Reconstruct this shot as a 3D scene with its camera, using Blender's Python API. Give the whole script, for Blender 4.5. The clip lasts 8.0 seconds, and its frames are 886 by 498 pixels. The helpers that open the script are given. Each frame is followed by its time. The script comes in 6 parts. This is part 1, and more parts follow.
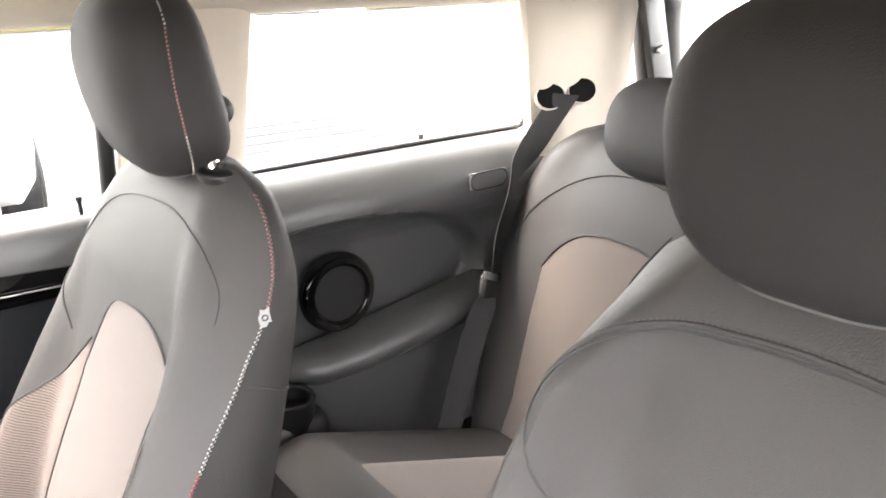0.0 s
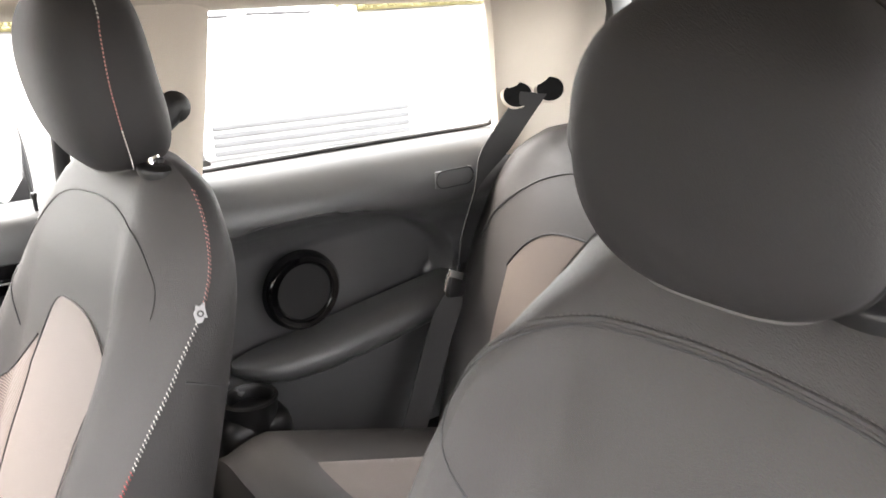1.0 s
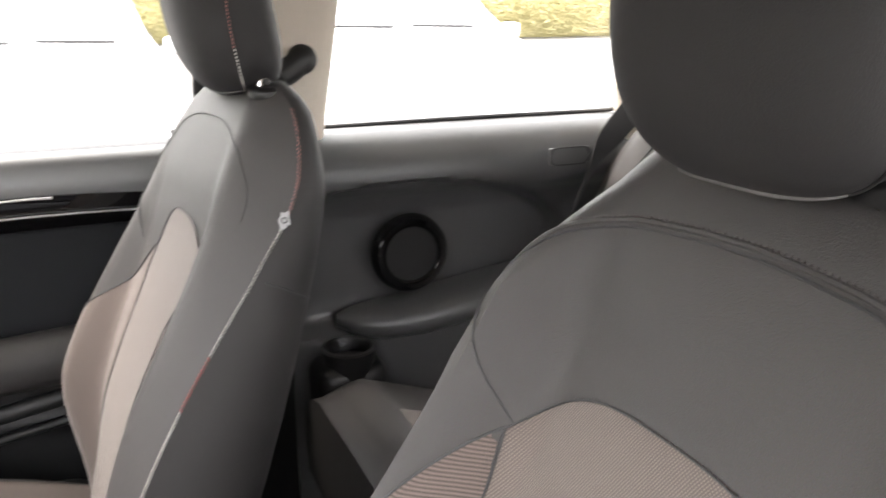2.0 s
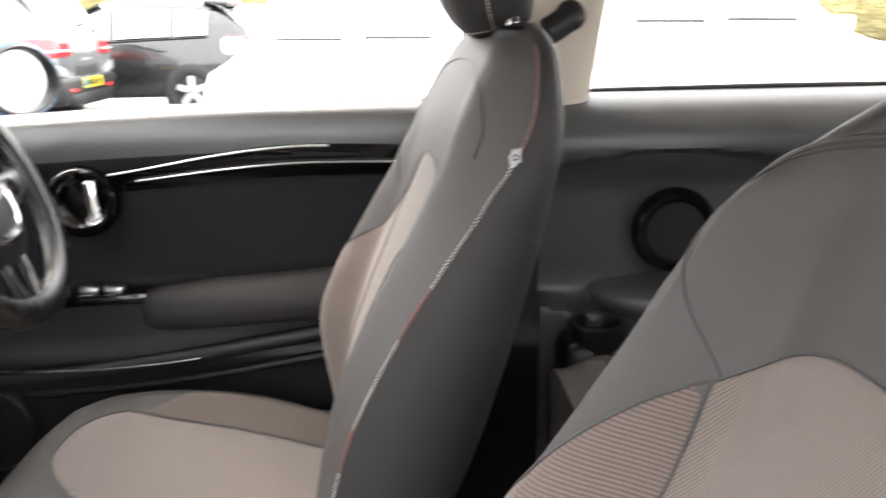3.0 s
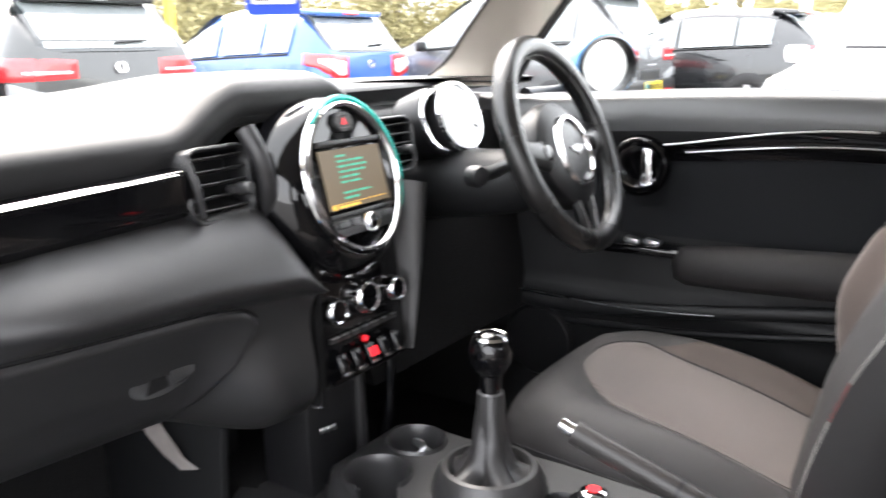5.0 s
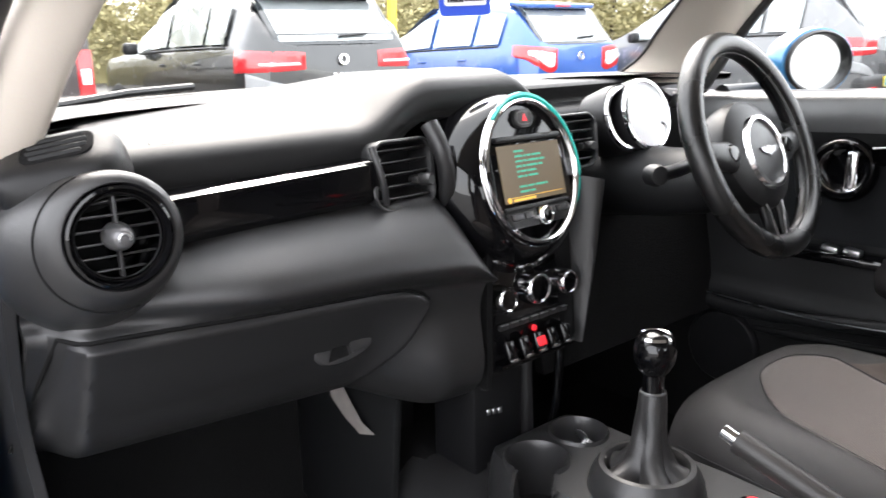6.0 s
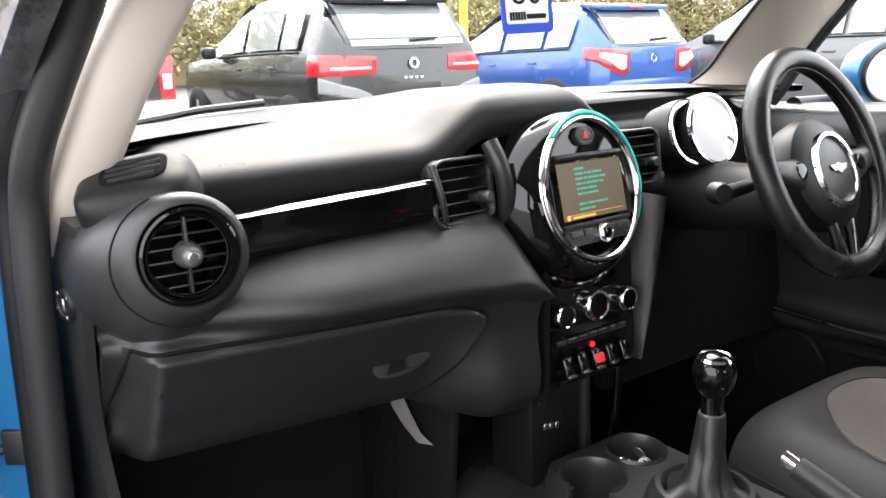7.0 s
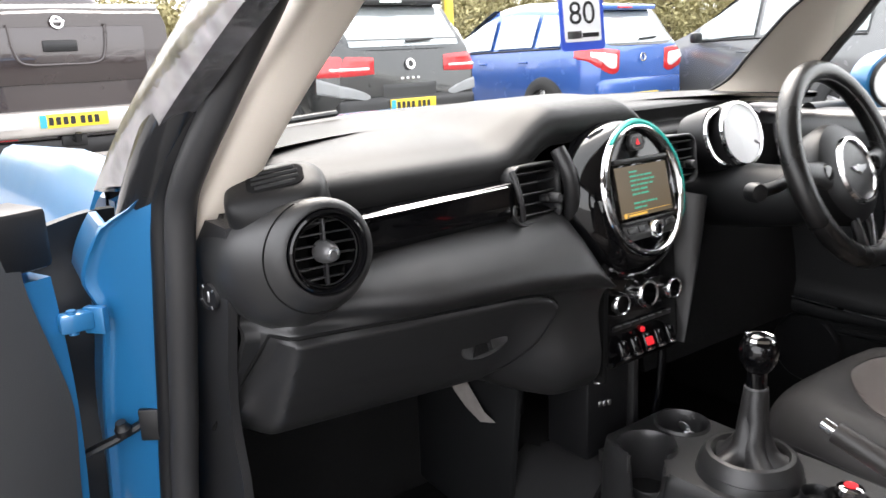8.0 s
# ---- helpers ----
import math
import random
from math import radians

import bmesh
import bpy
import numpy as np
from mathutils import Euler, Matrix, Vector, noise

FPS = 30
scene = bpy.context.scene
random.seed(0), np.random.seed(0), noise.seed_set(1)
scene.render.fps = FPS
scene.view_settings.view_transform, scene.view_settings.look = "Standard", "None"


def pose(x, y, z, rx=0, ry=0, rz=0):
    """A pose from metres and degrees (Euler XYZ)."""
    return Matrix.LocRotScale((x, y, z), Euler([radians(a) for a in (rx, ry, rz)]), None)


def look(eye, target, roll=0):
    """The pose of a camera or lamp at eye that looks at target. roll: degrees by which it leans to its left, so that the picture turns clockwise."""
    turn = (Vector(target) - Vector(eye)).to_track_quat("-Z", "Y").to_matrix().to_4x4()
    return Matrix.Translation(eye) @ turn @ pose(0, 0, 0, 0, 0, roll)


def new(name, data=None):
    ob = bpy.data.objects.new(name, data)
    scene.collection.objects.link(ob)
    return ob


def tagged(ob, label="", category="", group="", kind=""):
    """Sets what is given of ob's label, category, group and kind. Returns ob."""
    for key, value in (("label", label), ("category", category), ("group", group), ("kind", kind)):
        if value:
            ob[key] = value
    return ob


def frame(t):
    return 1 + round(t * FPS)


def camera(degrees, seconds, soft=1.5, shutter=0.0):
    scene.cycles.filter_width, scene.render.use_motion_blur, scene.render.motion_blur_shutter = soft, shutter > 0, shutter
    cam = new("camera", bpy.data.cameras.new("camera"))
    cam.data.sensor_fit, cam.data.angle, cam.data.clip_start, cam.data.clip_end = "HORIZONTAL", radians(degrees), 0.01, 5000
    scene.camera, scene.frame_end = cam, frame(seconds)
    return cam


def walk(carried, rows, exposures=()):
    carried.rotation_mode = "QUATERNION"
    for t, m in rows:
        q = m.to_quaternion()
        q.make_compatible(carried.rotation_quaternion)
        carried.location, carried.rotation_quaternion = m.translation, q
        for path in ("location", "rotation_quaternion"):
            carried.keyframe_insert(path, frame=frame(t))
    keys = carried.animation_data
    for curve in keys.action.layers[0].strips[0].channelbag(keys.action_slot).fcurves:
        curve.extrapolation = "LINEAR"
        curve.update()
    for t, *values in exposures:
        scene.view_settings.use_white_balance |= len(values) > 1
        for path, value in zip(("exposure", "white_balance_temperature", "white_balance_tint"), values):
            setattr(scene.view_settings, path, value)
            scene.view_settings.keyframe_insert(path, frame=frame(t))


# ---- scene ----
cam = camera(57.7, 8.0, 1.5, 0.5)
PATH = [
    (0, (-0.555, 0.138, 1.301), (0.996, -0.951, 0.664), -2.4),
    (0.5, (-0.568, 0.104, 1.321), (0.972, -0.999, 0.678), -2.3),
    (1, (-0.589, 0.088, 1.293), (0.96, -1.005, 0.658), -2.2),
    (1.2, (-0.609, 0.08, 1.276), (0.962, -0.987, 0.648), -2.2),
    (2.3, (-0.678, 0.019, 1.179), (1.146, -0.581, 0.619), -0.4),
    (2.5, (-0.657, -0.003, 1.168), (1.206, -0.456, 0.596), -1.4),
    (3, (-0.663, -0.029, 1.125), (1.26, -0.107, 0.581), -1.1),
    (3.5, (-0.714, -0.039, 1.095), (1.193, 0.24, 0.563), -1.3),
    (4, (-0.775, -0.057, 1.088), (1.072, 0.515, 0.576), -1.5),
    (4.5, (-0.829, -0.072, 1.084), (0.915, 0.769, 0.583), -1.0),
    (5, (-0.843, -0.069, 1.088), (0.744, 1.042, 0.593), -0.9),
    (5.2, (-0.848, -0.079, 1.084), (0.668, 1.129, 0.591), -0.9),
    (6.3, (-0.843, -0.137, 1.104), (0.342, 1.392, 0.595), -1.4),
    (6.5, (-0.835, -0.141, 1.106), (0.322, 1.41, 0.6), -1.5),
    (7, (-0.842, -0.143, 1.123), (0.275, 1.438, 0.622), -1.6),
    (7.5, (-0.959, -0.119, 1.136), (0.158, 1.458, 0.621), -1.7),
    (8, (-1.027, -0.167, 1.158), (0.123, 1.389, 0.65), -1.9),
]
EXPOSURES = [(0.0, 4.28, 7000, 14), (1.0, 3.92, 7000, 14), (1.2, 3.84, 7000, 14), (2.5, 3.22, 7000, 14), (3.5, 3.42, 6900, 13), (4.0, 3.52, 6800, 13), (4.5, 3.34, 6700, 13), (5.2, 2.93, 6600, 13), (6.5, 2.62, 6600, 13), (7.2, 2.46, 6600, 13), (8.0, 2.34, 6700, 13)]
walk(cam, [(t, look(eye, aim, roll)) for t, eye, aim, roll in PATH], EXPOSURES)

# ---- world and light: an overcast afternoon on a car lot ----
world = bpy.data.worlds.new("sky")
scene.world = world
world.use_nodes = True
wn, wl = world.node_tree.nodes, world.node_tree.links
wn.clear()
sky = wn.new("ShaderNodeTexSky")
sky.sky_type, sky.sun_disc = "NISHITA", False
sky.sun_elevation, sky.sun_rotation = radians(54), radians(31)
sky.air_density, sky.dust_density, sky.ozone_density = 1.0, 6.0, 1.0
haze = wn.new("ShaderNodeMixRGB")
haze.inputs[0].default_value = 0.7
haze.inputs[2].default_value = (11.0, 11.3, 11.6, 1)
wl.new(sky.outputs[0], haze.inputs[1])
bg = wn.new("ShaderNodeBackground")
bg.inputs[1].default_value = 0.11
wl.new(haze.outputs[0], bg.inputs[0])
wl.new(bg.outputs[0], wn.new("ShaderNodeOutputWorld").inputs[0])

sun_data = bpy.data.lights.new("sun", "SUN")
sun_data.energy, sun_data.angle, sun_data.color = 0.8, radians(40), (1.0, 0.97, 0.93)
sun = new("sun", sun_data)
sun.matrix_world = look((6, 10, 16), (0, 0, 0))


# ---- materials ----
def material(name, colour, rough=0.6, metal=0.0, vary=0.15, scale=8.0, bump=0.0, bump_scale=400.0, coat=0.0, grain=0.06, each=0.0, spec=0.5):
    """A painted, moulded or woven surface with broad stains, fine grain and relief."""
    m = bpy.data.materials.new(name)
    m.use_nodes = True
    n, l = m.node_tree.nodes, m.node_tree.links
    b = n["Principled BSDF"]
    b.inputs["Metallic"].default_value = metal
    b.inputs["Specular IOR Level"].default_value = spec
    b.inputs["Coat Weight"].default_value = coat
    b.inputs["Coat Roughness"].default_value = 0.04
    where = n.new("ShaderNodeTexCoord")
    broad, fine = n.new("ShaderNodeTexNoise"), n.new("ShaderNodeTexNoise")
    broad.inputs["Scale"].default_value, broad.inputs["Detail"].default_value = scale, 4
    fine.inputs["Scale"].default_value, fine.inputs["Detail"].default_value = bump_scale, 3
    l.new(where.outputs["Object"], broad.inputs["Vector"])
    l.new(where.outputs["Object"], fine.inputs["Vector"])
    tint = n.new("ShaderNodeMix")
    tint.data_type = "RGBA"
    tint.inputs["A"].default_value = (*[c * (1 - vary) for c in colour], 1)
    tint.inputs["B"].default_value = (*[min(1, c * (1 + vary)) for c in colour], 1)
    l.new(broad.outputs["Fac"], tint.inputs["Factor"])
    fleck = n.new("ShaderNodeMix")
    fleck.data_type, fleck.blend_type = "RGBA", "OVERLAY"
    fleck.inputs["Factor"].default_value = grain
    l.new(tint.outputs["Result"], fleck.inputs["A"])
    l.new(fine.outputs["Color"], fleck.inputs["B"])
    out = fleck.outputs["Result"]
    if each:
        info, hue = n.new("ShaderNodeObjectInfo"), n.new("ShaderNodeHueSaturation")
        span = n.new("ShaderNodeMapRange")
        span.inputs["To Min"].default_value, span.inputs["To Max"].default_value = 1 - each, 1 + each
        l.new(info.outputs["Random"], span.inputs["Value"])
        l.new(span.outputs["Result"], hue.inputs["Value"])
        l.new(out, hue.inputs["Color"])
        out = hue.outputs["Color"]
    l.new(out, b.inputs["Base Color"])
    gloss = n.new("ShaderNodeMapRange")
    gloss.inputs["To Min"].default_value, gloss.inputs["To Max"].default_value = max(0.02, rough - 0.08), min(1, rough + 0.08)
    if rough < 0.15:
        gloss.inputs["To Min"].default_value, gloss.inputs["To Max"].default_value = rough * 0.8, rough * 1.2
    l.new(broad.outputs["Fac"], gloss.inputs["Value"])
    l.new(gloss.outputs["Result"], b.inputs["Roughness"])
    if bump:
        relief = n.new("ShaderNodeBump")
        relief.inputs["Strength"].default_value, relief.inputs["Distance"].default_value = bump, 0.001
        l.new(fine.outputs["Fac"], relief.inputs["Height"])
        l.new(relief.outputs["Normal"], b.inputs["Normal"])
    return m


def weave(name, dark, light, scale, turn=0.0, stripe=False, rough=0.9):
    """A woven or ribbed cloth, two yarns in bands."""
    m = material(name, light, rough, vary=0.08, scale=10, bump=0.0)
    n, l = m.node_tree.nodes, m.node_tree.links
    b = n["Principled BSDF"]
    base = b.inputs["Base Color"].links[0].from_socket
    where = n.new("ShaderNodeTexCoord")
    place = n.new("ShaderNodeMapping")
    place.inputs["Rotation"].default_value = (0, turn, 0)
    l.new(where.outputs["Object"], place.inputs["Vector"])
    rib = n.new("ShaderNodeTexWave")
    rib.bands_direction = "Z"
    rib.inputs["Scale"].default_value, rib.inputs["Distortion"].default_value = scale, 0.4
    rib.inputs["Detail"].default_value = 1
    l.new(place.outputs["Vector"], rib.inputs["Vector"])
    height = rib.outputs["Fac"]
    if not stripe:
        cross = n.new("ShaderNodeTexWave")
        cross.bands_direction = "X"
        cross.inputs["Scale"].default_value = scale
        l.new(place.outputs["Vector"], cross.inputs["Vector"])
        both = n.new("ShaderNodeMath")
        both.operation = "MULTIPLY"
        l.new(rib.outputs["Fac"], both.inputs[0])
        l.new(cross.outputs["Fac"], both.inputs[1])
        height = both.outputs[0]
    yarn = n.new("ShaderNodeMix")
    yarn.data_type = "RGBA"
    yarn.inputs["A"].default_value = (*dark, 1)
    l.new(height, yarn.inputs["Factor"])
    l.new(base, yarn.inputs["B"])
    l.new(yarn.outputs["Result"], b.inputs["Base Color"])
    relief = n.new("ShaderNodeBump")
    relief.inputs["Strength"].default_value, relief.inputs["Distance"].default_value = 0.35, 0.0008
    l.new(height, relief.inputs["Height"])
    l.new(relief.outputs["Normal"], b.inputs["Normal"])
    b.inputs["Sheen Weight"].default_value = 0.25
    return m


def glow(name, colour, strength):
    m = bpy.data.materials.new(name)
    m.use_nodes = True
    b = m.node_tree.nodes["Principled BSDF"]
    b.inputs["Base Color"].default_value = (*colour, 1)
    b.inputs["Emission Color"].default_value = (*colour, 1)
    b.inputs["Emission Strength"].default_value = strength
    return m


def glass(name, colour=(0.96, 0.98, 0.97), rough=0.0):
    m = bpy.data.materials.new(name)
    m.use_nodes = True
    n, l = m.node_tree.nodes, m.node_tree.links
    n.clear()
    clear, shine, mix, out = (n.new("ShaderNodeBsdf" + k) if k in ("Transparent", "Glossy") else n.new("ShaderNode" + k) for k in ("Transparent", "Glossy", "MixShader", "OutputMaterial"))
    clear.inputs["Color"].default_value = (*colour, 1)
    shine.inputs["Roughness"].default_value = rough
    mix.inputs[0].default_value = 0.045
    l.new(clear.outputs[0], mix.inputs[1])
    l.new(shine.outputs[0], mix.inputs[2])
    l.new(mix.outputs[0], out.inputs["Surface"])
    return m


SEAT = material("seat_leatherette", (0.043, 0.0406, 0.0403), 0.54, bump=0.6, bump_scale=1000, vary=0.18, scale=6, grain=0.28, spec=0.42)
SEAT_SIDE = material("seat_side_cloth", (0.0208, 0.0200, 0.0210), 0.66, bump=0.6, bump_scale=1100, vary=0.12, scale=7, grain=0.25)
SEAT_BACK = material("seat_back_cloth", (0.0220, 0.0208, 0.0212), 0.64, bump=0.7, bump_scale=700, vary=0.2, scale=7, grain=0.28)
INSERT = weave("beige_insert_cloth", (0.084, 0.068, 0.061), (0.198, 0.162, 0.144), 150, turn=0.5)
RIBBED = weave("ribbed_bolster_cloth", (0.048, 0.0375, 0.033), (0.148, 0.114, 0.101), 95, turn=0.35, stripe=True)
CUSHION_CLOTH = material("brown_cushion_cloth", (0.085, 0.068, 0.060), 0.85, bump=0.6, bump_scale=900, vary=0.12, scale=9, grain=0.25)
PIPING = material("dark_piping", (0.03, 0.03, 0.032), 0.6)
THREAD_GREY = material("grey_seam_thread", (0.075, 0.070, 0.068), 0.8)
PALE_PIPING = material("pale_grey_piping", (0.12, 0.115, 0.113), 0.7)
THREAD_WHITE = material("white_thread", (0.62, 0.60, 0.56), 0.8, each=0.1)
THREAD_RED = material("red_thread", (0.42, 0.05, 0.05), 0.8)
THREAD_PINK = material("faded_red_thread", (0.45, 0.20, 0.18), 0.8)
TAG = material("seat_tag", (0.27, 0.27, 0.275), 0.35, vary=0.1, scale=60)
DASH = material("dash_soft_plastic", (0.0175, 0.0172, 0.0177), 0.37, spec=0.65, bump=0.35, bump_scale=900, vary=0.1, scale=4)
DASH_TOP = material("grained_dash_top", (0.011, 0.0109, 0.0112), 0.38, spec=0.19, bump=0.35, bump_scale=800, vary=0.12, scale=4)
LID = material("hard_dash_plastic", (0.0185, 0.0182, 0.0190), 0.36, spec=0.6, bump=0.3, bump_scale=900, vary=0.1, scale=4)
PANEL = material("shaded_panel_plastic", (0.0095, 0.0098, 0.0105), 0.46, spec=0.28, bump=0.3, bump_scale=800, vary=0.12, scale=4)
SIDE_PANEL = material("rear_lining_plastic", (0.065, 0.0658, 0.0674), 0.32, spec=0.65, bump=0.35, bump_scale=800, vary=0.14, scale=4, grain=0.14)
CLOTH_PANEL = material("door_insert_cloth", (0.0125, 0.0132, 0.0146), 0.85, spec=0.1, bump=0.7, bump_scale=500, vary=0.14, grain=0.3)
BLACK = material("matt_black_plastic", (0.007, 0.007, 0.0078), 0.42, spec=0.45, bump=0.2, bump_scale=600)
GLOSS = material("piano_black", (0.003, 0.003, 0.0035), 0.05, vary=0.1)
BRIGHT = material("bright_satin_trim", (0.72, 0.72, 0.73), 0.32, 1.0, vary=0.04)
CHROME = material("chrome", (0.85, 0.85, 0.86), 0.08, 1.0, vary=0.04)
SATIN_GREY = material("satin_grey_plastic", (0.13, 0.128, 0.13), 0.34, 0.5, vary=0.06)
SATIN = material("satin_silver", (0.55, 0.55, 0.56), 0.3, 1.0, vary=0.06)
LEATHER = material("wheel_leather", (0.0085, 0.0083, 0.0083), 0.28, spec=0.6, bump=0.4, bump_scale=500)
CREAM = material("cream_headliner", (0.58, 0.525, 0.45), 0.9, bump=0.3, bump_scale=600, vary=0.05)
CREAM_TRIM = material("cream_pillar_plastic", (0.66, 0.59, 0.51), 0.55, bump=0.3, bump_scale=500, vary=0.05)
RUBBER = material("black_rubber", (0.027,0.0265,0.0275), 0.48, bump=0.2, bump_scale=300)
BELT = material("seat_belt_webbing", (0.024,0.024,0.025), 0.8, bump=0.4, bump_scale=300)
CARPET_AND_SHADE = material("carpet_and_shade_black", (0.010,0.0099,0.0101), 0.95, spec=0.05, bump=1.0, bump_scale=250, vary=0.3)
CONSOLE = material("console_plastic", (0.0225, 0.0222, 0.0228), 0.33, spec=0.6, bump=0.3, bump_scale=800, vary=0.12, scale=6)
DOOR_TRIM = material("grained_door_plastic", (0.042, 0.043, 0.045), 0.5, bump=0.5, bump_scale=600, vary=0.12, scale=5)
BRAKE_LEATHER = material("handbrake_leather", (0.026, 0.0238, 0.0230), 0.42, spec=0.5, bump=0.5, bump_scale=400, vary=0.15, scale=30)
SOFT_LEATHER = material("gaiter_leather", (0.019, 0.0182, 0.0186), 0.42, spec=0.5, bump=0.6, bump_scale=260, vary=0.2, scale=30)
BLUE = material("electric_blue_paint", (0.014, 0.14, 0.32), 0.35, 0.2, coat=0.8, vary=0.06)
GLASS = glass("clear_glass")
RED = glow("red_glowing_plastic", (0.75, 0.02, 0.03), 0.16)
TEAL = glow("teal_light_ring", (0.0, 0.30, 0.25), 0.09)


# ---- mesh helpers ----
def part(name, bm, mat, parent=None, label="", smooth=True):
    """Links a bmesh as one mesh object under a thing or part."""
    me = bpy.data.meshes.new(name)
    bmesh.ops.recalc_face_normals(bm, faces=bm.faces)
    bm.to_mesh(me)
    bm.free()
    me.materials.append(mat)
    if smooth:
        me.shade_smooth()
        me.set_sharp_from_angle(angle=radians(40))
    ob = new(name, me)
    ob.parent = parent
    return tagged(ob, label)


def thing(name, label, category, group="", kind="", at=(0, 0, 0)):
    ob = tagged(new(name), label, category, group, kind)
    ob.location = at
    return ob


def merge(*bms):
    out = bmesh.new()
    for b in bms:
        me = bpy.data.meshes.new("tmp")
        b.to_mesh(me)
        b.free()
        out.from_mesh(me)
        bpy.data.meshes.remove(me)
    return out


def axes(at, z, x=(1, 0, 0)):
    """A matrix at a place with its local z along z and local x near x."""
    z = Vector(z).normalized()
    if abs(z.dot(Vector(x).normalized())) > 0.95:
        x = (0, -1, 0)
    y = z.cross(Vector(x)).normalized()
    x = y.cross(z)
    return Matrix(((x.x, y.x, z.x, at[0]), (x.y, y.y, z.y, at[1]), (x.z, y.z, z.z, at[2]), (0, 0, 0, 1)))


def box(sx, sy, sz, m=None, r=0.004, seg=2):
    bm = bmesh.new()
    bmesh.ops.create_cube(bm, size=1, matrix=Matrix.Diagonal((sx, sy, sz, 1)))
    r = min(r, 0.45 * min(sx, sy, sz))
    if r > 0:
        bmesh.ops.bevel(bm, geom=bm.edges[:], offset=r, segments=seg, profile=0.5, affect="EDGES")
    if m is not None:
        bm.transform(m if isinstance(m, Matrix) else Matrix.Translation(m))
    return bm


def lathe(profile, m=None, n=48, closed=False):
    """Turns (radius, height) pairs round the local z axis."""
    bm = bmesh.new()
    rings = []
    for r, h in profile:
        if r < 1e-6:
            rings.append([bm.verts.new((0, 0, h))])
        else:
            rings.append([bm.verts.new((r * math.cos(2 * math.pi * k / n), r * math.sin(2 * math.pi * k / n), h)) for k in range(n)])
    if closed:
        rings.append(rings[0])
    for a, b in zip(rings, rings[1:]):
        for k in range(n):
            q = [a[k % len(a)], a[(k + 1) % len(a)], b[(k + 1) % len(b)], b[k % len(b)]]
            q = list(dict.fromkeys(q))
            if len(q) > 2:
                bm.faces.new(q)
    if m is not None:
        bm.transform(m)
    return bm


def smooth_line(pts, k=6, closed=False):
    """Points along a Catmull-Rom curve through pts."""
    p = [Vector(q) for q in pts]
    n, out = len(p), []
    for i in range(n if closed else n - 1):
        a, b, c, d = (p[(i + j) % n] if closed else p[min(max(i + j, 0), n - 1)] for j in (-1, 0, 1, 2))
        for s in range(k):
            t = s / k
            out.append(0.5 * ((2 * b) + (c - a) * t + (2 * a - 5 * b + 4 * c - d) * t * t + (3 * b - a - 3 * c + d) * t ** 3))
    return out if closed else out + [p[-1]]


def tube(pts, r, n=8, closed=False, flat=1.0, up=(0, 0, 1)):
    """A rod along points; flat squeezes it across."""
    pts = [Vector(p) for p in pts]
    bm, rings = bmesh.new(), []
    for i, p in enumerate(pts):
        a, b = (pts[i - 1], pts[(i + 1) % len(pts)]) if closed else (pts[max(i - 1, 0)], pts[min(i + 1, len(pts) - 1)])
        d = (b - a).normalized()
        side = d.cross(Vector(up))
        side = side.normalized() if side.length > 1e-4 else d.orthogonal().normalized()
        top = side.cross(d)
        rings.append([bm.verts.new(p + r * (math.cos(2 * math.pi * k / n) * side + flat * math.sin(2 * math.pi * k / n) * top)) for k in range(n)])
    pairs = list(zip(rings, rings[1:])) + ([(rings[-1], rings[0])] if closed else [])
    for a, b in pairs:
        for k in range(n):
            bm.faces.new((a[k], a[(k + 1) % n], b[(k + 1) % n], b[k]))
    if not closed:
        bm.faces.new(rings[0]), bm.faces.new(rings[-1])
    return bm


def loft(rings, caps=True, wrap=True):
    """Skin over rings of points, all with the same count."""
    bm = bmesh.new()
    vs = [[bm.verts.new(p) for p in ring] for ring in rings]
    n = len(vs[0])
    for a, b in zip(vs, vs[1:]):
        for k in range(n if wrap else n - 1):
            bm.faces.new((a[k], a[(k + 1) % n], b[(k + 1) % n], b[k]))
    if caps and wrap:
        bm.faces.new(vs[0]), bm.faces.new(vs[-1])
    return bm


def sheet(fn, us, vs, thick=0.0, way=(0, 0, 0)):
    """A surface fn(u, v) over the given steps, with thickness along way."""
    top = [[Vector(fn(u, v)) for v in vs] for u in us]
    bm = loft(top, caps=False, wrap=False)
    if thick:
        off = Vector(way).normalized() * thick
        back = [[p + off for p in row] for row in top]
        lower = loft(back, caps=False, wrap=False)
        edge_a = top[0] + [r[-1] for r in top[1:]] + top[-1][-2::-1] + [r[0] for r in top[-2:0:-1]]
        skirt = loft([edge_a, [p + off for p in edge_a]], caps=False)
        bm = merge(bm, lower, skirt)
        bmesh.ops.remove_doubles(bm, verts=bm.verts, dist=1e-5)
    return bm


def steps(a, b, n):
    return [a + (b - a) * i / n for i in range(n + 1)]


def ease(a, b, x):
    t = min(1, max(0, (x - a) / (b - a)))
    return t * t * (3 - 2 * t)


def curve_at(table, x):
    """Smooth reading of rows (x, value, ...) at x."""
    xs = [r[0] for r in table]
    if x <= xs[0]:
        return table[0][1:]
    if x >= xs[-1]:
        return table[-1][1:]
    i = max(k for k in range(len(xs)) if xs[k] <= x)
    t = (x - xs[i]) / (xs[i + 1] - xs[i])
    out = []
    for j in range(1, len(table[0])):
        a, b, c, d = (table[min(max(i + k, 0), len(xs) - 1)][j] for k in (-1, 0, 1, 2))
        out.append(0.5 * (2 * b + (c - a) * t + (2 * a - 5 * b + 4 * c - d) * t * t + (3 * b - a - 3 * c + d) * t ** 3))
    return out


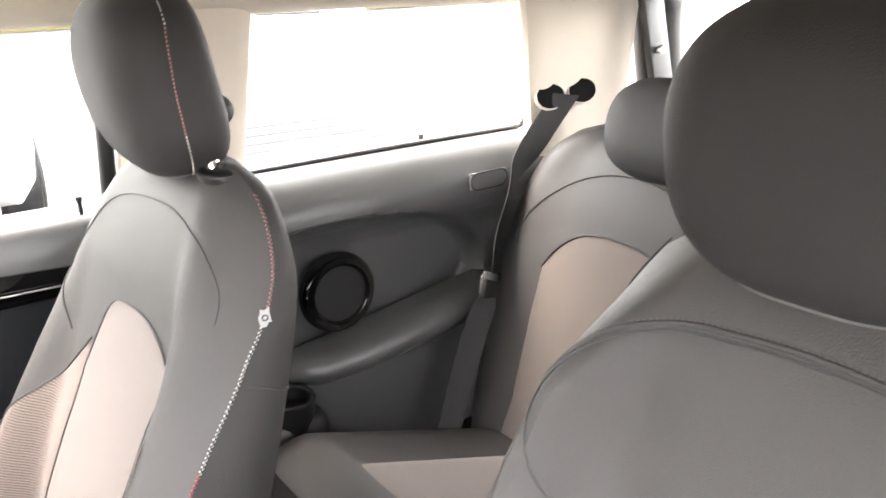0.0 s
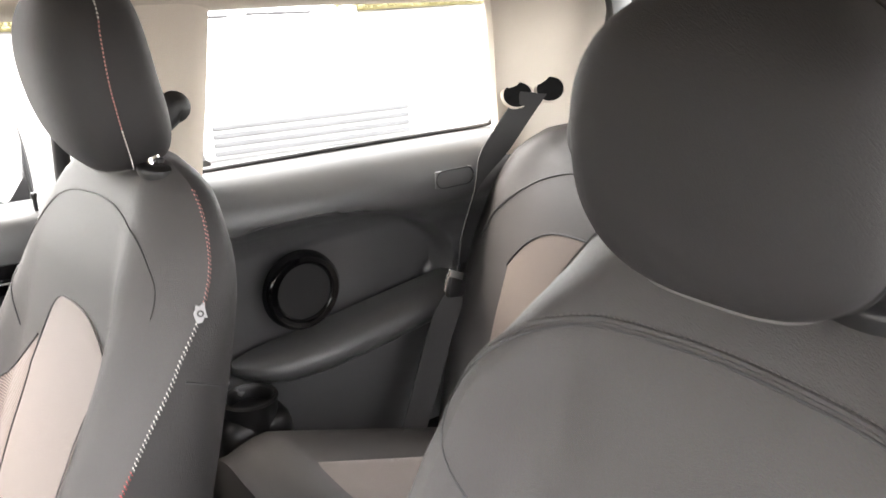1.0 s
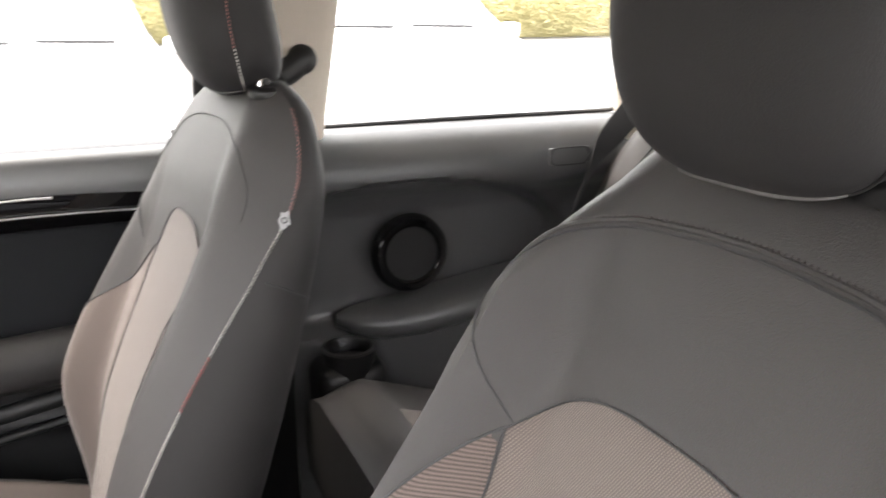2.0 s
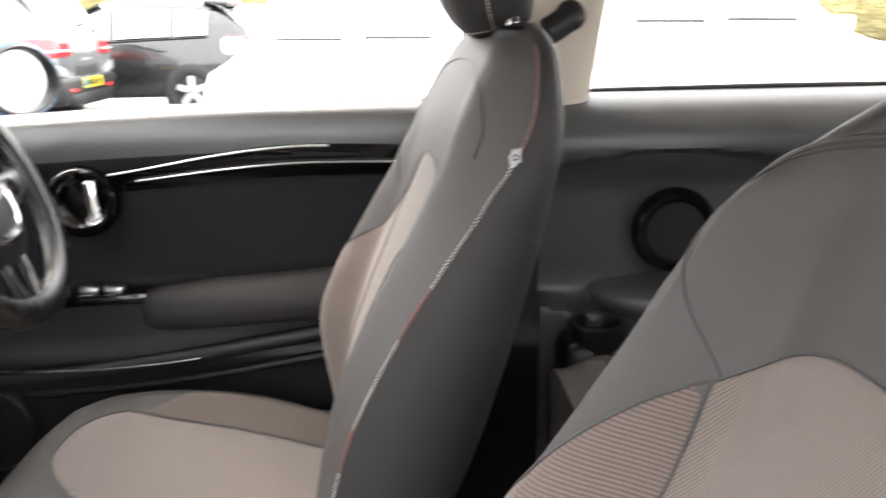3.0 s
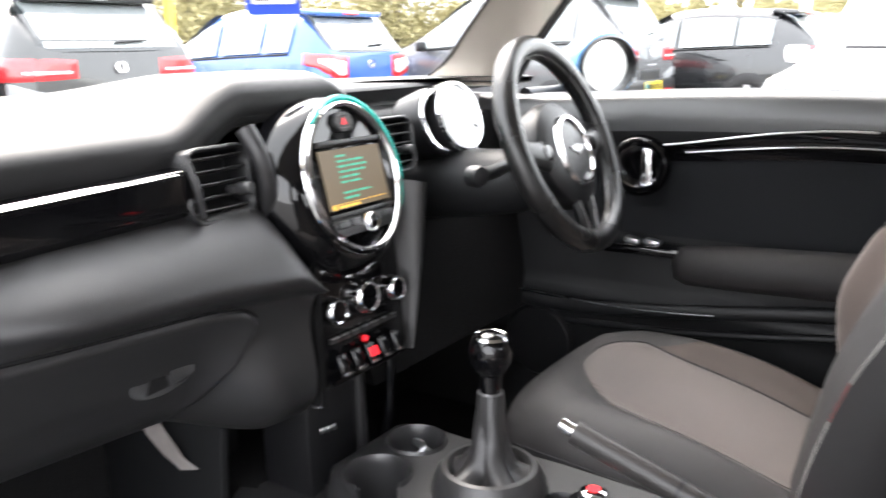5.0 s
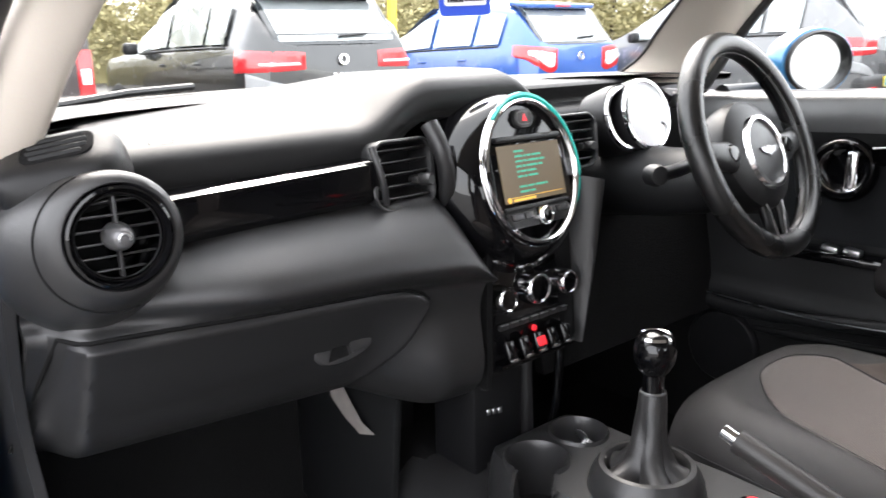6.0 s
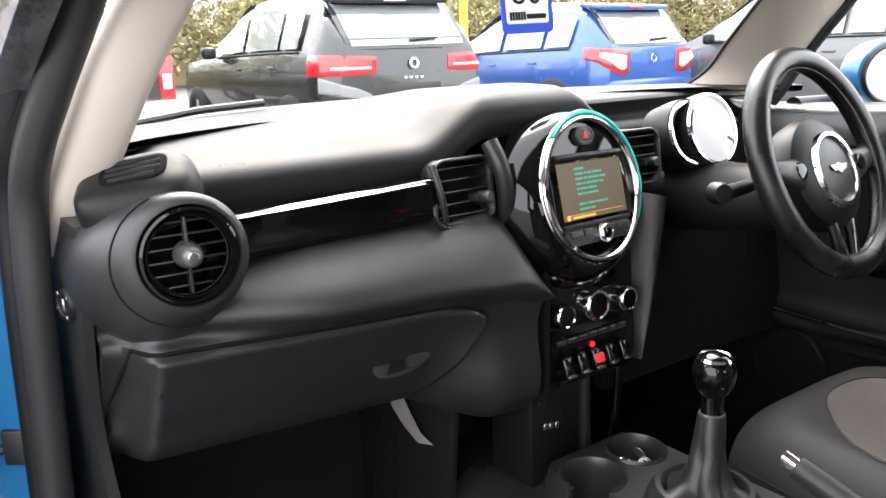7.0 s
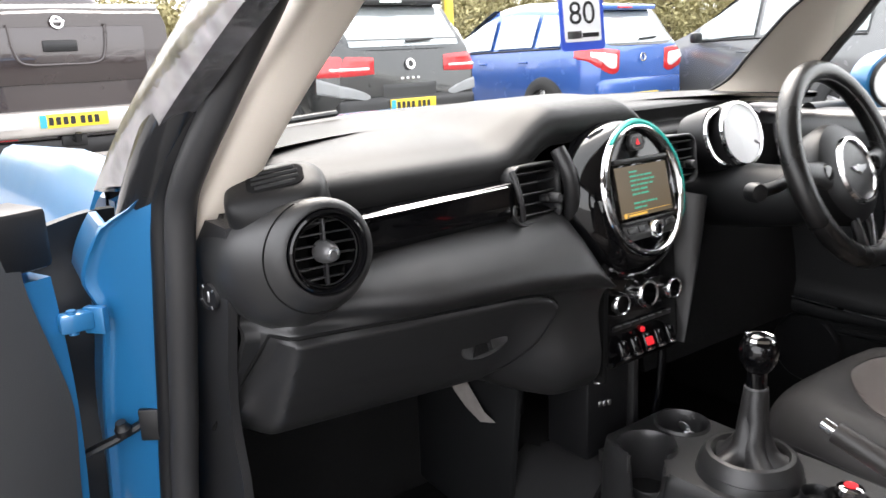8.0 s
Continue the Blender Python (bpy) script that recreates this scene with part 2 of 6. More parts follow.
def outline(pts, thick, m=None, r=0.0):
    """A flat plate of an outline in local x, y, raised by thick along z."""
    bm = bmesh.new()
    low = [bm.verts.new((p[0], p[1], 0)) for p in pts]
    high = [bm.verts.new((p[0], p[1], thick)) for p in pts]
    n = len(pts)
    bm.faces.new(low[::-1]), bm.faces.new(high)
    for k in range(n):
        bm.faces.new((low[k], low[(k + 1) % n], high[(k + 1) % n], high[k]))
    if r:
        bmesh.ops.bevel(bm, geom=[e for e in bm.edges if all(v in high for v in e.verts)], offset=r, segments=2, profile=0.5, affect="EDGES")
    if m is not None:
        bm.transform(m)
    return bm


def rounded(w, h, r, n=5):
    """Outline of a rounded rectangle."""
    out = []
    for cx, cy, a in ((w / 2 - r, h / 2 - r, 0), (r - w / 2, h / 2 - r, 90), (r - w / 2, r - h / 2, 180), (w / 2 - r, r - h / 2, 270)):
        out += [(cx + r * math.cos(radians(a + 90 * k / n)), cy + r * math.sin(radians(a + 90 * k / n))) for k in range(n + 1)]
    return out


# ---- front seats ----
# height, outer seam, crest of the bolsters, rear, half width, depth of the hollow between the bolsters
BACK = [(0.42, 0.080, 0.092, -0.03, 0.19, 0.02), (0.50, 0.086, 0.098, -0.062, 0.212, 0.038), (0.60, 0.069, 0.087, -0.107, 0.220, 0.052), (0.70, 0.039, 0.063, -0.140, 0.224, 0.055),
        (0.78, -0.002, 0.030, -0.163, 0.223, 0.05), (0.86, -0.053, -0.014, -0.183, 0.218, 0.038), (0.95, -0.117, -0.062, -0.202, 0.206, 0.020), (1.01, -0.158, -0.093, -0.210, 0.192, 0.006),
        (1.06, -0.174, -0.120, -0.208, 0.172, 0.0), (1.10, -0.180, -0.144, -0.204, 0.142, 0.0), (1.122, -0.178, -0.162, -0.188, 0.10, 0.0)]
SHAPE = {"skew": 0.15, "base": 0.032, "inner": -1, "low": 0.0, "high": 0.04, "wide": 0.0, "tuck": 0.0}


def back_row(z):
    """The backrest's section at a height, with the shoulder's extra width."""
    ys, yf, yr, w, rc = curve_at(BACK, z)
    return ys, yf, yr, w + SHAPE["wide"] * ease(0.88, 1.0, z), rc


def tucked(u, z):
    """How far the bolster away from the middle of the car draws back towards the cushion."""
    return SHAPE["tuck"] * ease(0.40, 0.92, -u * SHAPE["inner"]) * (1 - ease(0.50, 0.72, z))


def set_back(x):
    return SHAPE["skew"] * x + SHAPE["base"]


def front_line(u, z, ys, yf, rc):
    """Depth of the seat's face at u of the half width: hollow, crest, then down to the outer seam."""
    q = min(1, abs(u))
    yf += (SHAPE["low"] + (SHAPE["high"] - SHAPE["low"]) * ease(0.58, 0.84, z)) * ease(0.50, 0.92, u * SHAPE["inner"]) * (1 - ease(1.0, 1.1, z))
    return yf - rc * (1 - ease(0.58, 0.80, q)) - (yf - ys) * max(0, (q - 0.66) / 0.34) ** 1.8 - tucked(u, z)


# forward place, top of the bolsters, half width, depth of the hollow
CUSHION = [(0.02, 0.475, 0.20, 0.03), (0.10, 0.524, 0.225, 0.04), (0.22, 0.566, 0.235, 0.045), (0.34, 0.584, 0.235, 0.036), (0.44, 0.583, 0.225, 0.012),
           (0.50, 0.565, 0.205, 0.0), (0.535, 0.535, 0.18, 0.0)]


def back_front(x, z, lift=0.0):
    ys, yf, yr, w, rc = back_row(z)
    return Vector((x, front_line(x / w, z, ys, yf, rc) + lift + set_back(x), z))


def cushion_top(x, y, lift=0.0):
    zt, w, rc = curve_at(CUSHION, y)
    q = min(1, abs(x) / w)
    z = 0.40 + (zt - 0.40) * max(0, 1 - q ** 4) ** (1 / 4)
    return Vector((x, y, z - rc * (1 - ease(0.5, 0.8, q)) + lift))


def patch(fn, us, lo, hi, nv, puff=0.002):
    """A padded panel over fn(u, v) for u in us and v from lo(u) to hi(u); its edge sinks in."""
    rows = []
    for i, u in enumerate(us):
        a, b = lo(u), hi(u)
        row = []
        for j in range(nv + 1):
            v = a + (b - a) * j / nv
            near = min(abs(u - us[0]), abs(u - us[-1]), abs(v - a), abs(b - v))
            row.append(fn(u, v, puff * min(1, near / 0.006) + 0.0006))
        rows.append(row)
    return loft(rows, caps=False, wrap=False)


def stitching(line, every, size, colours, parent, across=False):
    """Rows of short stitches along a line, in runs of two thread colours."""
    bms = {}
    run = 0.0
    for a, b in zip(line, line[1:]):
        run += (b - a).length
        if run < every:
            continue
        run = 0
        key = colours(b)
        way_ = (b - a).normalized()
        cross_ = way_.cross(Vector((1, 0, 0))).normalized() if across else Vector((0, 0, 0))
        d = (way_ * (0.8 if across else 1.0) + cross_ * (0.75 if across else 0)) * size
        bms.setdefault(key, []).append(tube([b - d, b + d], 0.0008, 5))
    for key, list_ in bms.items():
        tagged(part("stitching", merge(*list_), key, parent, "contrast stitching"), kind="stuff")


def headrest_point(w, d, h, a, s, lift=0.0):
    """On the headrest's skin: a round it, s from foot (-1) to top (1)."""
    r = max(1e-5, 1 - abs(s) ** 2.7) ** (1 / 2.7)
    return Vector(((w * r + lift) * math.copysign(abs(math.cos(a)) ** 0.62, math.cos(a)), (d * r ** 0.8 + lift) * math.copysign(abs(math.sin(a)) ** 0.72, math.sin(a)) + 0.012 * (1 - s * s), s * h))


def headrest_mesh(w, d, h, n=56):
    return loft([[headrest_point(w, d, h, 2 * math.pi * i / n, math.sin(math.pi / 2 * (-1 + 2 * k / 36))) for i in range(n)] for k in range(37)])


def front_seat(label, lean, head=(0.121, 0.058, 0.103), drop=0.0, sewn=True):
    """A front seat; lean tips the backrest further back, head gives the headrest's half sizes."""
    seat = thing("car_seat", label, "car seat", "front seats")
    rings, faces = [], []
    for z in steps(0.42, 1.122, 48):
        ys, yf, yr, w, rc = back_row(z)
        faces.append([Vector((x * w, front_line(x, z, ys, yf, rc) + set_back(x * w), z)) for x in steps(1, -1, 40)])
        rear = []
        for k in range(29):
            a = math.pi * k / 28
            x = -w * math.copysign(abs(math.cos(a)) ** 0.5, math.cos(a)) * (1 + 0.02 * math.sin(a))
            rear.append(Vector((x, ys - tucked(x / w, z) * (1 - abs(math.sin(a))) - (ys - yr) * abs(math.sin(a)) ** 0.75 + set_back(x) * (1 - 0.7 * abs(math.sin(a))), z)))
        rings.append(rear)
    cap = [Vector((0, sum(p.y for p in faces[-1]) / 41, 1.126))] * 41
    backrest = part("backrest", loft(faces + [cap], wrap=False), SEAT, seat)
    cap = [Vector((0, cap[0].y - 0.004, 1.126))] * 29
    part("back_shell", loft(rings + [cap], wrap=False), SEAT_BACK, seat, "dark cloth side and back of the seat")

    # beige centre, narrower on the door's side of the driver's seat, and ribbed side panels
    half = 0.1365 if sewn else 0.133

    def top(x):
        return 0.966 - 0.100 * (abs(x) / 0.138) ** 3 if sewn else 0.946 - 0.047 * (abs(x) / 0.13) ** 3.4

    def taper(x, z):
        if not sewn:
            return x
        return x * (1 - 0.48 * ease(0.50, 0.95, z)) if x > 0 else x * (1.20 - 0.06 * ease(0.90, 0.97, z))

    def insert_at(u, v, lift=0.0):
        return back_front(taper(u, v), v, lift)

    def panel_at(u, v, lift=0.0):
        x0 = abs(taper(math.copysign(half, u), v))
        return back_front(math.copysign(x0 + (abs(u) - half) * (0.210 - x0) / (0.210 - half), u), v, lift)

    def panel_top(u):
        d = max(0, abs(u) - half)
        return 0.905 - 2.0 * d if sewn else 0.897 - 1.0 * d - 26 * d * d
    part("centre_insert", patch(insert_at, steps(-half, half, 34), lambda x: 0.50, top, 40, 0.002), INSERT, backrest, "beige woven cloth insert")
    for s in (-1, 1):
        us = steps(half, 0.210, 14)
        if s > 0 or not sewn:
            part("ribbed_panel", patch(lambda u, v, l, s=s: panel_at(s * u, v, l), us, lambda u: 0.50, panel_top, 34, 0.002), RIBBED, backrest, "ribbed brown cloth bolster panel")
        edge = [insert_at(s * x, top(x), 0.0025) for x in steps(0.0, half, 16)] + [insert_at(s * half, z, 0.0025) for z in steps(top(half) - 0.01, 0.52, 18)]
        part("piping", tube(edge, 0.0009, 6), PIPING if s > 0 or not sewn else SEAT, backrest)
        if s < 0 and sewn:
            seam = [back_front(s * 0.139, z, 0.001) for z in steps(0.87, 0.84, 4)]
        else:
            part("piping", tube([panel_at(s * u, panel_top(u), 0.002) for u in steps(half, 0.208, 15)], 0.0011, 6), PIPING, backrest)
            seam = [back_front(s * (0.131 + 0.0042 * k), 0.900 + 0.0095 * k, 0.0008) for k in range(12)]
        part("piping", tube(seam, 0.0009, 6), PIPING, backrest)
        # seam that runs up the side of the bolster and over the shoulder
        line = []
        for z in steps(0.48, 1.10, 60):
            ys, yf, yr, w, rc = back_row(z)
            line.append(Vector((s * (w + 0.001), ys + 0.002 + set_back(s * w) - tucked(s, z), z)))
        fine = smooth_line(line, 8)
        part("seam", tube(fine, 0.0009, 6), PIPING, backrest)
        if s < 0 and sewn:
            stitching(fine, 0.0041, 0.0018, lambda p: THREAD_RED if (0.645 < p.z < 0.70 or 0.80 < p.z < 0.855) else THREAD_PINK if p.z > 0.99 else THREAD_WHITE, backrest, True)
    side_seam = []
    for k in range(20):
        z = 0.925 - 0.045 * k / 19
        ys, yf, yr, w, rc = back_row(z)
        a = radians(4 + 60 * k / 19)
        x = -w * math.cos(a) ** 0.5 * (1 + 0.02 * math.sin(a))
        side_seam.append(Vector((x - 0.0008, ys - (ys - yr) * math.sin(a) ** 0.75 + set_back(x) * (1 - 0.7 * math.sin(a)), z)))
    part("side_seam", tube(side_seam, 0.0011, 6), PIPING, backrest)
    # shoulder seam across the top of the backrest
    if sewn:
        knots = [(0.165, 0.955), (0.150, 0.99), (0.108, 1.051), (0.059, 1.076), (-0.033, 1.080), (-0.10, 1.068), (-0.135, 1.053), (-0.166, 1.016), (-0.176, 0.985)]
    else:
        knots = [(q * a, b) for q, row in ((1, ((0.196, 0.92), (0.186, 0.975), (0.168, 1.018), (0.14, 1.045), (0.10, 1.056), (0.05, 1.061))), (-1, ((0.0, 1.063), (0.05, 1.061), (0.10, 1.056), (0.14, 1.045), (0.168, 1.018), (0.186, 0.975), (0.196, 0.92)))) for a, b in row]
    flat = smooth_line([(a, b, 0) for a, b in knots], 8)
    part("piping", tube([back_front(p.x, p.y, 0.0004) for p in flat], 0.0007 if sewn else 0.0011, 6), SEAT_BACK if sewn else PIPING, backrest)
    if not sewn:
        part("seam_fold", tube([back_front(p.x * 1.01, p.y + 0.0045, -0.0003) for p in flat], 0.0026, 8), SEAT, backrest, "padded fold along the shoulder seam")
        row_ = [back_front(p.x * 1.015, p.y + 0.0075, 0.0004) for p in flat]
        stitching(smooth_line(row_, 4), 0.0042, 0.0013, lambda p: THREAD_GREY, backrest)

    rings = []
    for y in steps(0.02, 0.535, 26):
        zt, w, rc = curve_at(CUSHION, y)
        low = 0.36 + 0.10 * ease(0.42, 0.535, y)
        rings.append([(x, y, low) for x in steps(w * 0.95, -w * 0.95, 8)] + [tuple(cushion_top(w * math.sin(a), y)) for a in (math.pi * (k / 30 - 0.5) for k in range(31))])
    cushion = part("seat_cushion", loft(rings), SEAT, seat)

    def reach(x):
        return 0.462 - 0.10 * (abs(x) / 0.145) ** 2.4
    far = 0.112 if sewn else 0.145
    part("centre_insert", patch(cushion_top, steps(-0.145, far, 26), lambda x: 0.05, reach, 34), INSERT, cushion, "beige woven cloth insert")
    for s in (-1, 1):
        if sewn and s < 0:
            continue
        part("ribbed_panel", patch(lambda u, v, l, s=s: cushion_top(s * u, v, l), steps(far + 0.005, 0.176, 10), lambda u: 0.05, lambda u: 0.405 - 1.2 * (u - far), 26, 0.003), CUSHION_CLOTH, cushion, "brown cloth bolster panel")
    for s in (-1, 1):
        wide = 0.147 if s < 0 else far + 0.002
        edge = [cushion_top(s * x, reach(x), 0.003) for x in steps(0.0, wide, 16)] + [cushion_top(s * wide, y, 0.003) for y in steps(reach(wide), 0.06, 14)]
        part("piping", tube(edge, 0.0008, 6), SEAT, cushion)
    for s in (-1, 1):
        line = [cushion_top(s * curve_at(CUSHION, y)[1] * 0.985, y, 0.001) for y in steps(0.08, 0.50, 30)]
        part("piping", tube(line, 0.001, 6), PIPING, cushion)
        if s < 0:
            low = [cushion_top(s * curve_at(CUSHION, y)[1], y) * 1.0 for y in steps(0.10, 0.52, 30)]
            low = [Vector((p.x - 0.0015, p.y, p.z - 0.004)) for p in low]
            stitching(smooth_line(low, 4), 0.0034, 0.0012, lambda p: THREAD_WHITE, cushion)

    part("seat_base", box(0.40, 0.44, 0.16, (0, 0.25, 0.30), 0.02), BLACK, seat)
    for s in (-1, 1):
        part("runner", box(0.035, 0.50, 0.03, (s * 0.17, 0.22, 0.225), 0.004), BLACK, seat)
        part("hinge_cover", box(0.022, 0.12, 0.13, (s * 0.232, 0.04, 0.44), 0.009), BLACK, seat)
    # headrest on two chrome posts
    tilt = Matrix.Translation((0.004, -0.128, 1.208 - drop)) @ Matrix.Rotation(radians(-9), 4, "X")
    hr = headrest_mesh(*head)
    spread = 0.082 if sewn else 0.068
    hr.transform(tilt)
    headrest = part("headrest", hr, SEAT_SIDE, seat, "dark cloth headrest")
    hem = [tilt @ headrest_point(*head, radians(a), -0.90, 0.0005) for a in range(12, 169, 4)]
    part("hem", tube(smooth_line(hem, 3), 0.0011, 6), PALE_PIPING, headrest, "pale piped lower edge")
    for s in (-1, 1):
        line = [tilt @ headrest_point(*head, radians(90 - s * (82 + 10 * (k + 19) / 38)), k / 20, 0.0008) for k in range(-19, 20)]
        part("seam", tube(smooth_line(line, 3), 0.0010, 6), PIPING, headrest)
        if s < 0 and sewn:
            stitching(smooth_line([tilt @ headrest_point(*head, radians(90 - s * (82 + 10 * (k + 19) / 38)), k / 20, 0.0020) for k in range(-19, 20)], 4), 0.0036, 0.0011, lambda p: THREAD_PINK if 1.165 < p.z < 1.27 else THREAD_WHITE, headrest)
        part("headrest_post", tube([(s * spread, -0.150, 1.10), (s * (spread - 0.006), -0.149, 1.135), (s * (spread - 0.02), -0.142, 1.175)], 0.008, 14), CHROME, seat, "chrome post")
        part("post_collar", lathe([(0.0085, 0.0030), (0.012, 0.0038), (0.018, 0.0028), (0.0215, 0.0), (0.0222, -0.003), (0.0215, -0.012), (0, -0.012)], axes((s * spread, -0.152, 1.118), (s * 0.12, 0.04, 1)) @ Matrix.Diagonal((1.35, 0.92, 1, 1)), 32), BLACK, seat, "black oval post collar")
        part("collar_button", box(0.010, 0.008, 0.006, Matrix.Translation((s * (spread + 0.020), -0.150, 1.126)), 0.002), BLACK, seat)
    lever = part("recline_lever", tube([(0.245, 0.06, 0.45), (0.25, 0.12, 0.475), (0.25, 0.16, 0.48)], 0.011, 10, flat=0.6), BLACK, seat)
    # cloth tag sewn into the side seam
    tag_at = axes((-0.2040, -0.138, 0.990), (-1, 0.25, 0.1), (0, -1, 0.3)) @ Matrix.Diagonal((0.70, 0.70, 1, 1))
    tag = outline([(-0.011, -0.011), (-0.003, -0.013), (0.002, -0.008), (0.006, -0.010), (0.009, 0.004), (0.012, 0.012), (0.004, 0.010), (-0.001, 0.014), (-0.004, 0.008), (-0.009, 0.004)], 0.0012, tag_at)
    label = part("side_tag", tag, TAG, seat, "small grey cloth tag")
    part("tag_mark", lathe([(0.0028, 0.0018), (0.0050, 0.0018), (0.0050, 0.0010), (0.0028, 0.0010)], tag_at, 16), BLACK, label)
    if lean:
        tip = Matrix.Identity(4)
        tip[1][2], tip[1][3] = -lean, lean * 0.45
        for ob in seat.children_recursive:
            high = ob if ob.parent == seat else ob.parent
            if high.name.split(".")[0] in ("backrest", "back_shell", "headrest", "headrest_post", "post_collar", "collar_button", "side_tag"):
                ob.data.transform(tip)
    return seat


SHAPE.update(skew=0.14, base=0.031, inner=-1, low=0.0, high=0.016, wide=0.0, tuck=0.065)
driver_seat = front_seat("grey leatherette driver's seat with beige cloth centre", 0.0)
driver_seat.location = (0.354, 0.0, 0.0)
SHAPE.update(skew=0.02, base=0.006, inner=1, low=0.150, high=0.090, wide=0.014, tuck=0.0)
passenger_seat = front_seat("grey leatherette passenger's seat, slid back and reclined", 0.03, (0.107, 0.056, 0.097), 0.010, False)
passenger_seat.location = (-0.315, -0.178, -0.004)


# ---- cabin shell ----
def side_x(y, z, s=1):
    """Inner face of the cabin's side, narrower to the top and to the ends."""
    return s * (0.685 - 0.03 * max(0, y - 0.4) ** 2 - 0.05 * max(0, -y - 0.5) ** 2 - 0.30 * max(0, z - 1.0) - 0.25 * max(0, 0.62 - z) ** 2)


def roof_z(x, y):
    return 1.40 - 0.10 * x * x - 0.30 * max(0, y - 0.15) ** 2 - 0.06 * max(0, -y - 0.4) ** 2


tagged(part("floor", merge(box(1.44, 2.9, 0.03, (0, -0.15, 0.235), 0.005), box(1.36, 0.95, 0.03, (0, -1.05, 0.40), 0.005),
                                         box(1.44, 0.03, 0.78, (0, 1.10, 0.60), 0.005)), CARPET_AND_SHADE), "black carpet floor of the car cabin", "floor", kind="structure")
tunnel = tagged(part("tunnel", box(0.24, 1.5, 0.20, (0.0, 0.42, 0.33), 0.05, 3), CARPET_AND_SHADE), "black carpeted tunnel along the cabin floor", "floor", kind="structure")

us, vs = steps(-0.64, 0.64, 24), steps(-1.35, 0.62, 30)
def roof_y(x, v):
    """Along the roof: its front edge bows with the windscreen's head."""
    return -1.35 + (v + 1.35) * (1.90 - 0.50 * x * x) / 1.97


tagged(part("ceiling", sheet(lambda x, y: (x, roof_y(x, y), roof_z(x, roof_y(x, y)) - 0.01), us, vs, 0.02, (0, 0, 1)), CREAM), "cream cloth headliner", "ceiling", kind="structure")
tagged(part("roof_skin", sheet(lambda x, y: (x * 1.1, roof_y(x, y) * 1.02, roof_z(x, roof_y(x, y)) + 0.035 - 0.03 * abs(x) ** 3), us, vs, 0.012, (0, 0, 1)), material("black_roof_paint", (0.01, 0.01, 0.011), 0.2, coat=0.8)),
       "glossy black roof skin", "car roof", kind="structure")


def pillar(name, line, width, depth, mat, label, tilt=(0, 1, 0)):
    """A padded post with a flattened section along a line."""
    pts = smooth_line(line, 8)
    rings = []
    for i, p in enumerate(pts):
        d = (pts[min(i + 1, len(pts) - 1)] - pts[max(i - 1, 0)]).normalized()
        a = d.cross(Vector(tilt)).normalized()
        b = a.cross(d)
        t = i / (len(pts) - 1)
        w = width[0] + (width[1] - width[0]) * t
        ring = []
        for k in range(20):
            g = 2 * math.pi * k / 20
            ring.append(p + b * (w * math.copysign(abs(math.cos(g)) ** 0.6, math.cos(g))) + a * (depth * math.copysign(abs(math.sin(g)) ** 0.6, math.sin(g))))
        rings.append(ring)
    return tagged(part(name, loft(rings), mat), label, "pillar", kind="structure")


for s in (-1, 1):
    if s < 0:
        pillar("a_pillar_trim", [(-0.676, 0.86, 0.925), (-0.662, 0.775, 1.00), (-0.634, 0.690, 1.10), (-0.598, 0.605, 1.20), (-0.585, 0.46, 1.315)], (0.040, 0.027), 0.030, CREAM_TRIM, "cream plastic windscreen pillar trim")
    pillar("b_pillar_trim", [(s * 0.672, -0.224, 0.93), (s * 0.655, -0.236, 1.05), (s * 0.635, -0.250, 1.18), (s * 0.61, -0.262, 1.33)], (0.094, 0.10), 0.02, CREAM_TRIM, "cream plastic door pillar trim")
    pillar("c_pillar_trim", [(s * 0.625, -1.035, 0.97), (s * 0.605, -1.02, 1.10), (s * 0.575, -1.00, 1.24), (s * 0.55, -0.98, 1.34)], (0.128, 0.160), 0.022, CREAM_TRIM, "cream plastic rear pillar trim")
    rx_, rz_ = (0.628, 1.288) if s > 0 else (0.655, 1.336)
    rail = [(s * rx_, y, rz_ - 0.05 * max(0, y - 0.2) ** 2 - 0.02 * max(0, -y - 0.5)) for y in steps(-1.1, 0.45, 16)]
    tagged(part("roof_rail_trim", tube(rail, 0.034, 14, flat=0.8), CREAM), "cream headliner edge over the side windows", "ceiling trim", kind="structure")

# windscreen, rear window, side glass
def screen_point(u, v):
    """u across, v from the foot of the windscreen to its head."""
    x = u * (0.66 - 0.08 * v)
    return (x, 1.17 - 0.55 * x * x - 0.62 * v, 1.02 + 0.32 * v - 0.03 * v * (1 - v) - 0.04 * abs(u) ** 3 * v)


windscreen = tagged(part("windscreen", sheet(screen_point, steps(-1, 1, 24), steps(0, 1, 12)), GLASS), "clear curved windscreen", "windscreen", kind="structure")
windscreen.visible_shadow = False
SCREEN_EDGE = [(-0.06, 0.60), (-0.055, 0.74), (-0.045, 0.83), (-0.015, 0.882), (0.05, 0.884), (0.15, 0.866), (0.30, 0.812), (0.43, 0.765), (0.58, 0.712), (0.80, 0.67), (1.0, 0.66)]


def screen_inside(u, v, lift=0.006):
    x, y, z = screen_point(u, v)
    return Vector((x, y - lift, z - 0.5 * lift))


PILLAR_REAR = [(0.96, 0.825), (1.02, 0.787), (1.065, 0.756), (1.12, 0.715), (1.175, 0.671), (1.205, 0.646), (1.26, 0.595), (1.32, 0.53)]


def pillar_rear(z):
    return Vector((0.645 - 0.15 * max(0, z - 1.18), curve_at(PILLAR_REAR, z)[0], z))


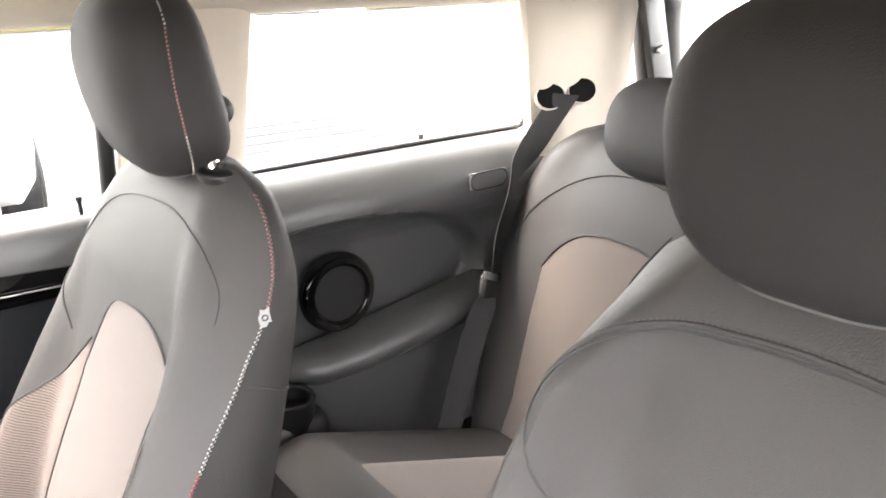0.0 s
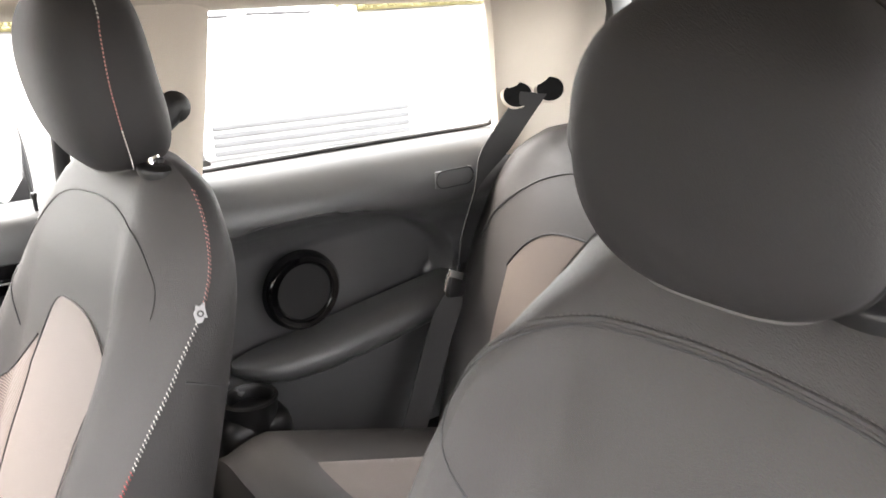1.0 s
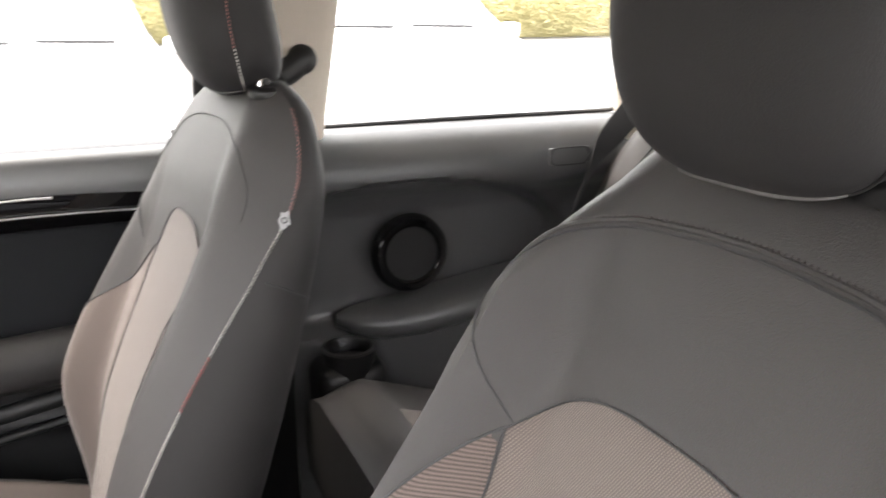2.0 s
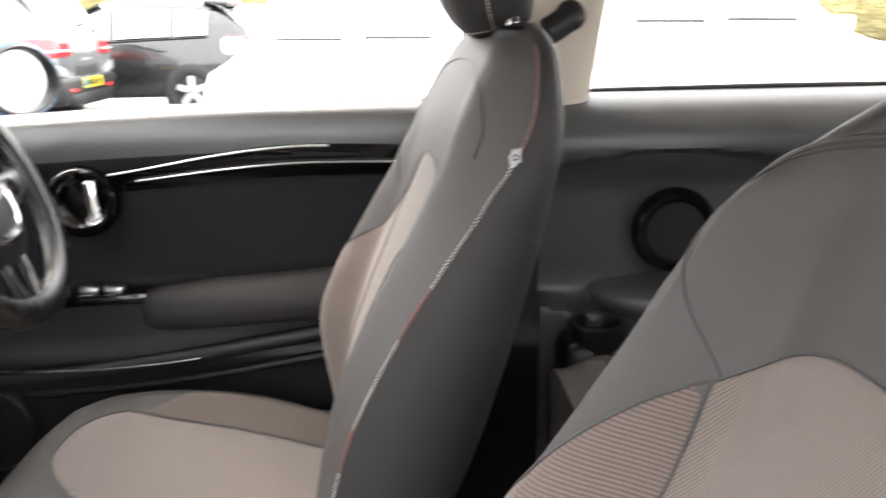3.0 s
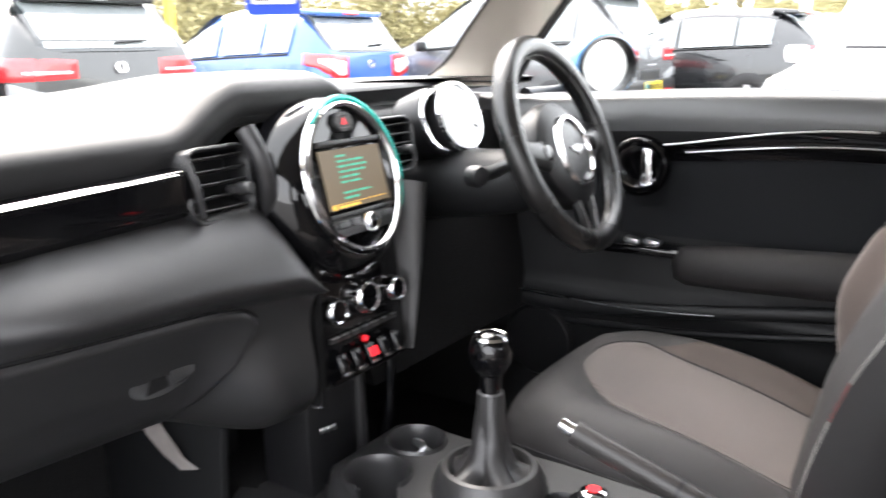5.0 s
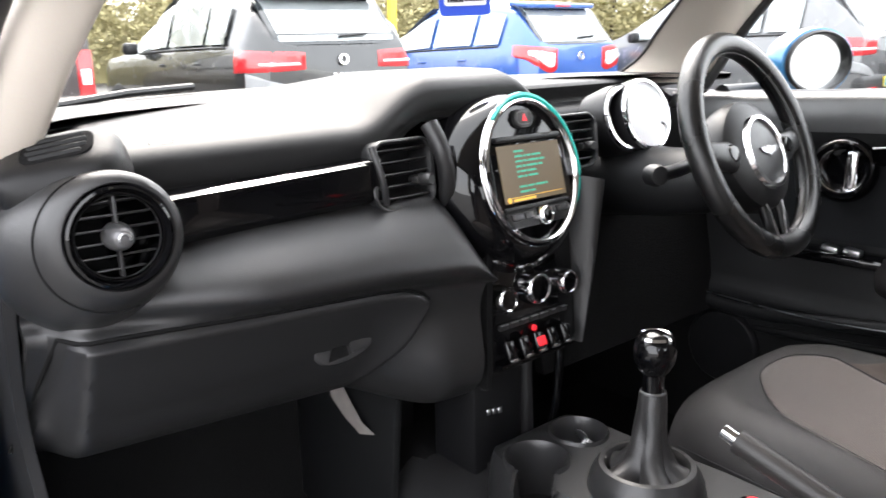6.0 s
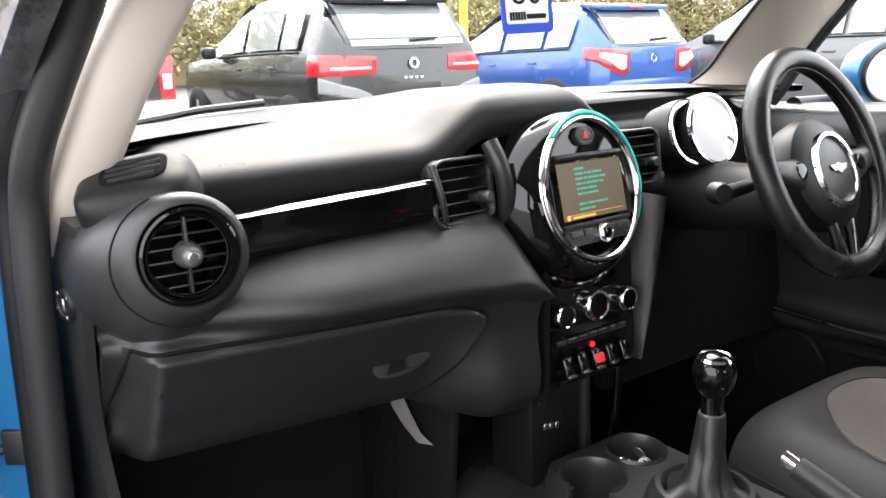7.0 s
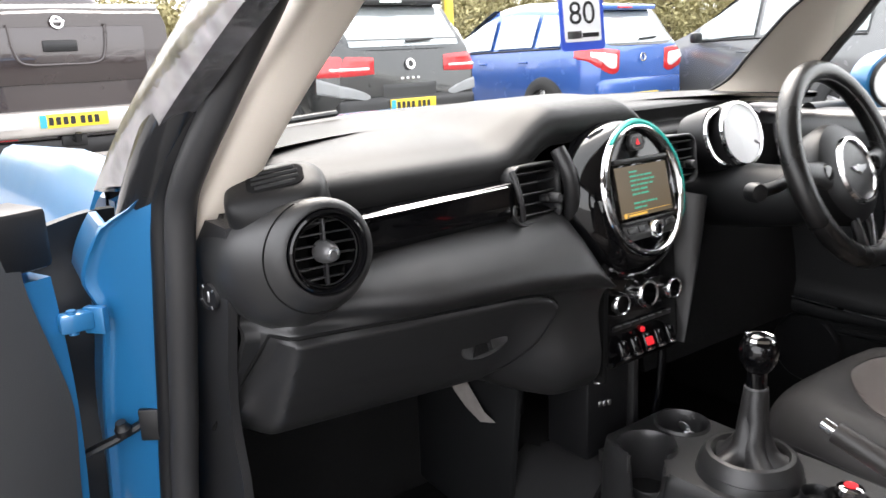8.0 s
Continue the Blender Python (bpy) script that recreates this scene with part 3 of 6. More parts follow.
def lining_at(t, v):
    """From the glass round to the door's frame, bulging into the cabin."""
    p = screen_inside(curve_at(SCREEN_EDGE, v)[0], v)
    return p.lerp(pillar_rear(p.z), t) + Vector((-0.7, -0.7, 0)) * (0.038 * math.sin(math.pi * t) ** 0.8)


lining = sheet(lining_at, steps(0, 1, 24), steps(-0.055, 0.98, 40), 0.004, (1, 0.3, 0))
tagged(part("pillar_seal", tube([pillar_rear(z) + Vector((0.006, -0.004, 0)) for z in steps(0.985, 1.31, 16)], 0.011, 12), RUBBER), "black door seal along the windscreen pillar", "window seal", kind="structure")
tagged(part("pillar_lining", lining, CREAM_TRIM), "cream pillar lining beside the windscreen", "pillar", kind="structure")
edge_line = [screen_inside(0.45 + 0.029 * k, -0.058, 0.006) for k in range(5)] + [screen_inside(curve_at(SCREEN_EDGE, v)[0], v, 0.007) for v in steps(-0.058, 0.98, 50)]
tagged(part("windscreen_seal", tube(edge_line, 0.0035, 8), RUBBER), "black seal along the windscreen's edge", "window seal", kind="structure")
side_window = tagged(part("window_1", sheet(lambda y, z: (side_x(y, z) + 0.022, y, z), steps(-0.24, 0.80, 16), steps(0.985, 1.30, 6)), GLASS), "clear glass of the closed door", "window", kind="structure")
side_window.visible_shadow = False
qw = tagged(part("window_2", sheet(lambda y, z: (side_x(y, z) + 0.018, y, z), steps(-0.98, -0.31, 12), steps(1.0, 1.29, 6)), GLASS), "clear glass of the rear quarter window", "window", kind="structure")
qw.visible_shadow = False
line = \
       [(side_x(p.x, p.y) + 0.006, p.x, p.y) for p in smooth_line([(-0.325, 1.010, 0), (-0.62, 1.012, 0), (-0.90, 1.012, 0), (-0.934, 1.020, 0), (-0.938, 1.045, 0)], 5)]
tagged(part("window_seal", tube(line, 0.0045, 8), RUBBER), "black rubber seal of the quarter window", "window seal", kind="structure")
tail = [(s * 0.52, -1.42, 1.0) for s in (-1, 1)]
gate_line = [(0.575, -1.29, 0.97), (0.565, -1.24, 1.10), (0.535, -1.19, 1.24), (0.485, -1.165, 1.300), (0, -1.15, 1.316)]
gate_line = smooth_line(gate_line + [(-x, y, z) for x, y, z in gate_line[-2::-1]], 6)
tagged(part("tailgate_frame", merge(tube(gate_line, 0.034, 12), box(1.2, 0.04, 0.5, (0, -1.42, 0.74), 0.02)), SIDE_PANEL),
       "grey plastic tailgate lining and window frame", "tailgate", kind="structure")
tagged(part("tailgate_seal", tube([Vector((p.x * 1.075, p.y + 0.02, p.z)) for p in gate_line], 0.021, 10), RUBBER), "black rubber seal round the tailgate", "rubber seal", kind="structure")
tagged(part("parcel_shelf", box(1.1, 0.36, 0.025, (0, -1.20, 0.96), 0.01), BLACK), "black parcel shelf behind the rear seat", "shelf", kind="structure")
back_glass = tagged(part("window_3", sheet(lambda x, v: (x, -1.285 + 0.12 * v, 0.99 + 0.30 * v), steps(-0.5, 0.5, 8), steps(0, 1, 4)), GLASS), "clear glass of the tailgate", "window", kind="structure")
back_glass.visible_shadow = False
tagged(part("rear_header", box(1.02, 0.06, 0.12, (0, -1.105, 1.308), 0.02, 3), CREAM), "cream headliner edge over the tailgate", "ceiling trim", kind="structure")
knob = thing("shelf_strap_knob", "small chrome knob on the grey tailgate frame", "knob")
part("knob_head", lathe([(0, 0.022), (0.006, 0.022), (0.009, 0.018), (0.009, 0.012), (0.005, 0.008), (0.005, 0.0)], axes((0.500, -1.125, 1.155), (-1, 0.3, 0)), 20), CHROME, knob)
part("knob_plate", box(0.02, 0.055, 0.30, pose(0.506, -1.140, 1.13, -14, 0, 0), 0.006), SIDE_PANEL, knob, "grey frame lining")


# ---- dashboard ----
dashboard = thing("dashboard", "dark grey soft plastic dashboard with gloss black trim", "dashboard")


def hump(x):
    return ease(-0.27, -0.13, x) * (1 - ease(0.03, 0.10, x))


def pad(x, v):
    """The upper pad, from the windscreen's foot (0) over the brow to the recess (1)."""
    far = 1.168 - 0.55 * x * x
    h = hump(x)
    lip_y = 0.712 + 0.020 * h + 0.13 * ease(0.06, 0.13, x)
    lip = 0.991 + 0.052 * h - 0.018 * ease(0.06, 0.13, x)
    o = 0.10 * ease(0.06, 0.13, x)
    rows = [(0.0, far, 1.022), (0.25, far - 0.16, 1.022 + 0.02 * h), (0.5, 0.90 + 0.3 * o, 1.019 + 0.034 * h), (0.64, 0.80 + 0.8 * o, 1.011 + 0.042 * h), (0.72, lip_y + 0.042, lip + 0.008),
            (0.78, lip_y + 0.014, lip - 0.001), (0.83, lip_y + 0.001, lip - 0.014), (0.88, lip_y, lip - 0.028), (0.93, lip_y + 0.004, lip - 0.043), (1.0, lip_y + 0.06, lip - 0.052)]
    y, z = curve_at(rows, v)
    return (x, y, z - 0.045 * ease(0.565, 0.66, abs(x)) * ease(0.15, 0.8, v))


part("upper_pad", sheet(pad, steps(-0.675, 0.675, 90), steps(0, 1, 40), 0.01, (0, 0.3, -1)), DASH_TOP, dashboard)

# lower dash on the passenger's side: profile rows (along, forward, height)
LOWER = [(0.0, 0.73, 0.905), (0.06, 0.705, 0.900), (0.14, 0.677, 0.889), (0.22, 0.650, 0.875), (0.30, 0.629, 0.858), (0.38, 0.624, 0.841), (0.44, 0.640, 0.825),
         (0.50, 0.662, 0.811), (0.62, 0.690, 0.77), (0.76, 0.722, 0.72), (0.86, 0.752, 0.675), (0.93, 0.80, 0.645), (1.0, 0.95, 0.635)]


def lower(x, v, lift=0.0):
    y, z = curve_at(LOWER, v)
    fall = (x + 0.64) / 0.46
    z -= 0.030 * fall * ease(0.05, 0.35, v)
    knee = ease(-0.30, -0.17, x)
    y -= 0.025 * knee * ease(0.3, 0.6, v) * (1 - ease(0.92, 1.0, v)) + 0.065 * knee * ease(0.55, 0.86, v) * (1 - ease(0.93, 1.0, v))
    z -= 0.026 * knee * ease(0.5, 0.85, v)
    y += 0.09 * ease(-0.118, -0.098, x) ** 2 + 0.045 * ease(-0.635, -0.665, x) + 0.046 * ease(-0.42, -0.62, x) * (1 - ease(0.40, 0.52, v))
    # the top corner beside the centre stack is rounded off
    z -= 0.10 * ease(-0.19, -0.10, x) ** 2 * (1 - ease(0.0, 0.6, v))
    return Vector((x, y - lift, z))


part("lower_panel", sheet(lower, steps(-0.68, -0.098, 60), steps(0, 1, 60), 0.012, (0, 1, 0)), DASH, dashboard)
part("side_wall", sheet(lambda y, z: (-0.10, y, z), steps(0.66, 0.95, 4), steps(0.60, 0.86, 4), 0.01, (1, 0, 0)), CARPET_AND_SHADE, dashboard)


def gb(u, v, lift=0.0):
    """On the glovebox lid; its hinge side leans outward towards the foot."""
    return lower(u - 0.036 * ease(0.55, 0.92, v) * ease(-0.45, -0.655, u), v, lift)


def gb_end(x):
    """0 along the lid, rising to 1 at its slanted end beside the centre stack."""
    return min(1.0, max(0.0, (x + 0.295) / 0.083))


def gb_low(x):
    return 0.487 + 0.06 * gb_end(x) ** 4


def gb_high(x):
    return 0.915 - 0.33 * gb_end(x) ** 1.25


rows_ = []
for u in steps(-0.652, -0.212, 70):
    a, b = gb_low(u), gb_high(u)
    row = []
    for k in range(61):
        q = 0.5 - 0.5 * math.cos(math.pi * k / 60)
        v = a + (b - a) * q
        near = min((u + 0.652) * 1.2, (v - a) * 0.40, (b - v) * 0.40, (-0.212 - u) * 1.6 + 0.004)
        t = min(1, near / 0.020)
        row.append(gb(u, v, 0.002 + 0.021 * math.sqrt(max(0, 1 - (1 - t) ** 2)) - 0.010 * ease(0.75, 0.5, v)))
    rows_.append(row)
glovebox = part("glovebox_door", loft(rows_, caps=False, wrap=False), LID, dashboard, "dark glovebox lid")
rim_pts = [gb(u, gb_high(u), 0.0005) for u in steps(-0.654, -0.212, 40)] + [gb(u, gb_low(u), 0.0005) for u in steps(-0.212, -0.654, 40)]
part("shut_line", tube(rim_pts, 0.0026, 6, closed=True), CARPET_AND_SHADE, glovebox)
lm = axes(gb(-0.322, 0.690, 0.0195), (0, -1, 0.42), (1, 0, 0.17))
part("latch_recess", lathe([(0, 0.0), (0.7, 0.0006), (0.94, 0.0010), (1.0, 0.0016), (1.06, 0.0006)], lm @ Matrix.Diagonal((0.047, 0.0185, 1, 1)), 48), LID, glovebox, "oval latch recess")
part("latch_gap", outline([(-0.034, -0.010), (-0.004, -0.013), (0.000, 0.012), (-0.018, 0.008)], 0.0012, lm @ Matrix.Translation((0, 0, 0.0012))), CARPET_AND_SHADE, glovebox, "finger opening, its shade a dark plate")
flap = [(0.001, -0.0125)] + [(0.0425 * math.cos(a), 0.0155 * math.sin(a)) for a in steps(radians(-70), radians(75), 14)] + [(0.005, 0.0145)]
part("latch_handle", outline(flap, 0.0048, lm @ Matrix.Translation((0, 0, 0.001)), 0.002), LID, glovebox, "latch flap")

# gloss black band between the vents; a bright strip stands for its bevel's sky reflection
BAND = [(0.0, 0.690, 0.890), (0.15, 0.676, 0.896), (0.7, 0.668, 0.936), (0.80, 0.669, 0.943), (0.90, 0.675, 0.9465), (1.0, 0.715, 0.9475)]


def band(x, v):
    y, z = curve_at(BAND, v)
    return (x, y + 0.012 * ease(-0.60, -0.50, x), z + 0.010 * ease(-0.55, -0.15, x))


trim = part("trim_band", sheet(band, steps(-0.60, -0.262, 30), steps(0, 1, 24), 0.02, (0, 1, 0)), GLOSS, dashboard, "piano black trim band")
strip = []
for x in steps(-0.56, -0.285, 24):
    k = 0.25 + 0.75 * ease(-0.56, -0.46, x) * (1 - ease(-0.40, -0.29, x))
    strip.append([(x, 0.668 + 0.012 * ease(-0.60, -0.50, x) + dy, 0.9435 + 0.010 * ease(-0.55, -0.15, x) + dz * k) for dy, dz in ((0, -0.001), (-0.0030, 0.0005), (0.0050, 0.0046), (0.0065, 0.004), (0.006, 0))])
part("bright_line", loft(strip), BRIGHT, trim, "bright line along the gloss trim")
right = part("lower_panel", sheet(lambda x, v: (x, 0.84 - 0.09 * v, 0.95 - 0.42 * v), steps(0.12, 0.67, 14), steps(0, 1, 8), 0.02, (0, 1, 0)), CARPET_AND_SHADE, dashboard)


def air_vent(m, r, parent, slats, name="air_vent"):
    """A round vent with slats, a cross bar and a knob, facing along local z."""
    v = part(name, lathe([(r * 0.80, -0.055), (r * 0.815, -0.006), (r * 0.84, 0.001), (r * 0.865, 0.001), (r * 0.88, -0.002), (r * 0.90, 0.004), (r * 0.95, 0.0075), (r * 1.0, 0.006), (r * 1.03, -0.001), (r * 1.035, -0.03)], m, 64), GLOSS, parent, "gloss black round air vent")
    part("inner_ring", lathe([(r * 0.795, -0.004), (r * 0.806, -0.001), (r * 0.818, -0.004)], m, 56), CONSOLE, v)
    part("backing", lathe([(0, -0.054), (r * 0.82, -0.054)], m, 40), CARPET_AND_SHADE, v)
    for k in range(slats):
        h = r * 0.80 * (-1 + 2 * (k + 0.5) / slats)
        w = math.sqrt(max(0, (r * 0.81) ** 2 - h * h))
        part("slat", box(2 * w, 0.0020, 0.020, m @ Matrix.Translation((0, h, -0.016)) @ Matrix.Rotation(radians(-10), 4, "X"), 0.0008, 2), LID, v)
    part("cross_bar", box(0.0036, r * 1.6, 0.010, m @ Matrix.Translation((0, 0, -0.008)), 0.0012), LID, v)
    k = part("knob", lathe([(0, 0.016), (0.0065, 0.016), (0.0095, 0.0135), (0.0125, 0.004), (0.0140, -0.006), (0.0140, -0.012), (0, -0.012)], m, 32), SATIN_GREY, v, "satin grey knob")
    arc_ = [m @ Vector((0.0052 * math.cos(a), 0.0052 * math.sin(a), 0.0164)) for a in steps(radians(-20), radians(200), 14)]
    part("knob_mark", tube(arc_, 0.0011, 6), BRIGHT, k)
    return v


vent_face = axes((-0.602, 0.632, 0.924), (-0.05, -1, 0.06))
pod_rings = []
for r, dx, dz, depth in ((0.0506, 0, 0, 0.001), (0.0520, 0, 0, 0.0032), (0.0555, 0, 0, 0.0028), (0.0605, -0.001, -0.001, -0.001), (0.0645, -0.002, -0.002, -0.006), (0.068, -0.004, -0.005, -0.013), (0.0735, -0.010, -0.010, -0.028), (0.0785, -0.016, -0.016, -0.046), (0.082, -0.020, -0.020, -0.068), (0.083, -0.021, -0.021, -0.10), (0.083, -0.021, -0.021, -0.15)):
    pod_rings.append([vent_face @ Vector((dx + r * math.cos(a), dz + r * math.sin(a), depth)) for a in (2 * math.pi * k / 64 for k in range(64))])
pod = part("vent_pod", loft(pod_rings, caps=False), DASH, dashboard, "soft grey vent pod")
part("pod_seam", tube([vent_face @ Vector((-0.0045 + 0.0686 * math.cos(a), -0.0055 + 0.0686 * math.sin(a), -0.0138)) for a in steps(radians(110), radians(285), 40)], 0.0010, 6), CARPET_AND_SHADE, pod, "dark joint round the vent")
air_vent(vent_face, 0.0490, dashboard, 6)
part("end_panel", sheet(lambda u, z: (-0.683 - 0.012 * math.sin(math.pi * min(1, max(0, (z - 0.60) / 0.42))), (0.712 + 0.045 * ease(0.90, 0.66, z)) * (1 - u) + 1.0 * u, z), steps(0, 1, 10), steps(0.26, 0.952, 30), 0.012, (1, 0, 0)), LID, dashboard, "black plastic dash end panel")
key = axes((-0.699, 0.757, 0.862), (-1, -0.25, 0))
kw = part("airbag_switch", lathe([(0, 0.003), (0.012, 0.003), (0.0125, 0.0045), (0.0165, 0.0045), (0.018, 0), (0, 0)], key, 28), BLACK, dashboard, "key switch in the dash end")
part("key_slot", box(0.004, 0.014, 0.002, key @ Matrix.Translation((0, 0, 0.0035)), 0.0008, 1), SATIN, kw)
for a in (40, 120, 200, 300):
    part("switch_symbol", box(0.004, 0.0022, 0.0008, key @ pose(0.0145 * math.cos(radians(a)), 0.0145 * math.sin(radians(a)), 0.0048, 0, 0, a), 0.0002, 1), BRIGHT, kw)

# demister outlet on the corner of the dash
dm = pose(-0.626, 0.704, 0.982, 24, -10, -28)
dem_rings = []
for k in range(33):
    e = -math.cos(math.pi * k / 32)
    g_ = max(0.0, 1 - abs(e) ** 3.0) ** (1 / 2.6)
    ring = []
    for j in range(33):
        q = -math.cos(math.pi * j / 32)
        deep = 0.050 if q < 0 else 0.062
        ring.append(dm @ Vector((0.062 * e, q * deep * max(0.03, g_), -0.022 + 0.046 * max(0.0, g_ * max(0.0, 1 - abs(q) ** 3.4)) ** 0.42)))
    dem_rings.append(ring)
dem = part("demister", loft(dem_rings, caps=False, wrap=False), DASH_TOP, dashboard, "demister outlet")
wm = dm @ pose(0.004, 0.004, 0.0225)
part("well", outline(rounded(0.068, 0.044, 0.014), 0.0016, wm, 0.0005), CARPET_AND_SHADE, dem)
for k in range(4):
    part("slat", box(0.060 - 0.008 * abs(k - 1.5), 0.0028, 0.0050, wm @ Matrix.Translation((0, -0.0150 + 0.0100 * k, 0.0020)) @ Matrix.Rotation(radians(-25), 4, "X"), 0.0008, 1), PANEL, dem)

# square vent beside the display
for s, xc, yc in ((-1, -0.215, 0.694), (1, 0.175, 0.745)):
    m = axes((xc, yc, 0.930), (-0.12 * s, -1, 0.12))
    shape = rounded(0.106, 0.088, 0.02, 6)
    v = part("centre_vent", loft([[m @ Vector((x * f, y * f, h)) for x, y in shape] for f, h in ((1.02, -0.07), (1.01, -0.01), (0.99, -0.002), (0.94, 0.001), (0.89, -0.003), (0.87, -0.035))]), BLACK, dashboard, "black centre air vent")
    part("rim", tube([m @ Vector((x * 0.985, y * 0.985, 0.001)) for x, y in shape], 0.0036, 8, closed=True, flat=0.7), DASH, v, "satin grey vent rim")
    for k in range(5):
        part("slat", box(0.092, 0.0028, 0.016, m @ Matrix.Translation((0, -0.031 + 0.0155 * k, -0.008)) @ Matrix.Rotation(radians(-12), 4, "X"), 0.001, 1), DASH, v)
    part("slider", box(0.016, 0.012, 0.018, m @ Matrix.Translation((0.022, -0.010, 0.0)), 0.004), DASH, v)
    part("knob", lathe([(0, 0.02), (0.006, 0.02), (0.008, 0.017), (0.0085, 0), (0, 0)], m @ Matrix.Translation((0.026, -0.010, 0.004)), 20), DASH, v)

part("vent_bezel", tube(smooth_line([(-0.270, 0.686, 0.970), (-0.269, 0.676, 0.950), (-0.264, 0.672, 0.925), (-0.256, 0.678, 0.898)], 6), 0.0045, 12), LID, dashboard, "curved bezel beside the centre vent")
part("vent_flank", tube(smooth_line([(-0.166, 0.700, 0.990), (-0.160, 0.682, 0.955), (-0.150, 0.684, 0.915), (-0.138, 0.70, 0.875)], 6), 0.012, 14), LID, dashboard)

# round centre display
disp = thing("centre_display", "round centre display with chrome ring and lit menu screen", "display")
face = axes((-0.003, 0.667, 0.911), (0.11, -1, 0.26))
housing = []
for r, h in ((0.104, 0.0), (0.110, -0.001), (0.121, -0.008), (0.134, -0.020), (0.143, -0.036), (0.148, -0.07), (0.148, -0.16)):
    # flattened at the head, where the pad hoods it
    housing.append([face @ Vector((r * math.cos(a), r * math.sin(a) if math.sin(a) < 0 else math.sin(a) * (0.104 + (r - 0.104) * 0.45), h)) for a in (2 * math.pi * k / 72 for k in range(72))])
part("housing", loft(housing, caps=False), GLOSS, disp, "gloss black round housing")
part("ring", lathe([(0.0965, 0.000), (0.0985, 0.0065), (0.1015, 0.0090), (0.1045, 0.0070), (0.106, -0.002), (0.0965, -0.003)], face, 72, True), CHROME, disp, "chrome ring")
part("outer_line", lathe([(0.1085, 0.000), (0.1095, 0.0022), (0.1105, 0.0)], face, 72), CHROME, disp, "thin chrome line")
arc = [[face @ Vector((r * math.cos(a), r * math.sin(a), h)) for r, h in ((0.1062, 0.003), (0.1062 + 0.0028 * f, 0.0068), (0.1062 + 0.0075 * f, 0.0048), (0.1062 + 0.0098 * f, -0.003), (0.1062, -0.004))] for a, f in ((radians(d), max(0.03, min(1, (d + 32) / 30, (132 - d) / 45))) for d in steps(-32, 132, 64))]
part("light_ring", loft(arc), TEAL, disp, "teal lit ring")
front = part("face", lathe([(0, -0.004), (0.098, -0.004), (0.098, -0.012), (0, -0.012)], face, 56), GLOSS, disp)
part("bezel", outline(rounded(0.172, 0.094, 0.006), 0.004, face @ Matrix.Translation((0, 0.0, -0.004)), 0.001), GLOSS, disp)
part("brow", box(0.150, 0.008, 0.012, face @ Matrix.Translation((0, 0.049, 0.0)), 0.003), LID, disp)
part("ledge", box(0.150, 0.006, 0.008, face @ Matrix.Translation((0, -0.049, 0.0)), 0.002), LID, disp)
SCREEN = glow("menu_screen", (0.08, 0.06, 0.036), 0.2)
TEXT = glow("menu_text", (0.04, 0.33, 0.22), 0.12)
AMBER = glow("menu_bar", (0.75, 0.42, 0.06), 0.15)
scr = part("screen", outline([(-0.0715, -0.0405), (0.0715, -0.0405), (0.0715, 0.0405), (-0.0715, 0.0405)], 0.001, face @ Matrix.Translation((0, 0, 0.0002))), SCREEN, disp, "brown lit menu screen", smooth=False)
LINES = ((0.021,), (0.018, 0.005, 0.009, 0.021), (0.016, 0.008, 0.024, 0.012), (0.012, 0.006, 0.026, 0.010), (0.005, 0.014, 0.020), (0.012, 0.007, 0.022), (), (0.017, 0.015, 0.022, 0.004), (0.021, 0.011))
for k, words in enumerate(LINES):
    x = -0.035
    for w in words:
        part("text_word", box(w, 0.0030, 0.0005, face @ Matrix.Translation((x + w / 2, 0.031 - 0.0072 * k, 0.0014)), 0, 1), TEXT, scr)
        x += w + 0.0024
part("menu_line", box(0.125, 0.0008, 0.0006, face @ Matrix.Translation((0, -0.0335, 0.0015)), 0, 1), AMBER, scr)
part("menu_icon", lathe([(0, 0.002), (0.004, 0.002), (0.004, 0.001)], face @ Matrix.Translation((-0.062, -0.0365, 0)), 16), AMBER, scr)
part("menu_text", box(0.05, 0.0032, 0.0006, face @ Matrix.Translation((-0.028, -0.0372, 0.0015)), 0, 1), AMBER, scr)
hz = part("hazard_switch", outline(rounded(0.042, 0.026, 0.011), 0.007, face @ Matrix.Translation((0, 0.077, -0.004)), 0.003), LID, disp, "hazard light switch")
part("switch_edge", tube([face @ Vector((x, 0.077 + y, 0.0032)) for x, y in rounded(0.034, 0.018, 0.008)], 0.0008, 6, closed=True), SATIN_GREY, hz)
part("hazard_mark", outline([(-0.0055, -0.0045), (0.0055, -0.0045), (0, 0.0055)], 0.0010, face @ Matrix.Translation((0, 0.077, 0.003))), RED, hz, "red triangle")
part("key_ledge", outline(rounded(0.150, 0.026, 0.010), 0.006, face @ Matrix.Translation((0, -0.0645, -0.004)) @ Matrix.Rotation(radians(-10), 4, "X"), 0.002), LID, disp)
for x, w in ((-0.052, 0.026), (-0.027, 0.018), (0.027, 0.018), (0.052, 0.026)):
    b_ = part("button", box(w, 0.011, 0.006, face @ Matrix.Translation((x, -0.061 - 0.0003 * abs(x), 0.001)) @ Matrix.Rotation(radians(-14), 4, "X"), 0.002), CONSOLE, disp)
    part("button_edge", box(w * 0.84, 0.0010, 0.0012, face @ Matrix.Translation((x, -0.0565, 0.0044)), 0.0003, 1), SATIN_GREY, b_)
vol = part("volume_knob", lathe([(0.0095, 0.0115), (0.0115, 0.0125), (0.0135, 0.010), (0.0145, 0.003), (0.0145, -0.004), (0, -0.004)], face @ Matrix.Translation((0.003, -0.0655, 0.002)), 32), CHROME, disp, "chrome volume knob")
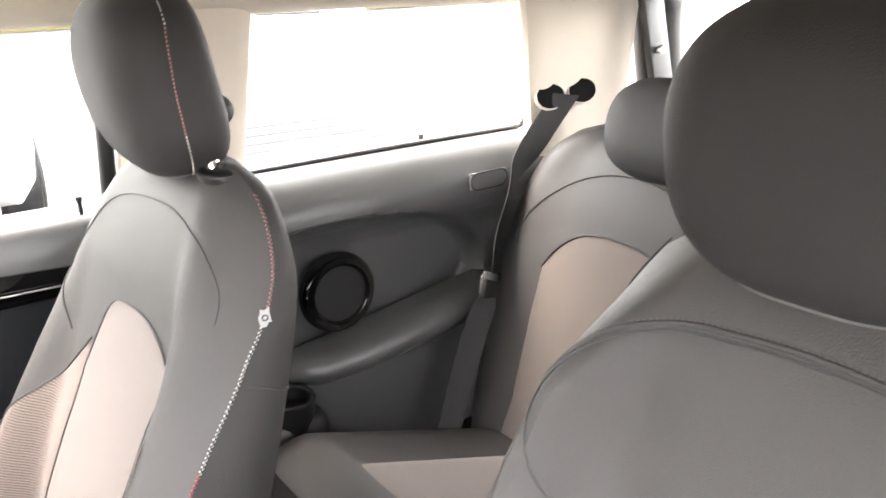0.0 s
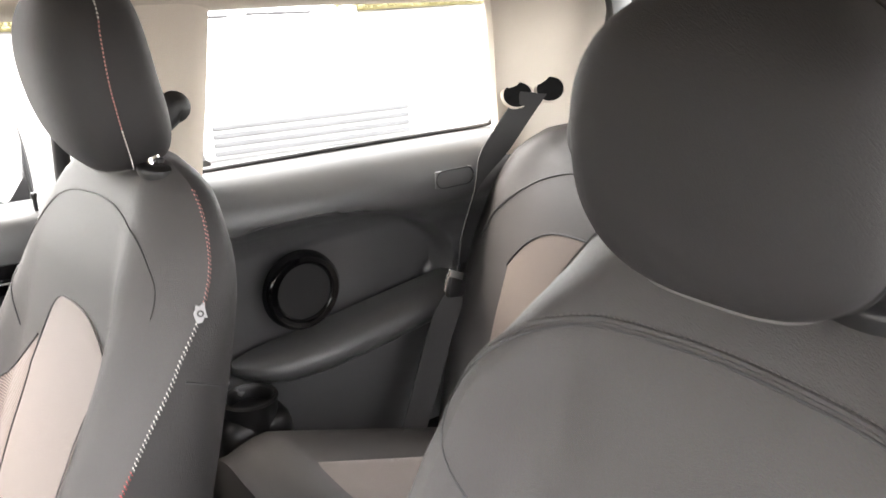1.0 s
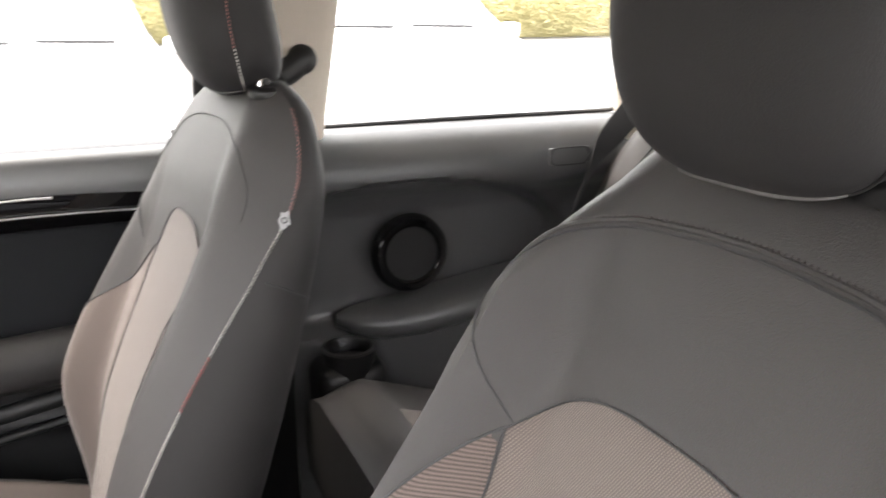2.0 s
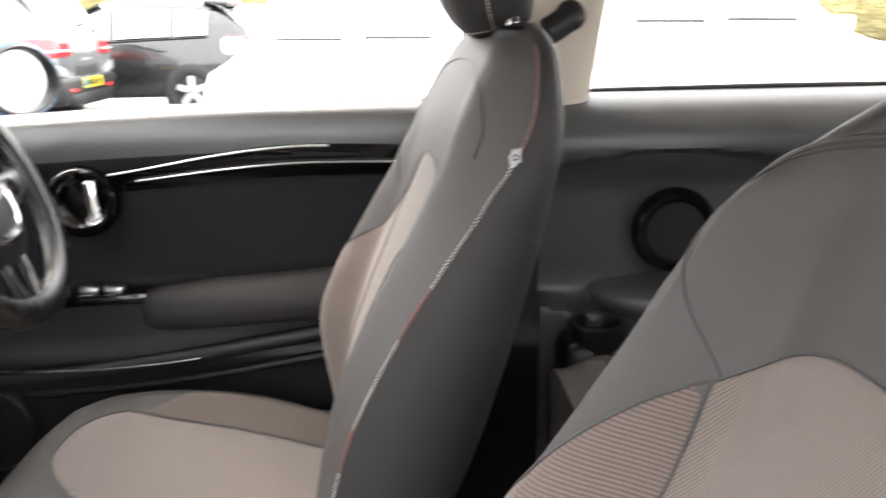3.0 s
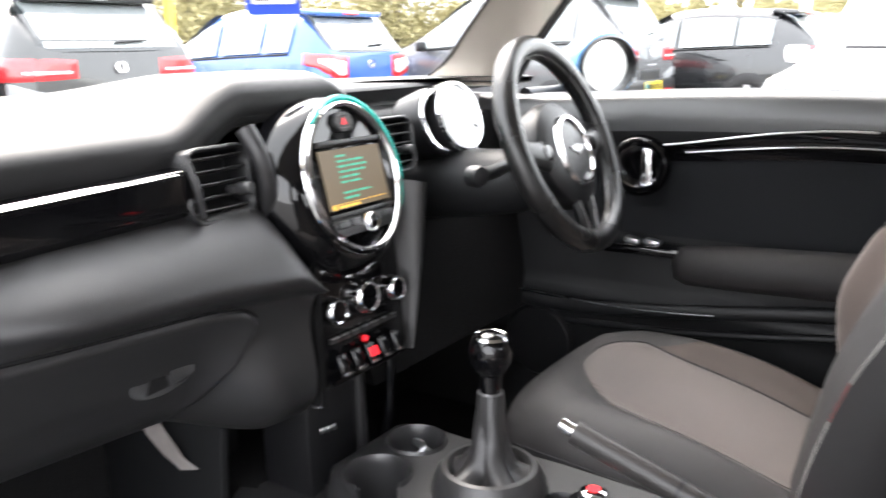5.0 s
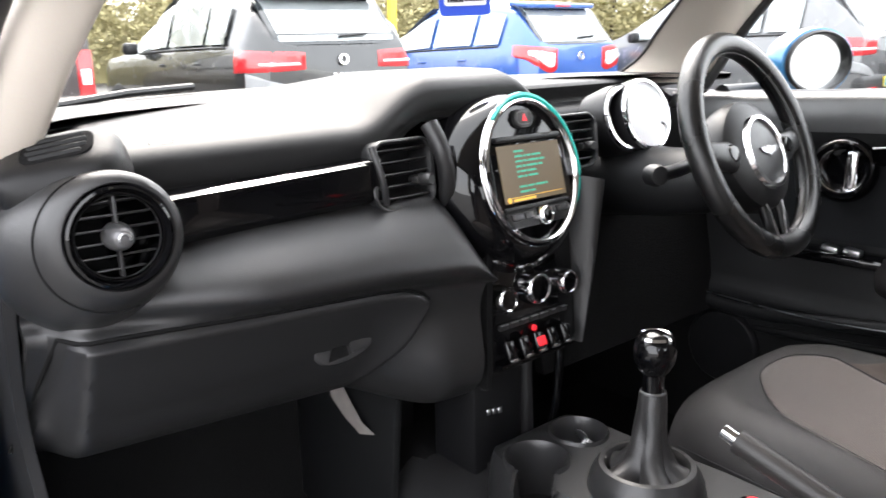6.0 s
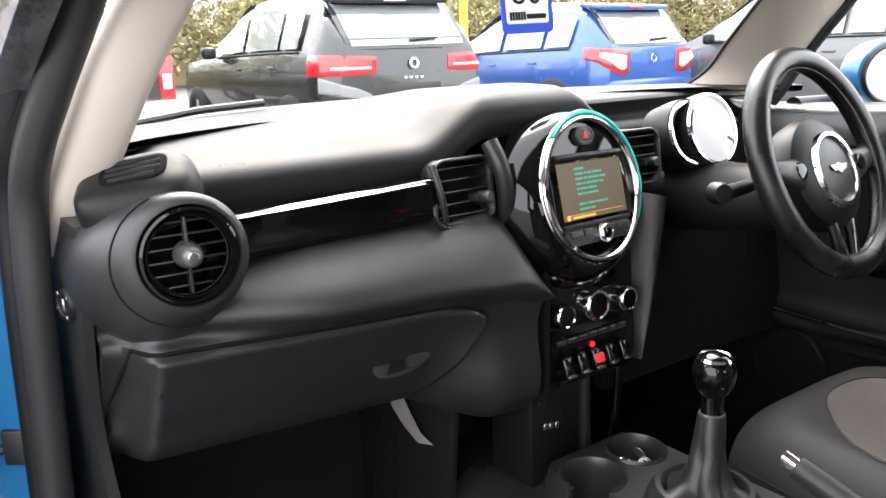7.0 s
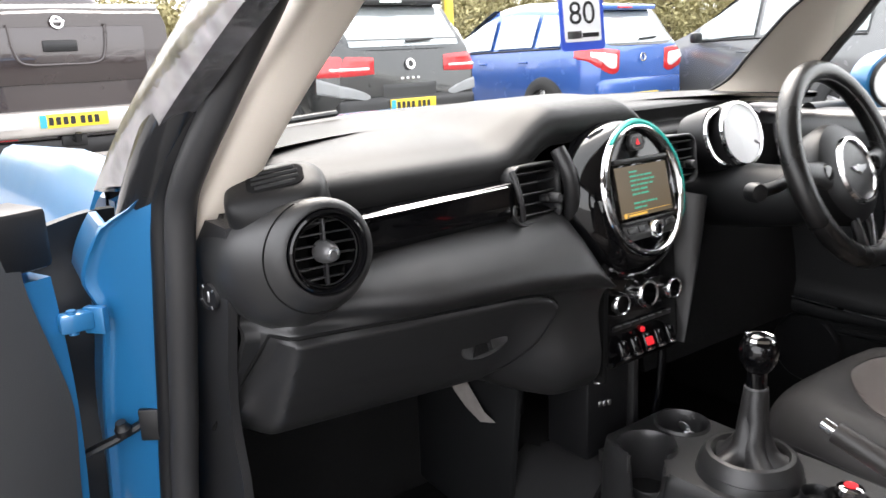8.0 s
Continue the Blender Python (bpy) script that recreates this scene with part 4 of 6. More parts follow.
part("knob_cap", lathe([(0, 0.0120), (0.0070, 0.0118), (0.0098, 0.0105)], face @ Matrix.Translation((0.003, -0.0655, 0.002)), 24), GLOSS, vol)

# centre stack: climate controls, buttons and toggles
stack = thing("centre_stack", "gloss black centre stack with climate dials and toggles", "control panel")
up = axes((0, 0.672, 0.735), (0, -1, 0.10))
part("stack_face", outline(rounded(0.19, 0.22, 0.02), 0.03, up @ Matrix.Translation((0, -0.005, -0.03)), 0.004), GLOSS, stack)
for x, y, r in ((-0.066, -0.004, 0.0195), (0.0, 0.0, 0.0250), (0.066, -0.004, 0.0195)):
    k = part("climate_dial", lathe([(0, 0.020), (r * 0.70, 0.020), (r * 0.72, 0.022), (r * 0.84, 0.023), (r * 0.95, 0.020), (r, 0.010), (r * 1.05, 0.0), (0, 0)], up @ Matrix.Translation((x, y, 0)), 36), CHROME, stack, "chrome rimmed climate dial")
    part("dial_cap", lathe([(0, 0.0215), (r * 0.69, 0.0215), (r * 0.70, 0.018)], up @ Matrix.Translation((x, y, 0)), 28), GLOSS, k)
for k in range(7):
    part("button", box(0.019, 0.009, 0.006, up @ Matrix.Translation((-0.063 + 0.021 * k, -0.048, 0.003)), 0.002), DASH, stack)
    part("button_edge", box(0.016, 0.0015, 0.002, up @ Matrix.Translation((-0.063 + 0.021 * k, -0.0445, 0.006)), 0.0004, 1), SATIN, stack)
for k in range(5):
    x = -0.060 + 0.030 * k
    lit_one = k == 2
    t = part("toggle", box(0.020, 0.030, 0.014, up @ Matrix.Translation((x, -0.083, 0.010)) @ Matrix.Rotation(radians(-18), 4, "X"), 0.005, 3), GLOSS, stack, "starter toggle" if lit_one else "")
    part("toggle_tip", box(0.018, 0.006, 0.010, up @ Matrix.Translation((x, -0.096, 0.017)), 0.0025), CHROME, t)
    if lit_one:
        part("toggle_light", merge(box(0.016, 0.014, 0.004, up @ Matrix.Translation((x, -0.082, 0.0175)) @ Matrix.Rotation(radians(-18), 4, "X"), 0.0015), lathe([(0, 0.003), (0.004, 0.003), (0.005, 0)], up @ Matrix.Translation((x, -0.064, 0.002)), 14)), RED, t, "red lit strip")
part("toggle_guard", tube([up @ Vector((x, -0.106, 0.006)) for x in steps(-0.078, 0.078, 8)], 0.0035, 8), GLOSS, stack)
part("stack_base", box(0.105, 0.10, 0.20, (-0.036, 0.752, 0.535), 0.008), BLACK, stack)
part("stack_core", box(0.06, 0.06, 0.20, (0.050, 0.775, 0.535), 0.008), CARPET_AND_SHADE, stack)
part("socket", lathe([(0.008, 0.0), (0.011, 0.002), (0.0125, 0)], axes((-0.066, 0.701, 0.588), (0, -1, 0)), 24), CHROME, stack)
for k in range(3):
    part("port", box(0.008, 0.003, 0.010, (-0.060 + 0.012 * k, 0.7005, 0.538 - 0.002 * k), 0.001, 1), SATIN, stack)
part("side_post", box(0.016, 0.03, 0.19, pose(0.024, 0.706, 0.545, 0, -2, 0), 0.006), DASH, stack)
part("side_post", tube(smooth_line([(0.090, 0.690, 0.625), (0.088, 0.690, 0.56), (0.083, 0.692, 0.50), (0.078, 0.70, 0.46)], 6), 0.0075, 12), GLOSS, stack, "gloss black side rail")
# padded flank beside the driver's knee
flank = sheet(lambda u, v: (0.092 + 0.075 * u - 0.060 * v ** 1.5 * u, 0.69 - 0.05 * math.sin(math.pi * min(1, u * 1.1)) + 0.01 * v, 0.895 - 0.27 * v - 0.02 * u * (1 - v)), steps(0, 1, 12), steps(0, 1, 20), 0.03, (0, 1, 0))
part("knee_pad", flank, DASH, stack, "dark grey padded knee panel")

# ---- instruments and steering ----
gauge = thing("instrument_pod", "round instrument pod with chrome bezel on the steering column", "gauge")
g = axes((0.348, 0.728, 0.962), (-0.04, -1, 0.30)) @ Matrix.Diagonal((0.88, 0.93, 1, 1))
part("pod", lathe([(0.060, 0.0), (0.068, 0.002), (0.070, -0.01), (0.068, -0.05), (0.055, -0.08), (0, -0.085)], g, 48), BLACK, gauge)
part("bezel", lathe([(0.060, 0.002), (0.062, 0.008), (0.067, 0.008), (0.069, 0.002)], g, 48), CHROME, gauge, "chrome bezel")
part("dial", lathe([(0, 0.0070), (0.061, 0.0065), (0.061, 0.004)], g, 40), glass("gauge_cover", (0.98, 0.98, 0.98), 0.02), gauge)
part("dial_plate", lathe([(0, 0.0040), (0.0605, 0.0040), (0.060, -0.01)], g, 40), material("dial_reflection_white", (0.88, 0.88, 0.88), 0.4), gauge, "dial face coloured white as its reflection")
part("needle", box(0.004, 0.014, 0.002, g @ Matrix.Translation((0.046, -0.022, 0.0048)) @ Matrix.Rotation(radians(60), 4, "Z"), 0.0005, 1), BLACK, gauge)
g2 = g @ Matrix.Translation((-0.045, 0.0, -0.012))
part("side_dial", lathe([(0.050, 0.0), (0.058, 0.004), (0.064, 0.002), (0.066, -0.02), (0.062, -0.06), (0, -0.07)], g2, 48), BLACK, gauge)
part("side_bezel", lathe([(0.052, 0.003), (0.054, 0.008), (0.059, 0.008), (0.061, 0.003)], g2, 48), CHROME, gauge, "chrome bezel")
part("column_cowl", loft([[(0.352 + 0.06 * r * math.cos(a), y, zc + 0.055 * r * math.sin(a)) for a in (2 * math.pi * k / 24 for k in range(24))] for y, zc, r in ((0.555, 0.868, 0.85), (0.60, 0.858, 1.0), (0.68, 0.848, 1.1), (0.84, 0.84, 1.3))]), PANEL, gauge)
stalk = part("stalk", tube(smooth_line([(0.31, 0.60, 0.895), (0.23, 0.575, 0.895), (0.17, 0.57, 0.895)], 5), 0.011, 12), BLACK, gauge, "wiper stalk")
part("stalk_end", lathe([(0, 0.012), (0.014, 0.010), (0.017, 0.0), (0.016, -0.014), (0, -0.016)], axes((0.163, 0.57, 0.895), (-0.4, -1, 0.1)), 24), BLACK, stalk)

wheel = thing("steering_wheel", "black leather steering wheel with round badge", "steering wheel")
w1 = axes((0.362, 0.5285, 0.925), (0.060, -0.916, 0.400))
w0 = axes((0.356, 0.529, 0.906), (0.060, -0.916, 0.400))
R = 0.169
rim = [w1 @ Vector((R * math.cos(a), R * math.sin(a), 0.0)) for a in (2 * math.pi * k / 72 for k in range(72))]
part("rim", tube(rim, 0.0192, 18, closed=True, up=w0.to_3x3() @ Vector((0, 0, 1))), LEATHER, wheel, "stitched black leather rim")
inner = [w1 @ Vector(((R - 0.0175) * math.cos(a), (R - 0.0175) * math.sin(a), 0.0085)) for a in (2 * math.pi * k / 96 for k in range(96))]
part("rim_seam", tube(inner, 0.0011, 6, closed=True), material("grey_thread", (0.12, 0.12, 0.12), 0.7), wheel, "grey stitched seam")
hub = [[(r * math.cos(a) * (1 + 0.10 * abs(math.cos(a))), r * math.sin(a), h) for a in (2 * math.pi * k / 40 for k in range(40))] for r, h in ((0.086, -0.03), (0.092, -0.005), (0.088, 0.012), (0.075, 0.0205), (0.050, 0.0265), (0.02, 0.028))]
bm = loft(hub)
bm.transform(w0)
part("hub", bm, BLACK, wheel, "airbag cover")
part("badge_ring", lathe([(0.051, 0.0245), (0.053, 0.031), (0.059, 0.031), (0.0625, 0.020)], w0, 56), CHROME, wheel, "chrome badge ring")
bdg = part("badge", lathe([(0, 0.0305), (0.034, 0.030), (0.053, 0.0255)], w0, 40), DASH, wheel)
for s in (-1, 1):
    part("badge_wing", outline([(s * 0.007, -0.004), (s * 0.018, -0.003), (s * 0.026, 0.006), (s * 0.014, 0.006), (s * 0.007, 0.004)][::s], 0.003, w0 @ Matrix.Translation((0, 0, 0.0305))), SATIN, bdg)
part("badge_centre", lathe([(0, 0.034), (0.008, 0.034), (0.0095, 0.031)], w0, 24), SATIN, bdg)
for s in (-1, 1):
    sp = loft([[w0 @ Vector((s * x, yc + hw * math.cos(a), zc + 0.012 * math.sin(a))) for a in (2 * math.pi * k / 16 for k in range(16))] for x, yc, hw, zc in ((0.06, 0.0, 0.030, 0.008), (0.10, 0.004, 0.024, 0.012), (0.135, 0.012, 0.020, 0.008), (0.168, 0.018, 0.022, 0.0))])
    part("spoke", sp, LID, wheel)
    part("spoke_button", lathe([(0, 0.006), (0.012, 0.005), (0.015, 0), (0, 0)], w0 @ Matrix.Translation((s * 0.092, 0.006, 0.020)), 24), GLOSS, wheel)
    low = loft([[w0 @ Vector((s * (xc + 0.010 * math.cos(a)), y, zc + 0.008 * math.sin(a))) for a in (2 * math.pi * k / 12 for k in range(12))] for xc, y, zc in ((0.022, -0.06, 0.006), (0.025, -0.10, 0.008), (0.024, -0.13, 0.004), (0.016, -0.15, 0.0))])
    part("lower_spoke", low, BLACK, wheel)
    part("spoke_trim", tube([w0 @ Vector((s * 0.027, -0.080, 0.015)), w0 @ Vector((s * 0.010, -0.145, 0.011))], 0.0018, 8), SATIN, wheel, "silver spoke edge")

# ---- centre console ----
console = thing("centre_console", "black plastic centre console with cup holders", "console")


def ring_plate(cx, cy, z, r, depth, parent, name, mat=BLACK):
    return part(name, lathe([(0, -depth), (r * 0.86, -depth), (r * 0.95, -0.01), (r, 0.0), (r * 1.10, 0.003), (r * 1.18, -0.002), (r * 1.2, -depth)], Matrix.Translation((cx, cy, z)), 40), mat, parent)


CUPS = ((-0.074, 0.586, 0.046), (0.032, 0.598, 0.044))
CONSOLE_ROWS = [(-0.25, 0.105, 0.105, 0.485), (0.1, 0.108, 0.105, 0.498), (0.36, 0.112, 0.105, 0.506), (0.46, 0.118, 0.100, 0.507), (0.54, 0.127, 0.090, 0.509), (0.60, 0.128, 0.086, 0.511), (0.645, 0.112, 0.080, 0.509), (0.668, 0.085, 0.070, 0.498), (0.678, 0.07, 0.06, 0.46)]
SECTION = [(-1.06, 0.0), (-1.03, 0.55), (-1.01, 0.82), (-0.985, 0.93), (-0.95, 0.98), (-0.91, 1.0)] + [(q, 1.0) for q in steps(-0.88, 0.88, 64)] + [(0.91, 1.0), (0.95, 0.98), (0.985, 0.93), (1.01, 0.82), (1.03, 0.55), (1.06, 0.0)]
rings = []
for y in steps(-0.25, 0.678, 210):
    wl_, wr_, zt = curve_at(CONSOLE_ROWS, y)
    rings.append([Vector((q * (wl_ if q < 0 else wr_), y, 0.26 + (zt - 0.26) * h)) for q, h in SECTION])
bm = loft(rings, caps=False, wrap=False)
holes = [f for f in bm.faces if f.calc_center_median().z > 0.30 and any((f.calc_center_median().x - cx) ** 2 + (f.calc_center_median().y - cy) ** 2 < (r * 1.0) ** 2 for cx, cy, r in CUPS)]
slot = Vector((math.cos(radians(-140)), math.sin(radians(-140))))
for f in bm.faces:
    c = f.calc_center_median()
    d = Vector((c.x - CUPS[0][0], c.y - CUPS[0][1]))
    run, side_ = d.dot(slot), d.x * slot.y - d.y * slot.x
    if f not in holes and run > 0 and c.z > 0.44 and abs(side_) < 0.026 - 0.006 * (0.511 - c.z) / 0.06:
        holes.append(f)
bmesh.ops.delete(bm, geom=holes, context="FACES")
part("console_body", bm, CONSOLE, console)
channel = []
for run in steps(0.040, 0.092, 6):
    c = Vector((CUPS[0][0] + slot.x * run, CUPS[0][1] + slot.y * run, 0))
    nrm = Vector((slot.y, -slot.x, 0))
    channel.append([c + nrm * a + Vector((0, 0, z)) for a, z in ((-0.031, 0.512), (-0.027, 0.5115), (-0.024, 0.49), (-0.021, 0.455), (-0.015, 0.447), (0.015, 0.447), (0.021, 0.455), (0.024, 0.49), (0.027, 0.5115), (0.031, 0.512))])
part("cup_slot", loft(channel, caps=False, wrap=False), CONSOLE, console)
part("tunnel_cover", sheet(lambda u, v: (-0.19 + 0.135 * u, 0.84 - 0.20 * v + 0.01 * u, 0.415 + 0.012 * u - 0.13 * (1 - u) ** 3 + 0.02 * v), steps(0, 1, 12), steps(0, 1, 10), 0.012, (0, 0, -1)), CONSOLE, console, "grey plastic tunnel cover")
part("console_front", sheet(lambda x, z: (x, 0.678, z), steps(-0.075, 0.065, 6), steps(0.26, 0.462, 6), 0.01, (0, 1, 0)), CONSOLE, console)


def cup(cx, cy, z, r, depth, notch):
    """A cup holder with a slot cut into its rim on one side."""
    n, rings = 64, []
    for rr, h in ((0.86, -depth), (0.93, -0.012), (0.97, 0.0), (1.01, 0.003), (1.06, 0.0), (1.09, -0.012), (1.14, -depth)):
        ring = []
        for k in range(n):
            a = 2 * math.pi * k / n
            d = math.cos(a - notch) if notch is not None else -1
            cut = 0.062 * ease(0.80, 0.90, d) * (1 if h > -0.03 else 0.0)
            ring.append((cx + r * rr * math.cos(a), cy + r * rr * math.sin(a), z + h - cut))
        rings.append(ring)
    floor_ = [(cx + 0.01 * r * math.cos(2 * math.pi * k / n), cy + 0.01 * r * math.sin(2 * math.pi * k / n), z - depth) for k in range(n)]
    return loft([floor_] + rings, caps=False)


part("cup_holder", cup(*CUPS[0][:2], 0.5125, CUPS[0][2], 0.085, radians(-140)), CONSOLE, console)
part("cup_holder", cup(*CUPS[1][:2], 0.5125, CUPS[1][2], 0.040, None), CONSOLE, console)
for k in range(5):
    part("coin", lathe([(0, 0.0022), (0.0105, 0.0022), (0.0118, 0.0012), (0.0115, 0), (0, 0)], pose(0.032 + 0.022 * math.cos(k * 1.7), 0.598 + 0.020 * math.sin(k * 1.7), 0.478 + 0.004 * k, 34 - 9 * k, 24 * k - 30, 0), 24), CHROME if k % 2 else SATIN, console, "loose coin")
part("tunnel_panel", box(0.016, 0.30, 0.40, pose(-0.170, 0.945, 0.455, 6, 0, 0), 0.006), PANEL, console, "dark plastic footwell panel")
part("storage_back", box(0.13, 0.02, 0.30, (-0.10, 0.93, 0.52), 0.004), CARPET_AND_SHADE, console)
lever = thing("gear_lever", "gear lever with glossy ball knob and leather gaiter", "gear lever")
part("collar", lathe([(0.050, 0.0), (0.054, 0.032), (0.057, 0.038), (0.064, 0.037), (0.072, 0.026), (0.076, 0.016)], Matrix.Translation((-0.016, 0.440, 0.505)), 48), CONSOLE, lever, "satin collar")
part("collar_base", lathe([(0.0, 0.012), (0.06, 0.012), (0.074, 0.014), (0.080, 0.0), (0.084, -0.07)], Matrix.Translation((-0.016, 0.440, 0.505)), 48), CONSOLE, lever)
folds = []
for k in range(25):
    t = k / 24
    flare = (1 - t) ** 4.5
    r = 0.0162 + 0.0065 * (1 - t) ** 0.7 + 0.027 * flare
    lean = Vector((-0.016, 0.440, 0.518)).lerp(Vector((0.009, 0.453, 0.634)), t)
    ring = []
    for j in range(64):
        a = 2 * math.pi * j / 64
        square = 1 + 0.10 * abs(math.sin(2 * a)) * (1 - flare)
        crease = 0.42 * flare ** 0.5 * (abs(math.sin(2.5 * a + 0.8 + 0.5 * t)) ** 0.6 - 0.6) + 0.09 * math.sin(3 * a + 12 * t) * (1 - t)
        ring.append(lean + Vector((r * (square + crease) * math.cos(a), r * (square + crease) * math.sin(a), 0.020 * flare * abs(math.sin(2.5 * a + 0.8)))))
    folds.append(ring)
part("gaiter", loft(folds), SOFT_LEATHER, lever, "folded black leather gaiter")
part("collar_ring", lathe([(0.0155, 0.0), (0.0172, 0.001), (0.0172, 0.003), (0.0155, 0.005)], Matrix.Translation((0.009, 0.453, 0.632)), 28), SATIN_GREY, lever, "thin grey ring")
part("neck", lathe([(0.0155, 0.0), (0.0140, 0.012), (0.0145, 0.030)], Matrix.Translation((0.009, 0.453, 0.634)), 28), GLOSS, lever)
part("knob", lathe([(0.012, -0.034), (0.020, -0.026), (0.0265, -0.014), (0.0285, 0.0), (0.027, 0.012), (0.020, 0.023), (0.010, 0.0275), (0, 0.0285)], Matrix.Translation((0.009, 0.453, 0.692)), 40), GLOSS, lever, "gloss black ball knob")
part("knob_cap", lathe([(0.019, 0.0225), (0.0215, 0.024), (0.024, 0.0205)], Matrix.Translation((0.009, 0.453, 0.692)), 36), CHROME, lever, "chrome ring")
brake = thing("handbrake", "black leather handbrake lever with chrome button", "handbrake")
hb = [Vector((0.02, 0.345, 0.607)), Vector((0.024, 0.25, 0.577)), Vector((0.028, 0.16, 0.548)), Vector((0.03, 0.02, 0.50))]
part("grip", tube(smooth_line([hb[0].lerp(hb[1], 0.12), hb[1], hb[2]], 6), 0.0165, 16), BRAKE_LEATHER, brake)
part("lever_arm", tube([hb[2], hb[3]], 0.0145, 12), BLACK, brake)
part("grip_collar", tube([hb[1].lerp(hb[2], 0.55), hb[1].lerp(hb[2], 0.6)], 0.0178, 16), BLACK, brake)
part("button", tube([hb[0] + Vector((0, 0.008, 0.003)), hb[0].lerp(hb[1], 0.14)], 0.010, 14), CHROME, brake, "chrome release button")
ring_plate(0.0, 0.300, 0.522, 0.026, 0.02, console, "button_well")
part("round_switch", lathe([(0, 0.012), (0.014, 0.012), (0.018, 0.009), (0.0195, 0.0), (0, 0)], Matrix.Translation((0.004, 0.298, 0.530)), 28), CHROME, console, "round chrome switch with red mark")
part("switch_mark", lathe([(0, 0.0008), (0.009, 0.0008), (0.009, 0)], Matrix.Translation((0.004, 0.298, 0.5425)), 20), RED, console)
ring_plate(-0.012, 0.335, 0.518, 0.020, 0.02, console, "button_well")
bk = thing("belt_buckle", "seat belt buckle with red release button", "buckle")
part("buckle_body", box(0.030, 0.052, 0.08, pose(0.150, 0.078, 0.470, 0, -14, 0), 0.008), BLACK, bk)
part("release_button", box(0.016, 0.046, 0.010, pose(0.140, 0.078, 0.512, 0, -14, 0), 0.003), RED, bk, "red release button")


# ---- right side: door and rear panel ----
door = thing("driver_door", "closed dark grey door panel with gloss trim and armrest", "car door")
# height, inward offset
DOOR = [(0.25, -0.015), (0.30, -0.015), (0.42, 0.0), (0.54, 0.012), (0.575, 0.02), (0.60, 0.005), (0.70, -0.008), (0.84, -0.012), (0.885, -0.004), (0.905, 0.012), (0.95, 0.020), (0.985, 0.012), (0.998, -0.004), (1.0, -0.03)]


def door_at(y, z, lift=0.0):
    off, = curve_at(DOOR, z)
    return Vector((side_x(y, z) - 0.014 - off - lift, y, z + 0.0 - 0.02 * ease(0.25, 0.9, y) * ease(0.5, 0.9, z)))


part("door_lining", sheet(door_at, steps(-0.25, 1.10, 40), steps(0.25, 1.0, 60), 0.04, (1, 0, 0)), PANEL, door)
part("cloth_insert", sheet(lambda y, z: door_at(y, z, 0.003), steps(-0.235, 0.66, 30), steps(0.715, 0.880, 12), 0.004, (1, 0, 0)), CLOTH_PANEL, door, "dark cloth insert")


part("door_top", sheet(lambda y, z: door_at(y, z, 0.002), steps(-0.25, 0.90, 40), steps(0.926, 0.9985, 14), 0.004, (1, 0, 0)), SIDE_PANEL, door, "grey soft door top")


def door_band(y, v):
    p = door_at(y, 0.883 + 0.036 * v + 0.02 * math.sin(math.pi * min(1, max(0, (0.5 - y) / 0.7))) * v - (0.016 + 0.005 * v) * ease(0.12, 0.47, y), 0.008)
    return p


db = part("trim_band", sheet(door_band, steps(-0.22, 0.47, 30), steps(0, 1, 6), 0.01, (1, 0, 0)), GLOSS, door, "piano black trim band")
part("bright_line", tube([door_band(y, 0.95) - Vector((0.003, 0, 0)) for y in steps(0.10, 0.46, 24)], 0.0020, 8), BRIGHT, db, "bright line along the gloss trim")
part("bright_line", tube([door_band(y, 0.45) - Vector((0.003, 0, 0)) for y in steps(-0.2, 0.42, 30)], 0.0016, 8), BRIGHT, db, "bright line along the gloss trim")
hr = axes((0.648, 0.507, 0.852), (-1, -0.15, 0.05), (0, -1, 0)) @ Matrix.Diagonal((1.28, 1.28, 1, 1))
hd = part("handle_ring", lathe([(0.030, 0.004), (0.033, 0.012), (0.039, 0.014), (0.045, 0.008), (0.047, -0.004)], hr, 44), GLOSS, door, "round gloss handle surround")
part("handle_bowl", lathe([(0, -0.014), (0.022, -0.012), (0.031, 0.0)], hr, 36), GLOSS, hd, "dark handle bowl")
part("handle_rim", lathe([(0.029, 0.0), (0.031, 0.008), (0.0345, 0.010), (0.036, 0.004)], hr, 44), CHROME, hd, "chrome rim")
part("pull_handle", box(0.016, 0.058, 0.012, hr @ Matrix.Translation((0.012, 0, 0.002)), 0.005, 3), CHROME, hd, "chrome door pull")
arm = loft([[(0.672 - (0.075 * t + 0.03) * 0.5 * (1 + math.cos(a)) ** 0.9, y, zc + h * math.sin(a)) for a in (math.pi * (k / 12 - 0.5) * 2 for k in range(24))] for y, t, zc, h in
            ((0.425, 0.2, 0.672, 0.016), (0.415, 0.55, 0.672, 0.032), (0.39, 0.85, 0.674, 0.038), (0.30, 1.0, 0.682, 0.042), (0.10, 1.0, 0.693, 0.044), (-0.12, 0.8, 0.70, 0.042), (-0.22, 0.4, 0.70, 0.035))])
part("armrest", arm, SEAT, door, "padded grey armrest")
sw = part("switch_panel", box(0.06, 0.20, 0.02, pose(0.635, 0.51, 0.694, 0, 0, 4), 0.006), GLOSS, door)
for k in range(2):
    part("window_switch", box(0.02, 0.03, 0.012, pose(0.628, 0.465 + 0.04 * k, 0.709, 8, 0, 0), 0.004), SATIN, sw)
part("switch_line", tube([(0.602, y, 0.703) for y in steps(0.42, 0.62, 4)], 0.002, 8), CHROME, sw, "chrome line")
